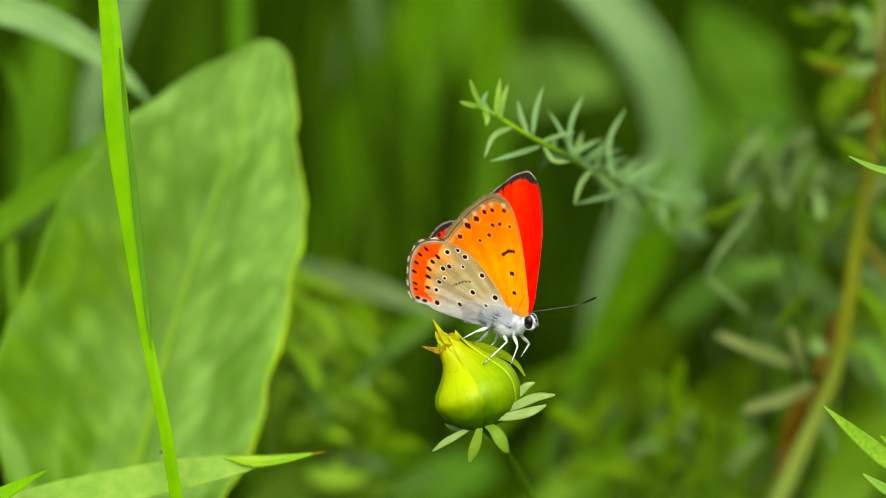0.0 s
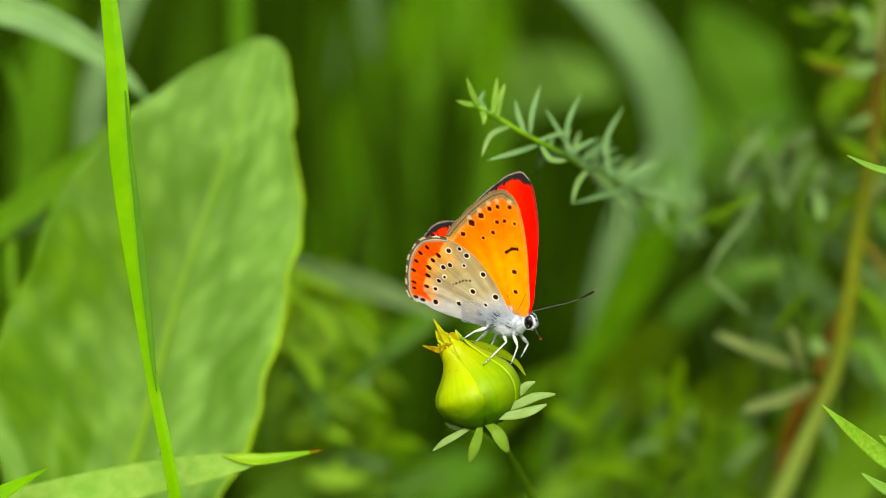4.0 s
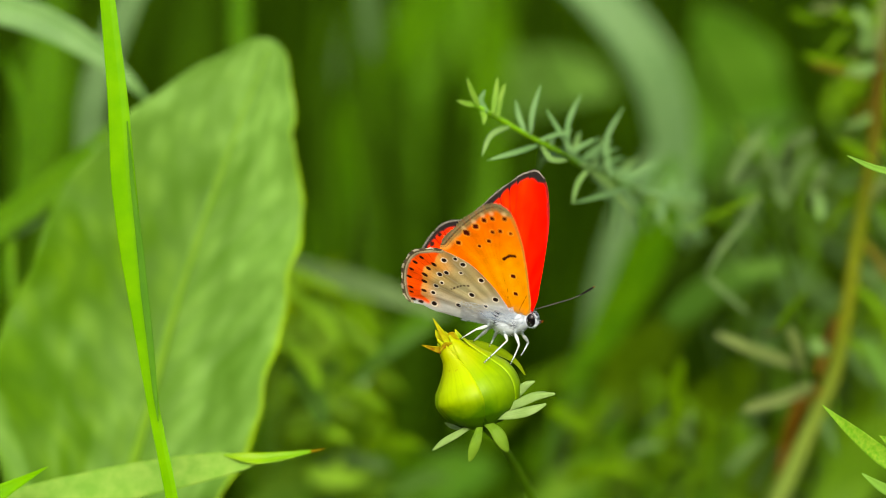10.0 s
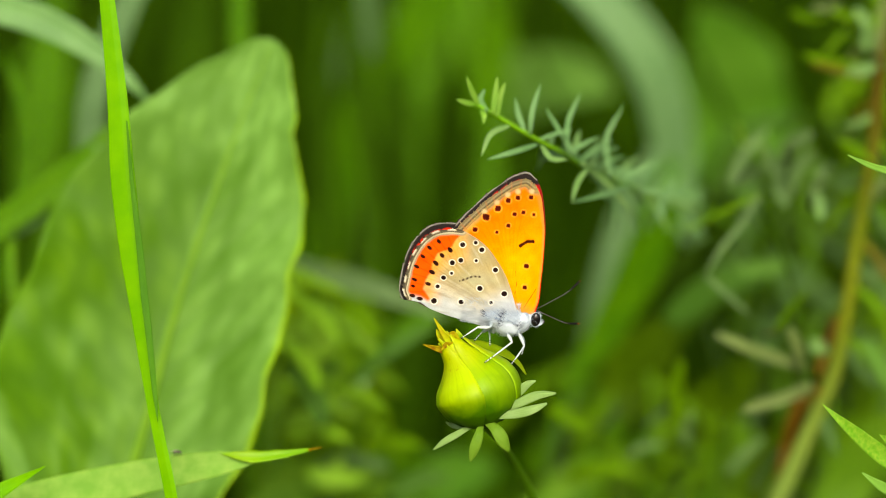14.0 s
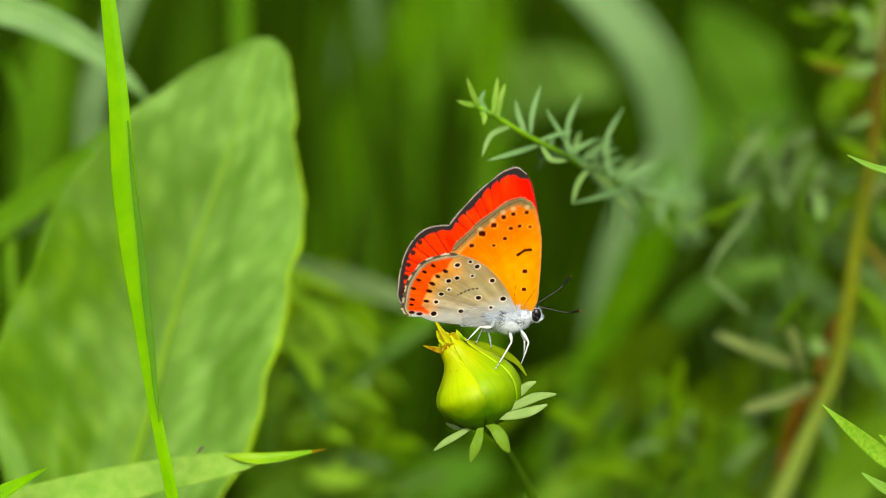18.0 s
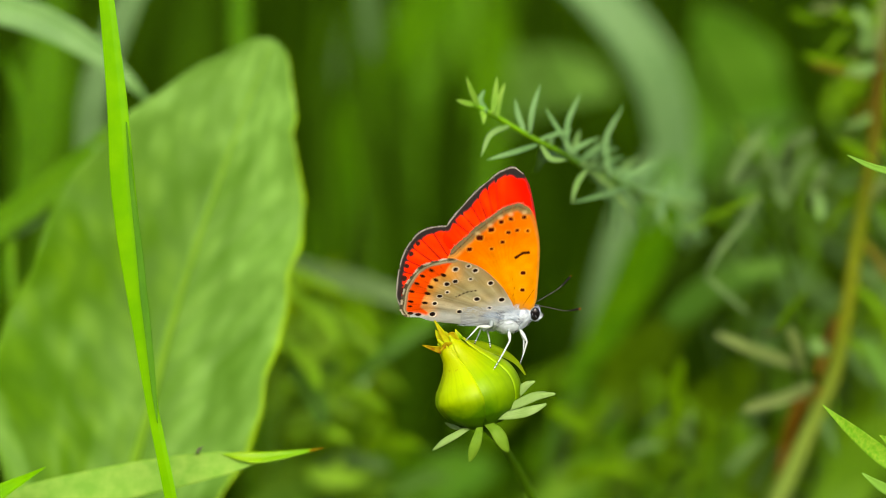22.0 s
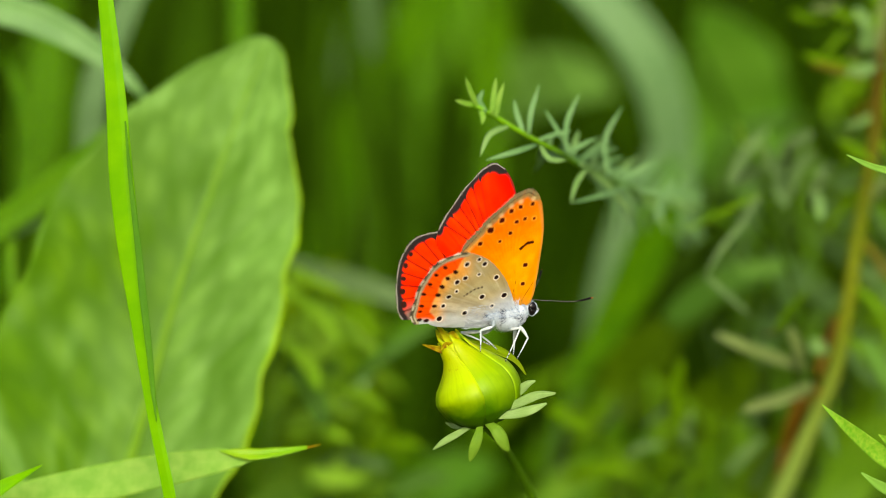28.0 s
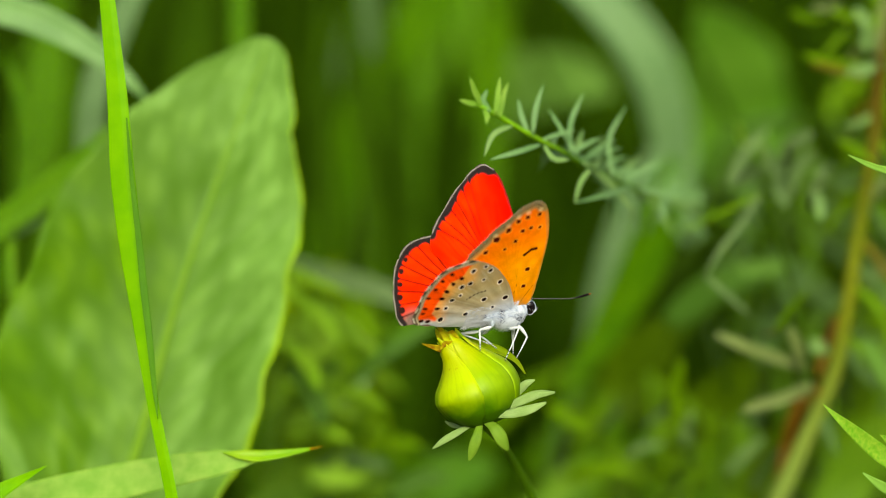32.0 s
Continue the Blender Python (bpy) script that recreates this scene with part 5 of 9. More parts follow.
def far_leaf(pts, w, mat, label, face=(0, -1, 0.3)):
    ob = thing("broad_leaf", down(pts[0]), label, "leaf", "blurred leaves among the grass")
    sheet_leaf("leaf", pts, [(0, w * 0.2, w * 0.2), (0.2, w * 0.8, w * 0.75), (0.45, w, w * 0.95), (0.7, w * 0.8, w * 0.85), (0.9, w * 0.4, w * 0.4), (1, 0.0005, 0.0005)], mat, ob, face, 30, 13)
    stalk("stalk", [down(pts[0]), pts[0]], [0.001, 0.0006], STEM, ob, "", 8, 6)
    return ob


blade("grass_blade", [down((-0.085, 0.06305, 0.40054)), (-0.085, 0.06305, 0.40054), (-0.07604, 0.06644, 0.41978), (-0.0651, 0.06512, 0.42379), (-0.05781, 0.06478, 0.42187), (-0.05133, 0.06419, 0.41853), (-0.04567, 0.0634, 0.41406), (-0.04145, 0.06265, 0.40975)], [0.003, 0.0045, 0.0048, 0.0048, 0.0046, 0.0038, 0.0022, 0.0002], GRASS_GREY, "pale greyish grass blade arching down to its tip", face=(0, -1, 0.2), n=90)
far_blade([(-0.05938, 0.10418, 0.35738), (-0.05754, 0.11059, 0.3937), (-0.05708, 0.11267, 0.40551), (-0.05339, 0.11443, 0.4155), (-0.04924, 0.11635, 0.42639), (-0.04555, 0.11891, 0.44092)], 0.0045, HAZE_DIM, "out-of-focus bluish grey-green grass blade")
far_blade([(-0.09021, 0.06375, 0.35842), (-0.07523, 0.06837, 0.38465), (-0.06524, 0.0696, 0.39161), (-0.05775, 0.07047, 0.39653), (-0.05026, 0.07152, 0.40251), (-0.0461, 0.07242, 0.40759)], 0.0044, GRASS_MID, "light green grass blade slanting behind the dock leaf")
far_leaf([Q(20, 420, 72), Q(90, 352, 72), Q(140, 306, 71), Q(176, 258, 70)], 0.002, GRASS_GREY, "pale greyish grass leaf beside the dock leaf")
far_blade([(-0.07593, 0.09443, 0.35969), (-0.06873, 0.09881, 0.3845), (-0.06675, 0.10131, 0.39867), (-0.06783, 0.10287, 0.40753), (-0.06981, 0.10396, 0.41373)], 0.0020, GRASS_DIM, "thin curved yellow-green grass blade")
far_blade([(-0.03404, 0.13686, 0.36994), (-0.03483, 0.14116, 0.3943), (-0.03543, 0.14408, 0.41087), (-0.03582, 0.14648, 0.42451), (-0.03652, 0.15061, 0.4479)], 0.0034, GRASS_DIM, "upright yellow-green grass stem behind the dock leaf")
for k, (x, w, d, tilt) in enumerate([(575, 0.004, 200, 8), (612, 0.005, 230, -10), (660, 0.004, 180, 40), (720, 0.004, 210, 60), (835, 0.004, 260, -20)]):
    far_blade([Q(x, 700, d), Q(x + tilt * 0.3, 450, d), Q(x - tilt * 0.4, 200, d), Q(x - tilt, -80, d)], w, GRASS_DEEP_SHADE, "dim upright grass blade far behind the flowers", seed=k)
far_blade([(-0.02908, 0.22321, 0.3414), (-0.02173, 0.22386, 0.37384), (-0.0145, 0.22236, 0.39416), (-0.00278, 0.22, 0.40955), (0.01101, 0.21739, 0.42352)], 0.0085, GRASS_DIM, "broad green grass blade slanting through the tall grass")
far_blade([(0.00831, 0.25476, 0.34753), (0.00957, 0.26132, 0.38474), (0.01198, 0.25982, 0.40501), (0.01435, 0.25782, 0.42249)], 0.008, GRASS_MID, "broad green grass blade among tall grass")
blade("grass_blade", [down((0.0168, 0.13965, 0.3282)), (0.0168, 0.13965, 0.3282), (0.02237, 0.14335, 0.34913), (0.02882, 0.14314, 0.35952), (0.03475, 0.14114, 0.37116), (0.0384, 0.13909, 0.38261), (0.04019, 0.13866, 0.39166)], [0.0006, 0.0008, 0.0014, 0.006, 0.008, 0.0075, 0.0015], GRASS_DIM, "broad dark green grass blade curving upwards", face=(0, -1, 0.2), n=90, wave=0.03)
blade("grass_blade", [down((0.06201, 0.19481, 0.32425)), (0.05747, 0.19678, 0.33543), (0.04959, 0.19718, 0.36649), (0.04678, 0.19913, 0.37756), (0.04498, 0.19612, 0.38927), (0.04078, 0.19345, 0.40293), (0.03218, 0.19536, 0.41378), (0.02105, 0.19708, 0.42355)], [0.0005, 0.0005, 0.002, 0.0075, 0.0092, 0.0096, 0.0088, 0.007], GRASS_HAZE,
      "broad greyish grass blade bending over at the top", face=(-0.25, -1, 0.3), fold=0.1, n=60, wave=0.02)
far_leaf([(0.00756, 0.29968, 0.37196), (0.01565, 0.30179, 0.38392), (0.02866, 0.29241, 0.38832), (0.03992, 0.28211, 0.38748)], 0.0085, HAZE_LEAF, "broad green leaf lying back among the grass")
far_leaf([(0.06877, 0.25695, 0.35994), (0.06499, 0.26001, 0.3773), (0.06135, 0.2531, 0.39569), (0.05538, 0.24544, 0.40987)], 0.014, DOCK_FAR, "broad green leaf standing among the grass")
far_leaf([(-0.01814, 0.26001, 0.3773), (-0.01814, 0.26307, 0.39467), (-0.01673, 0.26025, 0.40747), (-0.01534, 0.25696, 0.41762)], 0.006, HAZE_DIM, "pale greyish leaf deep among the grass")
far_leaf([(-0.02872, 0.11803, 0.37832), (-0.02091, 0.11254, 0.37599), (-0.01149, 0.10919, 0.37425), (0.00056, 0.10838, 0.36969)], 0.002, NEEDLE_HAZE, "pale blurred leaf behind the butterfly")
far_leaf([(-0.00254, 0.15899, 0.3227), (-0.00465, 0.16009, 0.32894), (-0.00989, 0.15889, 0.33361), (-0.01928, 0.15767, 0.33825)], 0.003, GRASS_DIM, "blurred green leaf low behind the bud")
far_leaf([(0.01478, 0.13957, 0.32771), (0.02793, 0.14022, 0.33139), (0.04091, 0.13846, 0.33292), (0.05477, 0.13607, 0.33089)], 0.0066, SLANT, "blurred green leaf lying low in the grass")
far_leaf([(-0.01057, 0.18741, 0.31112), (-0.00382, 0.18862, 0.31798), (0.00403, 0.18727, 0.32183), (0.01071, 0.18549, 0.32323)], 0.006, DOCK_FAR, "blurred green leaf lying low in the grass")
CROSS = [[(-0.01965, 0.08728, 0.37668), (-0.01263, 0.08621, 0.37064), (-0.00825, 0.0856, 0.36718), 0.002], [(-0.0214, 0.0856, 0.36718), (-0.0171, 0.08817, 0.37022), (-0.01181, 0.08878, 0.37369), 0.002], [(-0.02345, 0.09172, 0.37309), (-0.0199, 0.09095, 0.36872), (-0.01901, 0.09018, 0.36434), 0.0024], [(-0.02555, 0.0935, 0.35437), (-0.02195, 0.09381, 0.35614), (-0.01835, 0.09373, 0.3557), 0.0024], [(-0.01263, 0.08408, 0.35854), (-0.01614, 0.08438, 0.36027), (-0.01965, 0.08484, 0.36286), 0.0018]]
CROSS += [[(-0.00123, 0.08664, 0.37306), (-0.0082, 0.08392, 0.36916), (-0.01431, 0.08304, 0.36418), 0.0022], [(-0.0168, 0.07996, 0.36401), (-0.01247, 0.07981, 0.36315), (-0.00797, 0.07942, 0.36094), 0.0022], [(-0.02559, 0.09134, 0.37091), (-0.02203, 0.09076, 0.36767), (-0.02026, 0.08987, 0.36259), 0.0032], [(-0.01655, 0.09537, 0.365), (-0.02015, 0.09506, 0.36323), (-0.02555, 0.09498, 0.36279), 0.003], [(-0.02541, 0.09931, 0.35853), (-0.02131, 0.09915, 0.35764), (-0.01767, 0.09931, 0.35853), 0.003], [(-0.02168, 0.08748, 0.34903), (-0.01635, 0.08725, 0.34772), (-0.0119, 0.08737, 0.34842), 0.003], [(-0.00846, 0.09162, 0.34374), (-0.00396, 0.09209, 0.3464), (0.00144, 0.09222, 0.34711), 0.003]]
cross_leaves = sprig_plant("leafy_stem", down((-0.01676, 0.09614, 0.34059)), [(-0.01413, 0.09172, 0.37309), (-0.01289, 0.09249, 0.36015), (-0.01676, 0.09614, 0.34059), down((-0.01676, 0.09614, 0.34059))], [0.0004, 0.0006, 0.0008, 0.001], NEEDLE_MID, STEM, "blurred stem with pale crossing leaves", 4, (0.0, 0.2), 0.01, 0.002, 61,
                           given=CROSS, mats=[NEEDLE_FAR, NEEDLE_MID, HAZE_LOW])
far_leaf([(-0.02683, 0.11229, 0.34577), (-0.02116, 0.11245, 0.3467), (-0.01542, 0.111, 0.34998), (-0.0116, 0.10938, 0.35231)], 0.0024, NEEDLE_FAR, "blurred yellow-green leaf low behind the bud")
far_leaf([(0.06634, 0.12535, 0.36228), (0.07021, 0.12515, 0.36114), (0.07374, 0.12273, 0.35891), (0.07818, 0.11994, 0.35463)], 0.0034, NEEDLE_FAR_GREY, "blurred greyish leaf behind the browning stem")
far_blade([(-0.01096, 0.27441, 0.3438), (-0.01086, 0.27399, 0.3702), (-0.01205, 0.27304, 0.39364), (-0.00806, 0.26744, 0.41947)], 0.007, GRASS_DEEP_SHADE, "broad green grass blade among tall grass")
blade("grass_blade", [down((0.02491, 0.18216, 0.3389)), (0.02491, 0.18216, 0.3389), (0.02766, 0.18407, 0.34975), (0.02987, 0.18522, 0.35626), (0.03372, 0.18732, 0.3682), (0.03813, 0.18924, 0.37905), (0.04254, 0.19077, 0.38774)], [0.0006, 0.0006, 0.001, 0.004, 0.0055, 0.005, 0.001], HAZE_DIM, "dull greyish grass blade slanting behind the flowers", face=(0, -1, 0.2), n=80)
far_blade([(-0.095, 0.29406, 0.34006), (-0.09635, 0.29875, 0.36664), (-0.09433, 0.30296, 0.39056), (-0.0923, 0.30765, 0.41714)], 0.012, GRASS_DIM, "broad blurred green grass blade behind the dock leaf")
far_blade([(-0.05992, 0.2964, 0.35335), (-0.06059, 0.30109, 0.37993), (-0.05924, 0.30437, 0.39854), (-0.05587, 0.30765, 0.41714)], 0.010, GRASS_DEEP_SHADE, "broad blurred green grass blade behind the dock leaf")
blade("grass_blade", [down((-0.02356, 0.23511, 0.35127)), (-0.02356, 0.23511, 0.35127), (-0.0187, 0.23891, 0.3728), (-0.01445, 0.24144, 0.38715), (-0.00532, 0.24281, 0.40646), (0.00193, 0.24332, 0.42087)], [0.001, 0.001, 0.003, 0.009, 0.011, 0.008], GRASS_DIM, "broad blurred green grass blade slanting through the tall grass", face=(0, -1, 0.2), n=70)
far_leaf([(0.06888, 0.12999, 0.33096), (0.07085, 0.13102, 0.3368), (0.07382, 0.13205, 0.34265), (0.07877, 0.13291, 0.34752)], 0.0058, NEEDLE_FAR, "blurred yellow-green leaf low behind the browning stem")
far_leaf([(0.04397, 0.15899, 0.3227), (0.05032, 0.16028, 0.32998), (0.05431, 0.15962, 0.33776), (0.05722, 0.15876, 0.34444)], 0.004, HAZE_DIM, "blurred greyish leaf low among the sprigs")
far_leaf([(0.04186, 0.16432, 0.35289), (0.04662, 0.16551, 0.35965), (0.05326, 0.16473, 0.36678), (0.05932, 0.16368, 0.37231)], 0.006, GRASS_DEEP_SHADE, "blurred green leaf among the sprigs")
far_leaf([(-0.03037, 0.12317, 0.3499), (-0.02601, 0.12384, 0.35371), (-0.02108, 0.12248, 0.35749), (-0.01523, 0.12077, 0.35934)], 0.0035, NEEDLE_MID, "blurred yellow-green leaf low beside the dock leaf")
for k, (x, y0, d, w, lean) in enumerate(((868, 200, 300, 0.013, -30), (745, 160, 310, 0.012, 40))):
    blade("grass_blade", [down(Q(x, y0 + 300, d)), Q(x, y0 + 300, d), Q(x, y0 + 60, d), Q(x + lean * 0.4, y0 - 100, d), Q(x + lean, -100, d)], [0.001, 0.001, w * 0.35, w, w], GRASS_MID, "broad blurred green grass blade far behind the flowers", face=(0, -1, 0.2), n=60, seed=k)
for pts, wide in (([Q(470, 800, 150), Q(520, 690, 150), Q(580, 590, 150), Q(650, 520, 148)], 0.008), ([Q(560, 860, 150), Q(590, 760, 150), Q(600, 660, 150), Q(580, 560, 148)], 0.008), ([Q(430, 620, 140), Q(500, 580, 140), Q(560, 520, 138), Q(600, 460, 136)], 0.004)):
    far_leaf(pts, wide, OLIVE, "blurred olive-green leaf behind the dock leaf")
for pts, wide in (([Q(1080, 760, 150), Q(1110, 690, 150), Q(1150, 620, 148), Q(1210, 560, 146)], 0.006), ([Q(1230, 790, 140), Q(1260, 730, 140), Q(1300, 680, 138), Q(1340, 640, 136)], 0.005), ([Q(1340, 900, 130), Q(1370, 830, 130), Q(1410, 770, 128), Q(1440, 720, 126)], 0.005)):
    far_leaf(pts, wide, OLIVE_DIM, "blurred olive-green leaf among the sprigs")
for pts, wide in (([Q(440, 900, 110), Q(520, 860, 110), Q(600, 848, 108), Q(690, 862, 106)], 0.0035), ([Q(486, 760, 112), Q(540, 720, 112), Q(590, 700, 110), Q(640, 690, 108)], 0.0025), ([Q(1180, 900, 150), Q(1250, 850, 150), Q(1330, 830, 148), Q(1400, 850, 146)], 0.005), ([Q(1440, 930, 130), Q(1490, 870, 130), Q(1530, 800, 128), Q(1560, 740, 126)], 0.005), ([Q(1310, 930, 140), Q(1330, 870, 140), Q(1320, 800, 138), Q(1300, 740, 136)], 0.004)):
    far_leaf(pts, wide, SLANT, "blurred yellow-green leaf low in the grass")
far_leaf([(0.02028, 0.14932, 0.32545), (0.02545, 0.15022, 0.33055), (0.03255, 0.14891, 0.33462), (0.04164, 0.14724, 0.33665)], 0.0045, GRASS_MID, "blurred green leaf lying low in the grass")
edge_sprig = sprig_plant("needle_sprig", down((0.07249, 0.08648, 0.34335)), [(0.06376, 0.08622, 0.42828), (0.06564, 0.08644, 0.418), (0.06903, 0.09001, 0.40371), (0.07249, 0.08648, 0.34335), down((0.07249, 0.08648, 0.34335))], [0.0005, 0.0007, 0.001, 0.0012, 0.0016], NEEDLE_FAR, STEM, "pale yellowish sprig beside the browning stem", 26, (0.0, 0.14), 0.010, 0.0012, 77, 1.2,
                         given=[[(0.06824, 0.08908, 0.40995), (0.06184, 0.08751, 0.41255), (0.0555, 0.08575, 0.4141), 0.0014], [(0.06702, 0.08754, 0.41272), (0.06495, 0.08644, 0.418), (0.06504, 0.08533, 0.42323), 0.002], [(0.06876, 0.08986, 0.40285), (0.06476, 0.0881, 0.40439), (0.06097, 0.08664, 0.40761), 0.0012], [(0.06667, 0.08644, 0.418), (0.06119, 0.08488, 0.4207), (0.05692, 0.08518, 0.42238), 0.0015]], mats=[NEEDLE_PALE, NEEDLE_FAR])
LOOSE = [([(0.04567, 0.06242, 0.39693), (0.04271, 0.06065, 0.39269), (0.03935, 0.05896, 0.38886), (0.03773, 0.0584, 0.38567)], 0), ([(0.03773, 0.0584, 0.38567), (0.04068, 0.05896, 0.38309), (0.04458, 0.06036, 0.37949)], 0), ([(0.05235, 0.06201, 0.3716), (0.04527, 0.0585, 0.37472), (0.03919, 0.05697, 0.37754)], 0), ([(0.05268, 0.06184, 0.37062), (0.05129, 0.05846, 0.37448), (0.04971, 0.05713, 0.3785)], 0),
         ]
LOOSE += [([(0.05429, 0.06353, 0.36871), (0.04852, 0.05728, 0.36783), (0.04307, 0.05508, 0.36686)], 0), ([(0.04797, 0.06091, 0.37687), (0.05015, 0.05959, 0.3809), (0.05247, 0.05809, 0.38392)], 1), ([(0.05584, 0.07103, 0.39973), (0.05509, 0.07042, 0.39629), (0.05572, 0.07185, 0.39285)], 3), ([(0.05165, 0.07423, 0.39485), (0.05271, 0.07295, 0.39911), (0.05476, 0.07149, 0.40235)], 3), ([(0.05091, 0.07659, 0.39671), (0.04862, 0.07508, 0.39966), (0.04735, 0.07368, 0.40323)], 3), ([(0.04325, 0.08043, 0.39545), (0.04581, 0.08132, 0.4005), (0.0494, 0.08198, 0.4042)], 3), ([(0.05772, 0.08484, 0.36286), (0.0562, 0.08992, 0.3571), (0.05434, 0.09287, 0.35083)], 2), ([(0.04567, 0.06242, 0.39693), (0.04061, 0.06397, 0.39421), (0.03465, 0.06541, 0.39089)], 1)]
shrub = sprig_plant("leafy_stem", down((0.05569, 0.10291, 0.33867)), [(0.0458, 0.0634, 0.39678), (0.05057, 0.06317, 0.38394), (0.05488, 0.06772, 0.36945), (0.05902, 0.0935, 0.35437), (0.05569, 0.10291, 0.33867), down((0.05569, 0.10291, 0.33867))], [0.0003, 0.0005, 0.0006, 0.0008, 0.0012], NEEDLE_GREY, GRASS_DEEP_SHADE, "thin stem with pale willowy leaves and a few withered ones", 6, (0.05, 0.3), 0.008, 0.0024, 31)
for k, (pts, tone) in enumerate(LOOSE):
    needle(shrub, pts, 0.003 if tone == 2 else 0.0009 if k < 2 else 0.0008 if tone == 1 else 0.0017 if tone == 3 else 0.0018, (NEEDLE_HAZE if k < 2 else NEEDLE_PALE if k < 5 else NEEDLE_GREY, NEEDLE_FAR, NEEDLE_DRY, NEEDLE_HAZE)[tone], 90 + k, 14, 1 < k < 5)
# place, distance, lean, leaves and tone of each sprig
SPRIGS = [(1330, 220, 95, 60, 30, 2), (1420, 200, 100, 20, 30, 2), (1260, 330, 105, 80, 24, 2), (1010, 640, 120, 20, 26, 1), (1080, 700, 110, -30, 30, 1), (1150, 660, 115, 30, 26, 1), (1270, 740, 105, -20, 22, 1), (560, 540, 60, 20, 30, 3), (580, 610, 65, -20, 30, 1)]
SPRIGS += [(600, 660, 55, -20, 30, 3), (548, 470, 50, 10, 24, 3), (612, 500, 58, -12, 24, 1), (540, 740, 100, 10, 20, 1), (1520, 60, 90, 40, 30, 1), (1555, 250, 88, 30, 20, 0), (960, 760, 130, 10, 24, 1), (1350, 800, 110, 20, 24, 1), (1120, 820, 120, 10, 30, 1)]
for k, (x, y, d, dx, n, mat) in enumerate(SPRIGS):
    d += 70 if x < 760 else 25 if x > 1050 and y > 600 else 80 if mat == 1 else 55
    sprig_plant("needle_sprig", down(Q(x + dx, 900, d)), [Q(x, y, d), Q(x + dx * 0.4, y + 120, d + 2), Q(x + dx, 950, d + 6), down(Q(x + dx, 900, d))], [0.0005, 0.001, 0.0012, 0.0016], (NEEDLE_FAR_GREY, NEEDLE_FAR, NEEDLE_DIM, NEEDLE_MID)[mat], STEM,
                ("blurred grey-green sprig with narrow leaves", "blurred yellow-green sprig with narrow leaves")[mat % 2], n + 10 * (x > 1050 and y > 600), (0.0, 0.22), (0.000078 if x > 1050 and y > 600 else 0.000105) * (d + 20), (0.0000125 if x > 1050 and y > 600 else 0.0000175) * (d + 20), 200 + k, 1.5, mats=[NEEDLE_FAR, GRASS_DIM, NEEDLE_FAR, NEEDLE_DIM] if x > 940 and y > 600 else [(NEEDLE_FAR_GREY, NEEDLE_FAR, NEEDLE_DIM, NEEDLE_MID)[mat], NEEDLE_FAR_GREY if mat == 2 else NEEDLE_FAR])


# leaves that cross behind the bud and beside the dock leaf
placed_leaves(cross_leaves, [
    (790, 550, 715, 588, 646, 650, 135, 40, GRASS_DIM), (520, 640, 552, 690, 572, 752, 84, 40, HAZE_LOW),
    (512, 512, 552, 548, 604, 606, 84, 20, NEEDLE_MID), (596, 544, 636, 560, 668, 596, 82, 24, NEEDLE_FAR), (494, 600, 540, 640, 566, 690, 84, 26, NEEDLE_MID),
    (505, 470, 560, 500, 612, 520, 86, 18, NEEDLE_MID), (660, 640, 640, 680, 606, 716, 88, 18, NEEDLE_GREY), (510, 780, 560, 760, 616, 778, 90, 22, NEEDLE_MID),
    (640, 800, 690, 780, 748, 790, 96, 22, NEEDLE_FAR), (560, 830, 620, 812, 690, 830, 100, 26, NEEDLE_FAR_GREY)])
# leaves of the thin shrub, among them the tuft with painted-in haze beside the browning stem
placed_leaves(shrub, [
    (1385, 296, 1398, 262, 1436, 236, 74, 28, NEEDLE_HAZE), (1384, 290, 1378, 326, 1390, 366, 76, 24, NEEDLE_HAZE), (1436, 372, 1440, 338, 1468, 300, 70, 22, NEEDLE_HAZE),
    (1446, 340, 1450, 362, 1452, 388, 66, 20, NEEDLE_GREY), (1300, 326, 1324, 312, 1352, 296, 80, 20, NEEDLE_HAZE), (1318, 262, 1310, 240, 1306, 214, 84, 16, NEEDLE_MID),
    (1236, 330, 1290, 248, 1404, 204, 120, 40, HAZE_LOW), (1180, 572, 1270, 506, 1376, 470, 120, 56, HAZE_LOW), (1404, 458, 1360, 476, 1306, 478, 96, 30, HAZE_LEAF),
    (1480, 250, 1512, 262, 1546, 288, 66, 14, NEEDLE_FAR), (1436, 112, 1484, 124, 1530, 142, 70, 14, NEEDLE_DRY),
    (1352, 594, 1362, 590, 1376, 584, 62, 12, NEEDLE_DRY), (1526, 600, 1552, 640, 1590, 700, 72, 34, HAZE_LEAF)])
placed_leaves(edge_sprig, [
    (1568, -12, 1558, 44, 1552, 104, 72, 17, NEEDLE_PALE), (1552, 112, 1526, 126, 1500, 128, 70, 22, NEEDLE_GREY), (1436, 14, 1466, 14, 1494, 0, 76, 17, NEEDLE_PALE),
    (1514, 14, 1536, 50, 1530, 90, 74, 22, NEEDLE_GREY), (1400, 20, 1430, 34, 1470, 30, 84, 16, NEEDLE_FAR), (1420, 96, 1470, 110, 1520, 112, 76, 14, NEEDLE_FAR),
    (1548, 150, 1520, 170, 1486, 172, 80, 16, NEEDLE_FAR), (1556, 190, 1530, 214, 1496, 222, 74, 13, NEEDLE_GREY)])
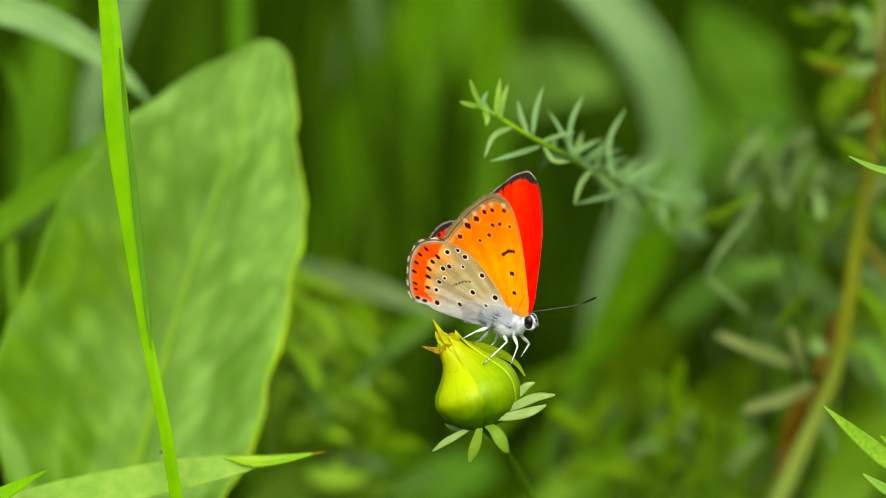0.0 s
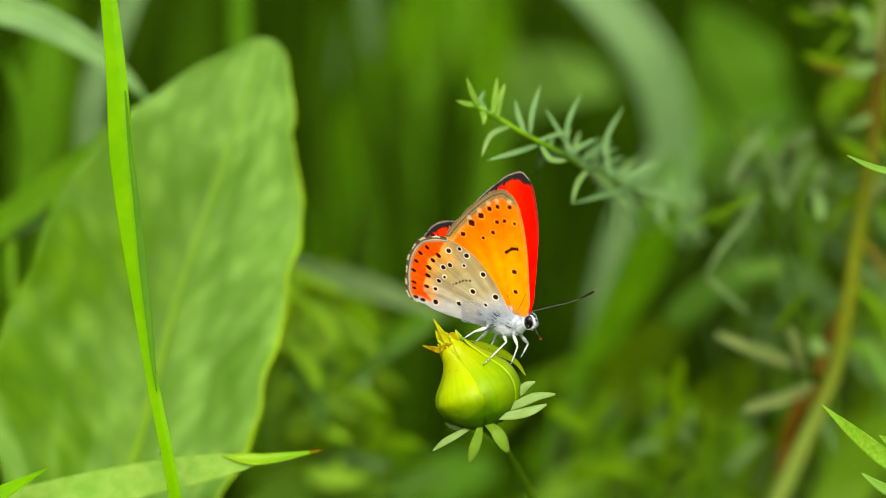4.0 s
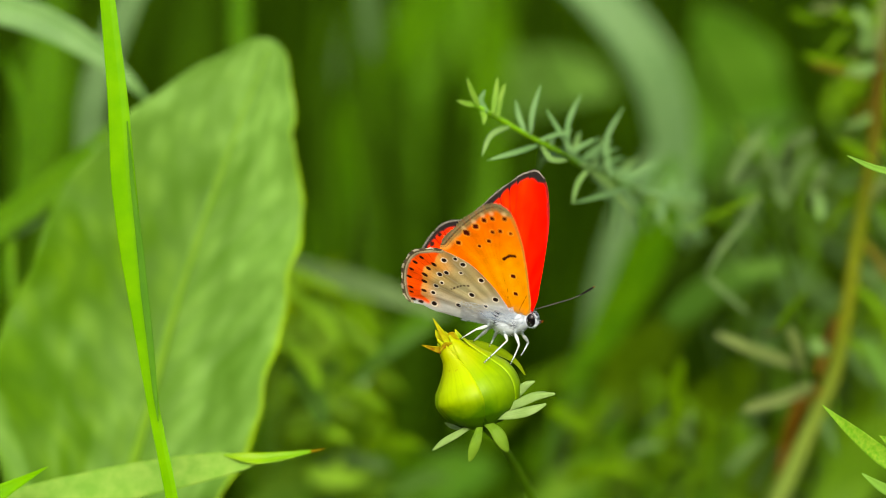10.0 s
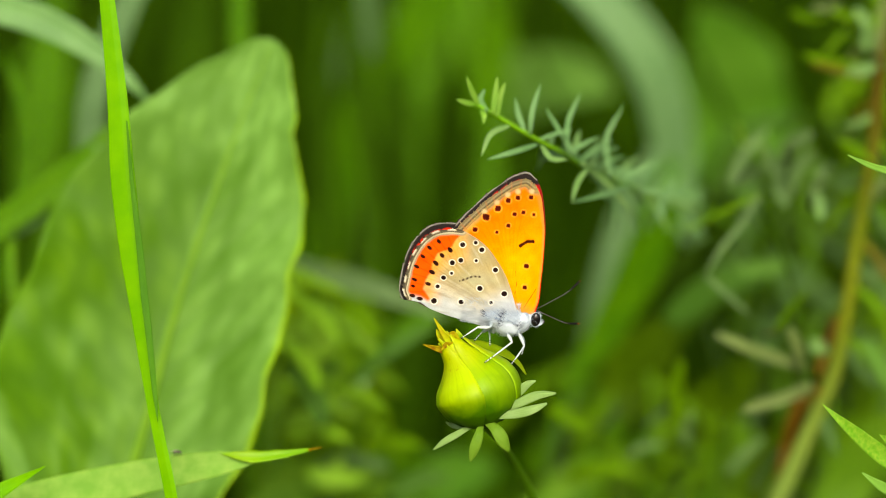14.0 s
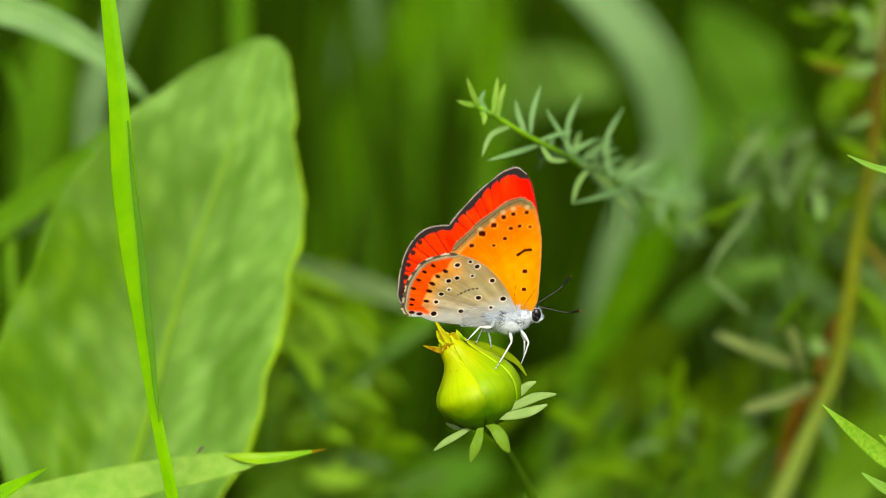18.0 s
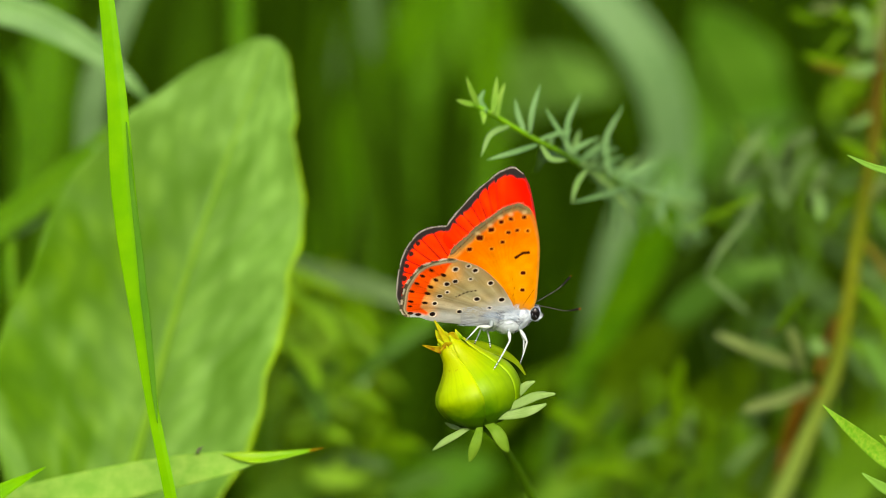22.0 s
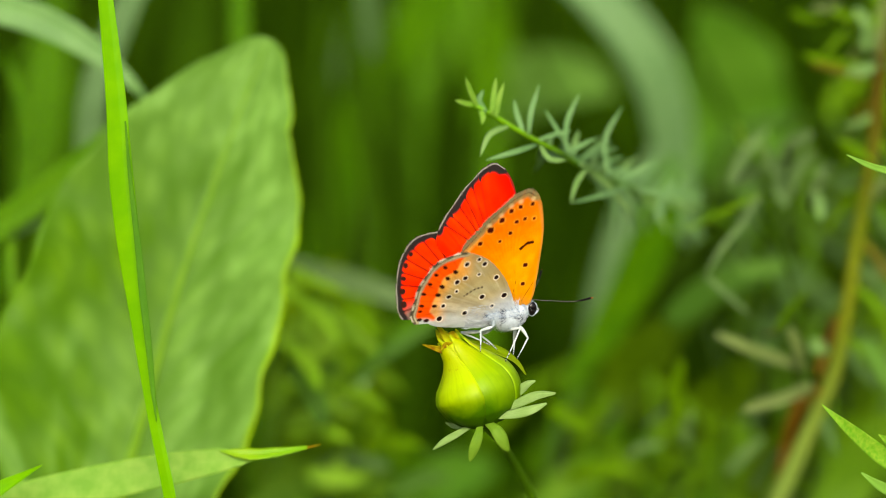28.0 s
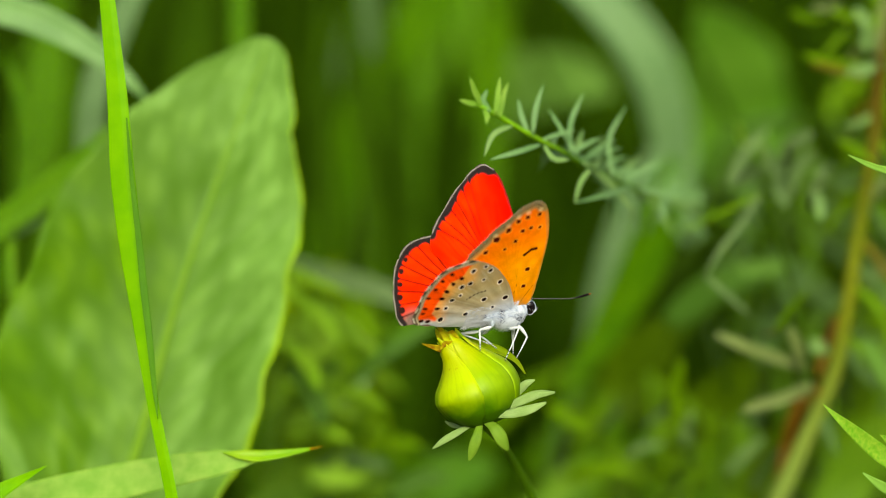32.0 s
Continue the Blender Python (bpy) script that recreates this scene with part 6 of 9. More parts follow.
low_herb = sprig_plant("leafy_stem", down(Q(1240, 900, 110)), [Q(1204, 640, 92), Q(1206, 740, 94), Q(1222, 850, 98), Q(1240, 960, 104), down(Q(1240, 900, 110))], [0.0004, 0.0007, 0.001, 0.0012], NEEDLE_FAR, STEM, "blurred low herb with narrow olive leaves", 10, (0.0, 0.18), 0.008, 0.0012, 71, mats=[NEEDLE_FAR, NEEDLE_DIM])
placed_leaves(low_herb, [
    (1205, 770, 1196, 700, 1206, 640, 86, 24, NEEDLE_FAR), (1216, 790, 1214, 760, 1224, 730, 84, 20, NEEDLE_GREY), (1286, 838, 1316, 806, 1350, 776, 84, 24, NEEDLE_GREY),
    (1140, 760, 1180, 716, 1190, 690, 90, 16, NEEDLE_FAR_GREY), (1060, 760, 1082, 738, 1096, 716, 94, 20, NEEDLE_FAR_GREY), (970, 716, 1000, 738, 1036, 764, 92, 26, NEEDLE_FAR),
    (1240, 820, 1260, 770, 1262, 720, 92, 18, NEEDLE_FAR), (1160, 860, 1180, 820, 1176, 780, 96, 18, NEEDLE_FAR), (1110, 810, 1140, 790, 1176, 786, 90, 16, NEEDLE_GREY),
    (1290, 700, 1284, 660, 1296, 620, 96, 18, NEEDLE_DIM), (1330, 870, 1352, 830, 1380, 790, 88, 20, NEEDLE_FAR_GREY), (1000, 850, 1050, 830, 1110, 836, 98, 26, NEEDLE_FAR)])


# ---- meadow ----
def make_meadow():
    """Grass beyond the flowers, too many blades to count."""
    rr = np.random.RandomState(21)
    vs, fs, uvs = [], [], []
    count = 0
    for k in range(5200):
        y = 0.2 + 3.4 * rr.rand() ** 1.6
        x = (rr.rand() - 0.5) * (0.5 + 1.0 * y)
        hgt = (0.28 + 0.26 * rr.rand()) * (1 + 0.1 * y)
        if abs(x) < 0.10 and y < 0.5:
            hgt *= 0.62
        lean = np.clip(rr.randn(2) * 0.12, -0.16, 0.16)
        base = np.array([x, y, -0.01])
        pts = [base, base + np.array([lean[0] * 0.3 * hgt, lean[1] * 0.3 * hgt, hgt * 0.55]), base + np.array([lean[0] * hgt * 1.6, lean[1] * hgt * 1.6, hgt * (0.9 + 0.1 * rr.rand())])]
        w = 0.003 + 0.005 * rr.rand()
        v, f, uv = ribbon(pts, [w * 0.6, w, w * 0.9, w * 0.5, w * 0.05], (rr.randn() * 0.8, -1, 0.2), 0.3, 0.0003, 7, 3)
        vs.append(v)
        fs += [tuple(count + i for i in q) for q in f]
        uvs.append(uv)
        count += len(v)
    for k in range(6500):
        r, a = 0.75 + 5.0 * rr.rand() ** 1.3, rr.rand() * 2 * np.pi
        x, y = r * math.cos(a), r * math.sin(a)
        hgt = min(0.1 + 0.1 * r, 0.36) * (0.6 + 0.5 * rr.rand())
        if y > 0.2 and abs(x) < 0.25 + 0.5 * y:
            continue
        lean = np.clip(rr.randn(2) * 0.16, -0.3, 0.3)
        base = np.array([x, y, -0.02])
        pts = [base, base + np.array([lean[0] * 0.3 * hgt, lean[1] * 0.3 * hgt, hgt * 0.55]), base + np.array([lean[0] * hgt * 1.6, lean[1] * hgt * 1.6, hgt * (0.9 + 0.1 * rr.rand())])]
        w = 0.005 + 0.006 * rr.rand()
        v, f, uv = ribbon(pts, [w * 0.6, w, w * 0.8, w * 0.05], (rr.randn(), rr.randn(), 0.2), 0.3, 0.0003, 5, 3)
        vs.append(v)
        fs += [tuple(count + i for i in q) for q in f]
        uvs.append(uv)
        count += len(v)
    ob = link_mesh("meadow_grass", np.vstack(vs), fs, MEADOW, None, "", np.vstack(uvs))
    tagged(ob, "dense green meadow grass standing round the flowers", "grass", kind="stuff")


make_meadow()


# ---- what moves ----
def sway(ob, rows):
    """A thing that the breeze shifts by small steps from its place."""
    rest = ob.location.copy()
    walk(ob, [(t, Matrix.Translation(rest + Vector(d))) for t, d in rows])


def motions():
    walk(fly, [(t, pose(*Q(x, y, d), 0, ry, rz)) for t, x, y, d, ry, rz in ((0, 289, 806, 11.6, 0, 0), (13.5, 289, 806, 11.6, 0, 0), (14.0, 314, 805, 11.6, 0, 0), (14.5, 321, 803, 11.6, -15, 0), (16.5, 344, 801, 11.6, -15, 0), (17.0, 352, 800, 11.6, -20, 0), (18.0, 358, 799, 11.6, -45, 0), (20.0, 356, 799, 11.6, -55, 0),
                                                                            (22.05, 356, 800, 11.6, -55, 0), (22.15, 356, 797, 13.5, -55, 0), (22.25, 356, 835, 14.5, -55, 0), (32, 356, 835, 14.5, -55, 0))])
    walk(butterfly, [
        (0, pose(0.0082, -0.00145, 0.39176, 5.7, -2.8, -30.5)), (0.5, pose(0.00813, -0.00144, 0.39183, 5.4, -2.4, -30.8)),
        (1, pose(0.0081, -0.00148, 0.39159, 5.6, -2.3, -29.9)), (1.5, pose(0.00809, -0.00146, 0.39171, 5.3, -2.8, -30.2)),
        (2, pose(0.00805, -0.0015, 0.39151, 6.1, -3.1, -30.3)), (2.5, pose(0.00795, -0.00148, 0.39158, 6.4, -3, -31.3)),
        (3, pose(0.00797, -0.00146, 0.39171, 7.5, -2.3, -27.9)), (3.5, pose(0.00806, -0.00146, 0.39174, 7.3, -2.3, -27.8)),
        (5.5, pose(0.00836, -0.00141, 0.39202, 5.7, -3.3, -29.2)), (6, pose(0.00839, -0.0014, 0.39205, 5.8, -4.2, -29.7)),
        (6.5, pose(0.00822, -0.00141, 0.39201, 6.5, -3.6, -29.7)), (7, pose(0.00825, -0.00142, 0.39194, 6.4, -2.3, -28.7)),
        (7.5, pose(0.00833, -0.00141, 0.39198, 6.9, -1.5, -28)), (8, pose(0.00844, -0.00145, 0.3918, 6.7, -0.2, -24.2)),
        (8.5, pose(0.0084, -0.00144, 0.39184, 6.1, -0.7, -23.4)), (9, pose(0.00845, -0.00142, 0.39197, 6.4, -1.3, -24.3)),
        (9.5, pose(0.00838, -0.00141, 0.39203, 6.8, -1.5, -24.3)), (10, pose(0.00833, -0.00141, 0.392, 6.5, -1.9, -24.7)),
        (10.5, pose(0.00839, -0.00141, 0.39203, 7.2, -0.7, -23)), (11, pose(0.00844, -0.00139, 0.39213, 7.4, -0.8, -23.2)),
        (11.5, pose(0.00856, -0.00139, 0.39211, 8.1, -0.2, -23.8)), (12, pose(0.00861, -0.00139, 0.39211, 7.7, -1, -21.7)),
        (12.5, pose(0.00864, -0.0014, 0.39204, 5.8, -1.5, -20.6)), (13, pose(0.0086, -0.00142, 0.39192, 4.5, -1.4, -15.9)),
        (13.5, pose(0.00859, -0.00142, 0.39196, 2.8, -0.5, -7.2)), (14, pose(0.00853, -0.00142, 0.39194, 2, -0.7, -1.7)),
        (14.5, pose(0.00855, -0.00141, 0.39198, 0.9, -1.4, 2)), (16.5, pose(0.00853, -0.00139, 0.39211, 2.8, -3.4, 4.5)),
        (17, pose(0.00852, -0.00138, 0.39219, 3, -3.9, 6.2)), (17.5, pose(0.00852, -0.00137, 0.39223, 4.1, -4.3, 4.7)),
        (18, pose(0.00857, -0.00136, 0.39226, 5.2, -5.2, 2.7)), (18.5, pose(0.00856, -0.00136, 0.39229, 5.7, -5.2, 2.1)),
        (19, pose(0.00852, -0.00135, 0.39232, 5.4, -5.2, 2.1)), (19.5, pose(0.00852, -0.00135, 0.39233, 5.3, -5.4, 1.4)),
        (20, pose(0.00851, -0.00135, 0.39233, 5.5, -5.1, 1.2)), (20.5, pose(0.00852, -0.00136, 0.39229, 4.7, -5.3, 2.7)),
        (21, pose(0.00842, -0.00135, 0.39233, 5.2, -6, 1.5)), (21.5, pose(0.00853, -0.00134, 0.39238, 5.4, -6.5, 1.1)),
        (22, pose(0.00843, -0.00134, 0.39238, 5.9, -6.2, 1.4)), (22.5, pose(0.00845, -0.00133, 0.39245, 5.5, -5.9, 2.3)),
        (23, pose(0.0084, -0.00134, 0.39237, 3.4, -5.7, 4.4)), (23.5, pose(0.00837, -0.00135, 0.39233, 1.1, -5.9, 5.4)),
        (24, pose(0.00836, -0.00135, 0.39234, 1.7, -5.3, 5.6)), (24.5, pose(0.00846, -0.00134, 0.39242, 0.4, -2.3, 13.1)),
        (25, pose(0.00834, -0.00132, 0.39251, -2, -2.7, 17.5)), (25.5, pose(0.00832, -0.00132, 0.39254, -0.1, -4.1, 18.5)),
        (27.5, pose(0.00823, -0.0013, 0.39264, 5, -7.6, 20.2)), (28, pose(0.00814, -0.00129, 0.39268, 5.6, -9.1, 22.2)),
        (28.5, pose(0.00815, -0.00128, 0.39276, 6.4, -10.3, 21.9)), (29, pose(0.00811, -0.00126, 0.39287, 6.8, -10.3, 22)),
        (29.5, pose(0.00784, -0.00124, 0.39298, 5.5, -10.3, 22.1)), (30, pose(0.00789, -0.00125, 0.39294, 5.7, -10.7, 22.6)),
        (30.5, pose(0.00784, -0.00125, 0.39292, 6.9, -11.6, 22.5)), (31, pose(0.00787, -0.00127, 0.3928, 7, -11.2, 23.7)),
        (31.5, pose(0.00796, -0.00126, 0.39283, 6.8, -10.6, 24.1)), (32, pose(0.00797, -0.00128, 0.39275, 7.8, -10.5, 23.8))])
    walk(forewing_right, [
        (0, pose(0, 0, 0, 14.2, 1.2)), (0.5, pose(0, 0, 0, 12.6, 1.3)), (1, pose(0, 0, 0, 14.8, 1.4)), (1.5, pose(0, 0, 0, 16.4, 1.2)),
        (2, pose(0, 0, 0, 20.0, 1.6)), (2.5, pose(0, 0, 0, 18.8, 1.6)), (3, pose(0, 0, 0, 9.8, 0.7)), (3.5, pose(0, 0, 0, 8.7, 1.0)),
        (5.5, pose(0, 0, 0, 18.5, 1.5)), (6, pose(0, 0, 0, 21.4, 2.1)), (6.5, pose(0, 0, 0, 23.3, 1.3)), (7, pose(0, 0, 0, 17.7, 0.2)),
        (7.5, pose(0, 0, 0, 17.9, -0.4)), (8, pose(0, 0, 0, 12.9, -0.9)), (8.5, pose(0, 0, 0, 11.0, 0.3)), (9, pose(0, 0, 0, 18.8, 0.8)),
        (9.5, pose(0, 0, 0, 22.2, 1.1)), (10, pose(0, 0, 0, 21.6, 0.9)), (10.5, pose(0, 0, 0, 21.0, -0.1)), (11, pose(0, 0, 0, 22.3, -0.6)),
        (11.5, pose(0, 0, 0, 24.1, -1.1)), (12, pose(0, 0, 0, 22.7, -0.9)), (12.5, pose(0, 0, 0, 15.6, -0.1)), (13, pose(0, 0, 0, 6.8, 0.2)),
        (13.5, pose(0, 0, 0, 4.6, -0.1)), (14, pose(0, 0, 0, 4.3, -0.5)), (14.5, pose(0, 0, 0, 5.4, -0.8)), (16.5, pose(0, 0, 0, 15.4, -1.5)),
        (17, pose(0, 0, 0, 16.6, -1.7)), (17.5, pose(0, 0, 0, 17.9, -1.4)), (18, pose(0, 0, 0, 20.6, -0.7)), (18.5, pose(0, 0, 0, 21.2, -0.5)),
        (19, pose(0, 0, 0, 21.8, -0.7)), (19.5, pose(0, 0, 0, 22.2, -0.8)), (20, pose(0, 0, 0, 23.3, -0.8)), (20.5, pose(0, 0, 0, 19.0, -0.8)),
        (21, pose(0, 0, 0, 21.6, -0.1)), (21.5, pose(0, 0, 0, 23.1, 0.3)), (22, pose(0, 0, 0, 24.2, -0.2)), (22.5, pose(0, 0, 0, 24.0, -0.6)),
        (23, pose(0, 0, 0, 18.7, -1.0)), (23.5, pose(0, 0, 0, 14.5, -0.9)), (24, pose(0, 0, 0, 16.4, -0.9)), (24.5, pose(0, 0, 0, 14.9, -2.6)),
        (25, pose(0, 0, 0, 9.2, -2.2)), (25.5, pose(0, 0, 0, 8.0, -0.5)), (27.5, pose(0, 0, 0, 18.5, -0.3)), (28, pose(0, 0, 0, 16.9, 0.2)),
        (28.5, pose(0, 0, 0, 20.0, 0.7)), (29, pose(0, 0, 0, 21.1, 0.7)), (29.5, pose(0, 0, 0, 19.5, 0.9)), (30, pose(0, 0, 0, 20.0, 1.1)),
        (30.5, pose(0, 0, 0, 21.9, 1.4)), (31, pose(0, 0, 0, 22.8, 0.9)), (31.5, pose(0, 0, 0, 21.7, 0.6)), (32, pose(0, 0, 0, 23.2, 0.8))])
    walk(hindwing_right, [
        (0, pose(0, 0, 0, 14.1, -0.9)), (0.5, pose(0, 0, 0, 13.5, -0.7)), (1, pose(0, 0, 0, 15.9, -0.5)), (1.5, pose(0, 0, 0, 17.6, -0.6)),
        (2, pose(0, 0, 0, 21.1, -1.1)), (2.5, pose(0, 0, 0, 20.9, -1.5)), (3, pose(0, 0, 0, 11.7, -0.2)), (3.5, pose(0, 0, 0, 10.1, -0.4)),
        (5.5, pose(0, 0, 0, 21.1, -1.6)), (6, pose(0, 0, 0, 24.0, -2.2)), (6.5, pose(0, 0, 0, 25.7, -1.2)), (7, pose(0, 0, 0, 20.6, 0.9)),
        (7.5, pose(0, 0, 0, 22.5, 1.7)), (8, pose(0, 0, 0, 16.8, 3.0)), (8.5, pose(0, 0, 0, 14.2, 0.7)), (9, pose(0, 0, 0, 23.4, -0.2)),
        (9.5, pose(0, 0, 0, 27.3, -0.8)), (10, pose(0, 0, 0, 25.3, -0.7)), (10.5, pose(0, 0, 0, 25.5, 1.2)), (11, pose(0, 0, 0, 28.0, 1.1)),
        (11.5, pose(0, 0, 0, 30.3, 1.3)), (12, pose(0, 0, 0, 28.9, 1.5)), (12.5, pose(0, 0, 0, 19.5, 1.1)), (13, pose(0, 0, 0, 8.8, 1.0)),
        (13.5, pose(0, 0, 0, 6.7, 1.5)), (14, pose(0, 0, 0, 5.8, 1.4)), (14.5, pose(0, 0, 0, 6.2, 0.2)), (16.5, pose(0, 0, 0, 18.0, 0.1)),
        (17, pose(0, 0, 0, 19.5, -0.4)), (17.5, pose(0, 0, 0, 21.7, -0.5)), (18, pose(0, 0, 0, 24.1, -1.3)), (18.5, pose(0, 0, 0, 24.5, -0.9)),
        (19, pose(0, 0, 0, 25.6, -0.0)), (19.5, pose(0, 0, 0, 26.1, 0.5)), (20, pose(0, 0, 0, 27.6, 0.9)), (20.5, pose(0, 0, 0, 22.8, 0.0)),
        (21, pose(0, 0, 0, 25.4, -0.9)), (21.5, pose(0, 0, 0, 26.9, -1.4)), (22, pose(0, 0, 0, 28.7, -0.7)), (22.5, pose(0, 0, 0, 28.3, -0.0)),
        (23, pose(0, 0, 0, 21.9, -0.1)), (23.5, pose(0, 0, 0, 16.4, -0.6)), (24, pose(0, 0, 0, 19.3, -0.2)), (24.5, pose(0, 0, 0, 19.9, 1.9)),
        (25, pose(0, 0, 0, 13.7, 1.0)), (25.5, pose(0, 0, 0, 9.4, -0.5)), (27.5, pose(0, 0, 0, 21.0, -0.1)), (28, pose(0, 0, 0, 19.5, -0.5)),
        (28.5, pose(0, 0, 0, 22.5, -1.0)), (29, pose(0, 0, 0, 23.2, -0.1)), (29.5, pose(0, 0, 0, 22.1, -0.2)), (30, pose(0, 0, 0, 23.1, -0.3)),
        (30.5, pose(0, 0, 0, 25.2, -0.9)), (31, pose(0, 0, 0, 25.4, -0.4)), (31.5, pose(0, 0, 0, 24.3, 0.9)), (32, pose(0, 0, 0, 26.3, 1.7))])
    walk(forewing_left, [
        (0, pose(0, 0, 0, -12.3, -0.1)), (0.5, pose(0, 0, 0, -11.4, -0.3)), (1, pose(0, 0, 0, -13.4, -0.5)), (1.5, pose(0, 0, 0, -15.3, -0.4)),
        (2, pose(0, 0, 0, -18.4, -0.4)), (2.5, pose(0, 0, 0, -17.6, -0.2)), (3, pose(0, 0, 0, -7.6, -0.2)), (3.5, pose(0, 0, 0, -6.3, -0.3)),
        (5.5, pose(0, 0, 0, -17.8, -0.0)), (6, pose(0, 0, 0, -20.5, -0.3)), (6.5, pose(0, 0, 0, -21.9, -0.3)), (7, pose(0, 0, 0, -16.5, -0.9)),
        (7.5, pose(0, 0, 0, -17.1, -0.9)), (8, pose(0, 0, 0, -11.8, -1.3)), (8.5, pose(0, 0, 0, -9.8, -0.6)), (9, pose(0, 0, 0, -18.1, -0.6)),
        (9.5, pose(0, 0, 0, -21.5, -0.5)), (10, pose(0, 0, 0, -20.6, -0.6)), (10.5, pose(0, 0, 0, -19.7, -1.2)), (11, pose(0, 0, 0, -21.4, -0.9)),
        (11.5, pose(0, 0, 0, -23.0, -0.7)), (12, pose(0, 0, 0, -21.7, -1.0)), (12.5, pose(0, 0, 0, -14.8, -0.8)), (13, pose(0, 0, -0.0003, -5.6, -0.7)),
        (13.5, pose(0, 0, -0.0003, -4.2, -0.6)), (14, pose(0, 0, -0.0003, -4.1, -0.4)), (14.5, pose(0, 0, -0.0003, -5.6, 0.5)), (16.5, pose(0, 0, 0, -15.1, 0.6)),
        (17, pose(0, 0, 0, -16.4, 1.0)), (17.5, pose(0, 0, 0, -17.5, 0.8)), (18, pose(0, 0, 0, -19.4, 0.9)), (18.5, pose(0, 0, 0, -19.8, 0.7)),
        (19, pose(0, 0, 0, -20.7, 0.3)), (19.5, pose(0, 0, 0, -21.3, -0.1)), (20, pose(0, 0, 0, -22.4, -0.3)), (20.5, pose(0, 0, 0, -18.3, 0.5)),
        (21, pose(0, 0, 0, -20.6, 0.8)), (21.5, pose(0, 0, 0, -22.0, 0.8)), (22, pose(0, 0, 0, -23.0, 0.7)), (22.5, pose(0, 0, 0, -22.9, 0.4)),
        (23, pose(0, 0, 0, -18.3, 0.5)), (23.5, pose(0, 0, 0, -14.8, 0.7)), (24, pose(0, 0, 0, -16.5, 0.3)), (24.5, pose(0, 0, 0, -16.6, 0.4)),
        (25, pose(0, 0, 0, -12.3, 1.7)), (25.5, pose(0, 0, 0, -8.9, 1.8)), (27.5, pose(0, 0, 0, -17.0, 0.6)), (28, pose(0, 0, 0, -15.5, 0.7)),
        (28.5, pose(0, 0, 0, -18.2, 0.7)), (29, pose(0, 0, 0, -18.9, 0.3)), (29.5, pose(0, 0, 0, -18.4, 0.4)), (30, pose(0, 0, 0, -19.0, 0.4)),
        (30.5, pose(0, 0, 0, -20.2, 0.5)), (31, pose(0, 0, 0, -20.9, 0.6)), (31.5, pose(0, 0, 0, -20.0, 0.2)), (32, pose(0, 0, 0, -21.1, -0.8))])
    walk(hindwing_left, [
        (0, pose(0, 0, 0, -12.3, 0.1)), (0.5, pose(0, 0, 0, -11.4, -0.1)), (1, pose(0, 0, 0, -13.4, -0.3)), (1.5, pose(0, 0, 0, -15.3, -0.2)),
        (2, pose(0, 0, 0, -18.4, -0.2)), (2.5, pose(0, 0, 0, -17.6, 0.0)), (3, pose(0, 0, 0, -7.6, 0.0)), (3.5, pose(0, 0, 0, -6.3, -0.1)),
        (5.5, pose(0, 0, 0, -17.8, 0.2)), (6, pose(0, 0, 0, -20.5, -0.1)), (6.5, pose(0, 0, 0, -21.9, -0.1)), (7, pose(0, 0, 0, -16.5, -0.7)),
        (7.5, pose(0, 0, 0, -17.1, -0.7)), (8, pose(0, 0, 0, -11.8, -1.1)), (8.5, pose(0, 0, 0, -9.8, -0.4)), (9, pose(0, 0, 0, -18.1, -0.4)),
        (9.5, pose(0, 0, 0, -21.5, -0.3)), (10, pose(0, 0, 0, -20.6, -0.4)), (10.5, pose(0, 0, 0, -19.7, -1.0)), (11, pose(0, 0, 0, -21.4, -0.7)),
        (11.5, pose(0, 0, 0, -23.0, -0.5)), (12, pose(0, 0, 0, -21.7, -0.8)), (12.5, pose(0, 0, 0, -14.8, -1.6)), (13, pose(0, 0, 0, -5.6, -2.2)),
        (13.5, pose(0, 0, 0, -4.2, -0.9)), (14, pose(0, 0, 0, -4.1, -0.4)), (14.5, pose(0, 0, 0, -5.6, 0.5)), (16.5, pose(0, 0, 0, -15.1, 0.6)),
        (17, pose(0, 0, 0, -16.4, 1.0)), (17.5, pose(0, 0, 0, -17.5, 0.8)), (18, pose(0, 0, 0, -19.4, 0.9)), (18.5, pose(0, 0, 0, -19.8, 0.7)),
        (19, pose(0, 0, 0, -20.7, 0.3)), (19.5, pose(0, 0, 0, -21.3, -0.1)), (20, pose(0, 0, 0, -22.4, -0.3)), (20.5, pose(0, 0, 0, -18.3, 0.5)),
        (21, pose(0, 0, 0, -20.6, 0.8)), (21.5, pose(0, 0, 0, -22.0, 0.8)), (22, pose(0, 0, 0, -23.0, 0.7)), (22.5, pose(0, 0, 0, -22.9, 0.4)),
        (23, pose(0, 0, 0, -18.3, 0.5)), (23.5, pose(0, 0, 0, -14.8, 0.7)), (24, pose(0, 0, 0, -16.5, 0.3)), (24.5, pose(0, 0, 0, -16.6, 0.4)),
        (25, pose(0, 0, 0, -12.3, 0.8)), (25.5, pose(0, 0, 0, -8.9, 0.9)), (27.5, pose(0, 0, 0, -17.0, -1.2)), (28, pose(0, 0, 0, -15.5, -1.1)),
        (28.5, pose(0, 0, 0, -18.2, -1.1)), (29, pose(0, 0, 0, -18.9, -1.5)), (29.5, pose(0, 0, 0, -18.4, -1.4)), (30, pose(0, 0, 0, -19.0, -1.4)),
        (30.5, pose(0, 0, 0, -20.2, -1.3)), (31, pose(0, 0, 0, -20.9, -1.2)), (31.5, pose(0, 0, 0, -20.0, -1.6)), (32, pose(0, 0, 0, -21.1, -2.6))])
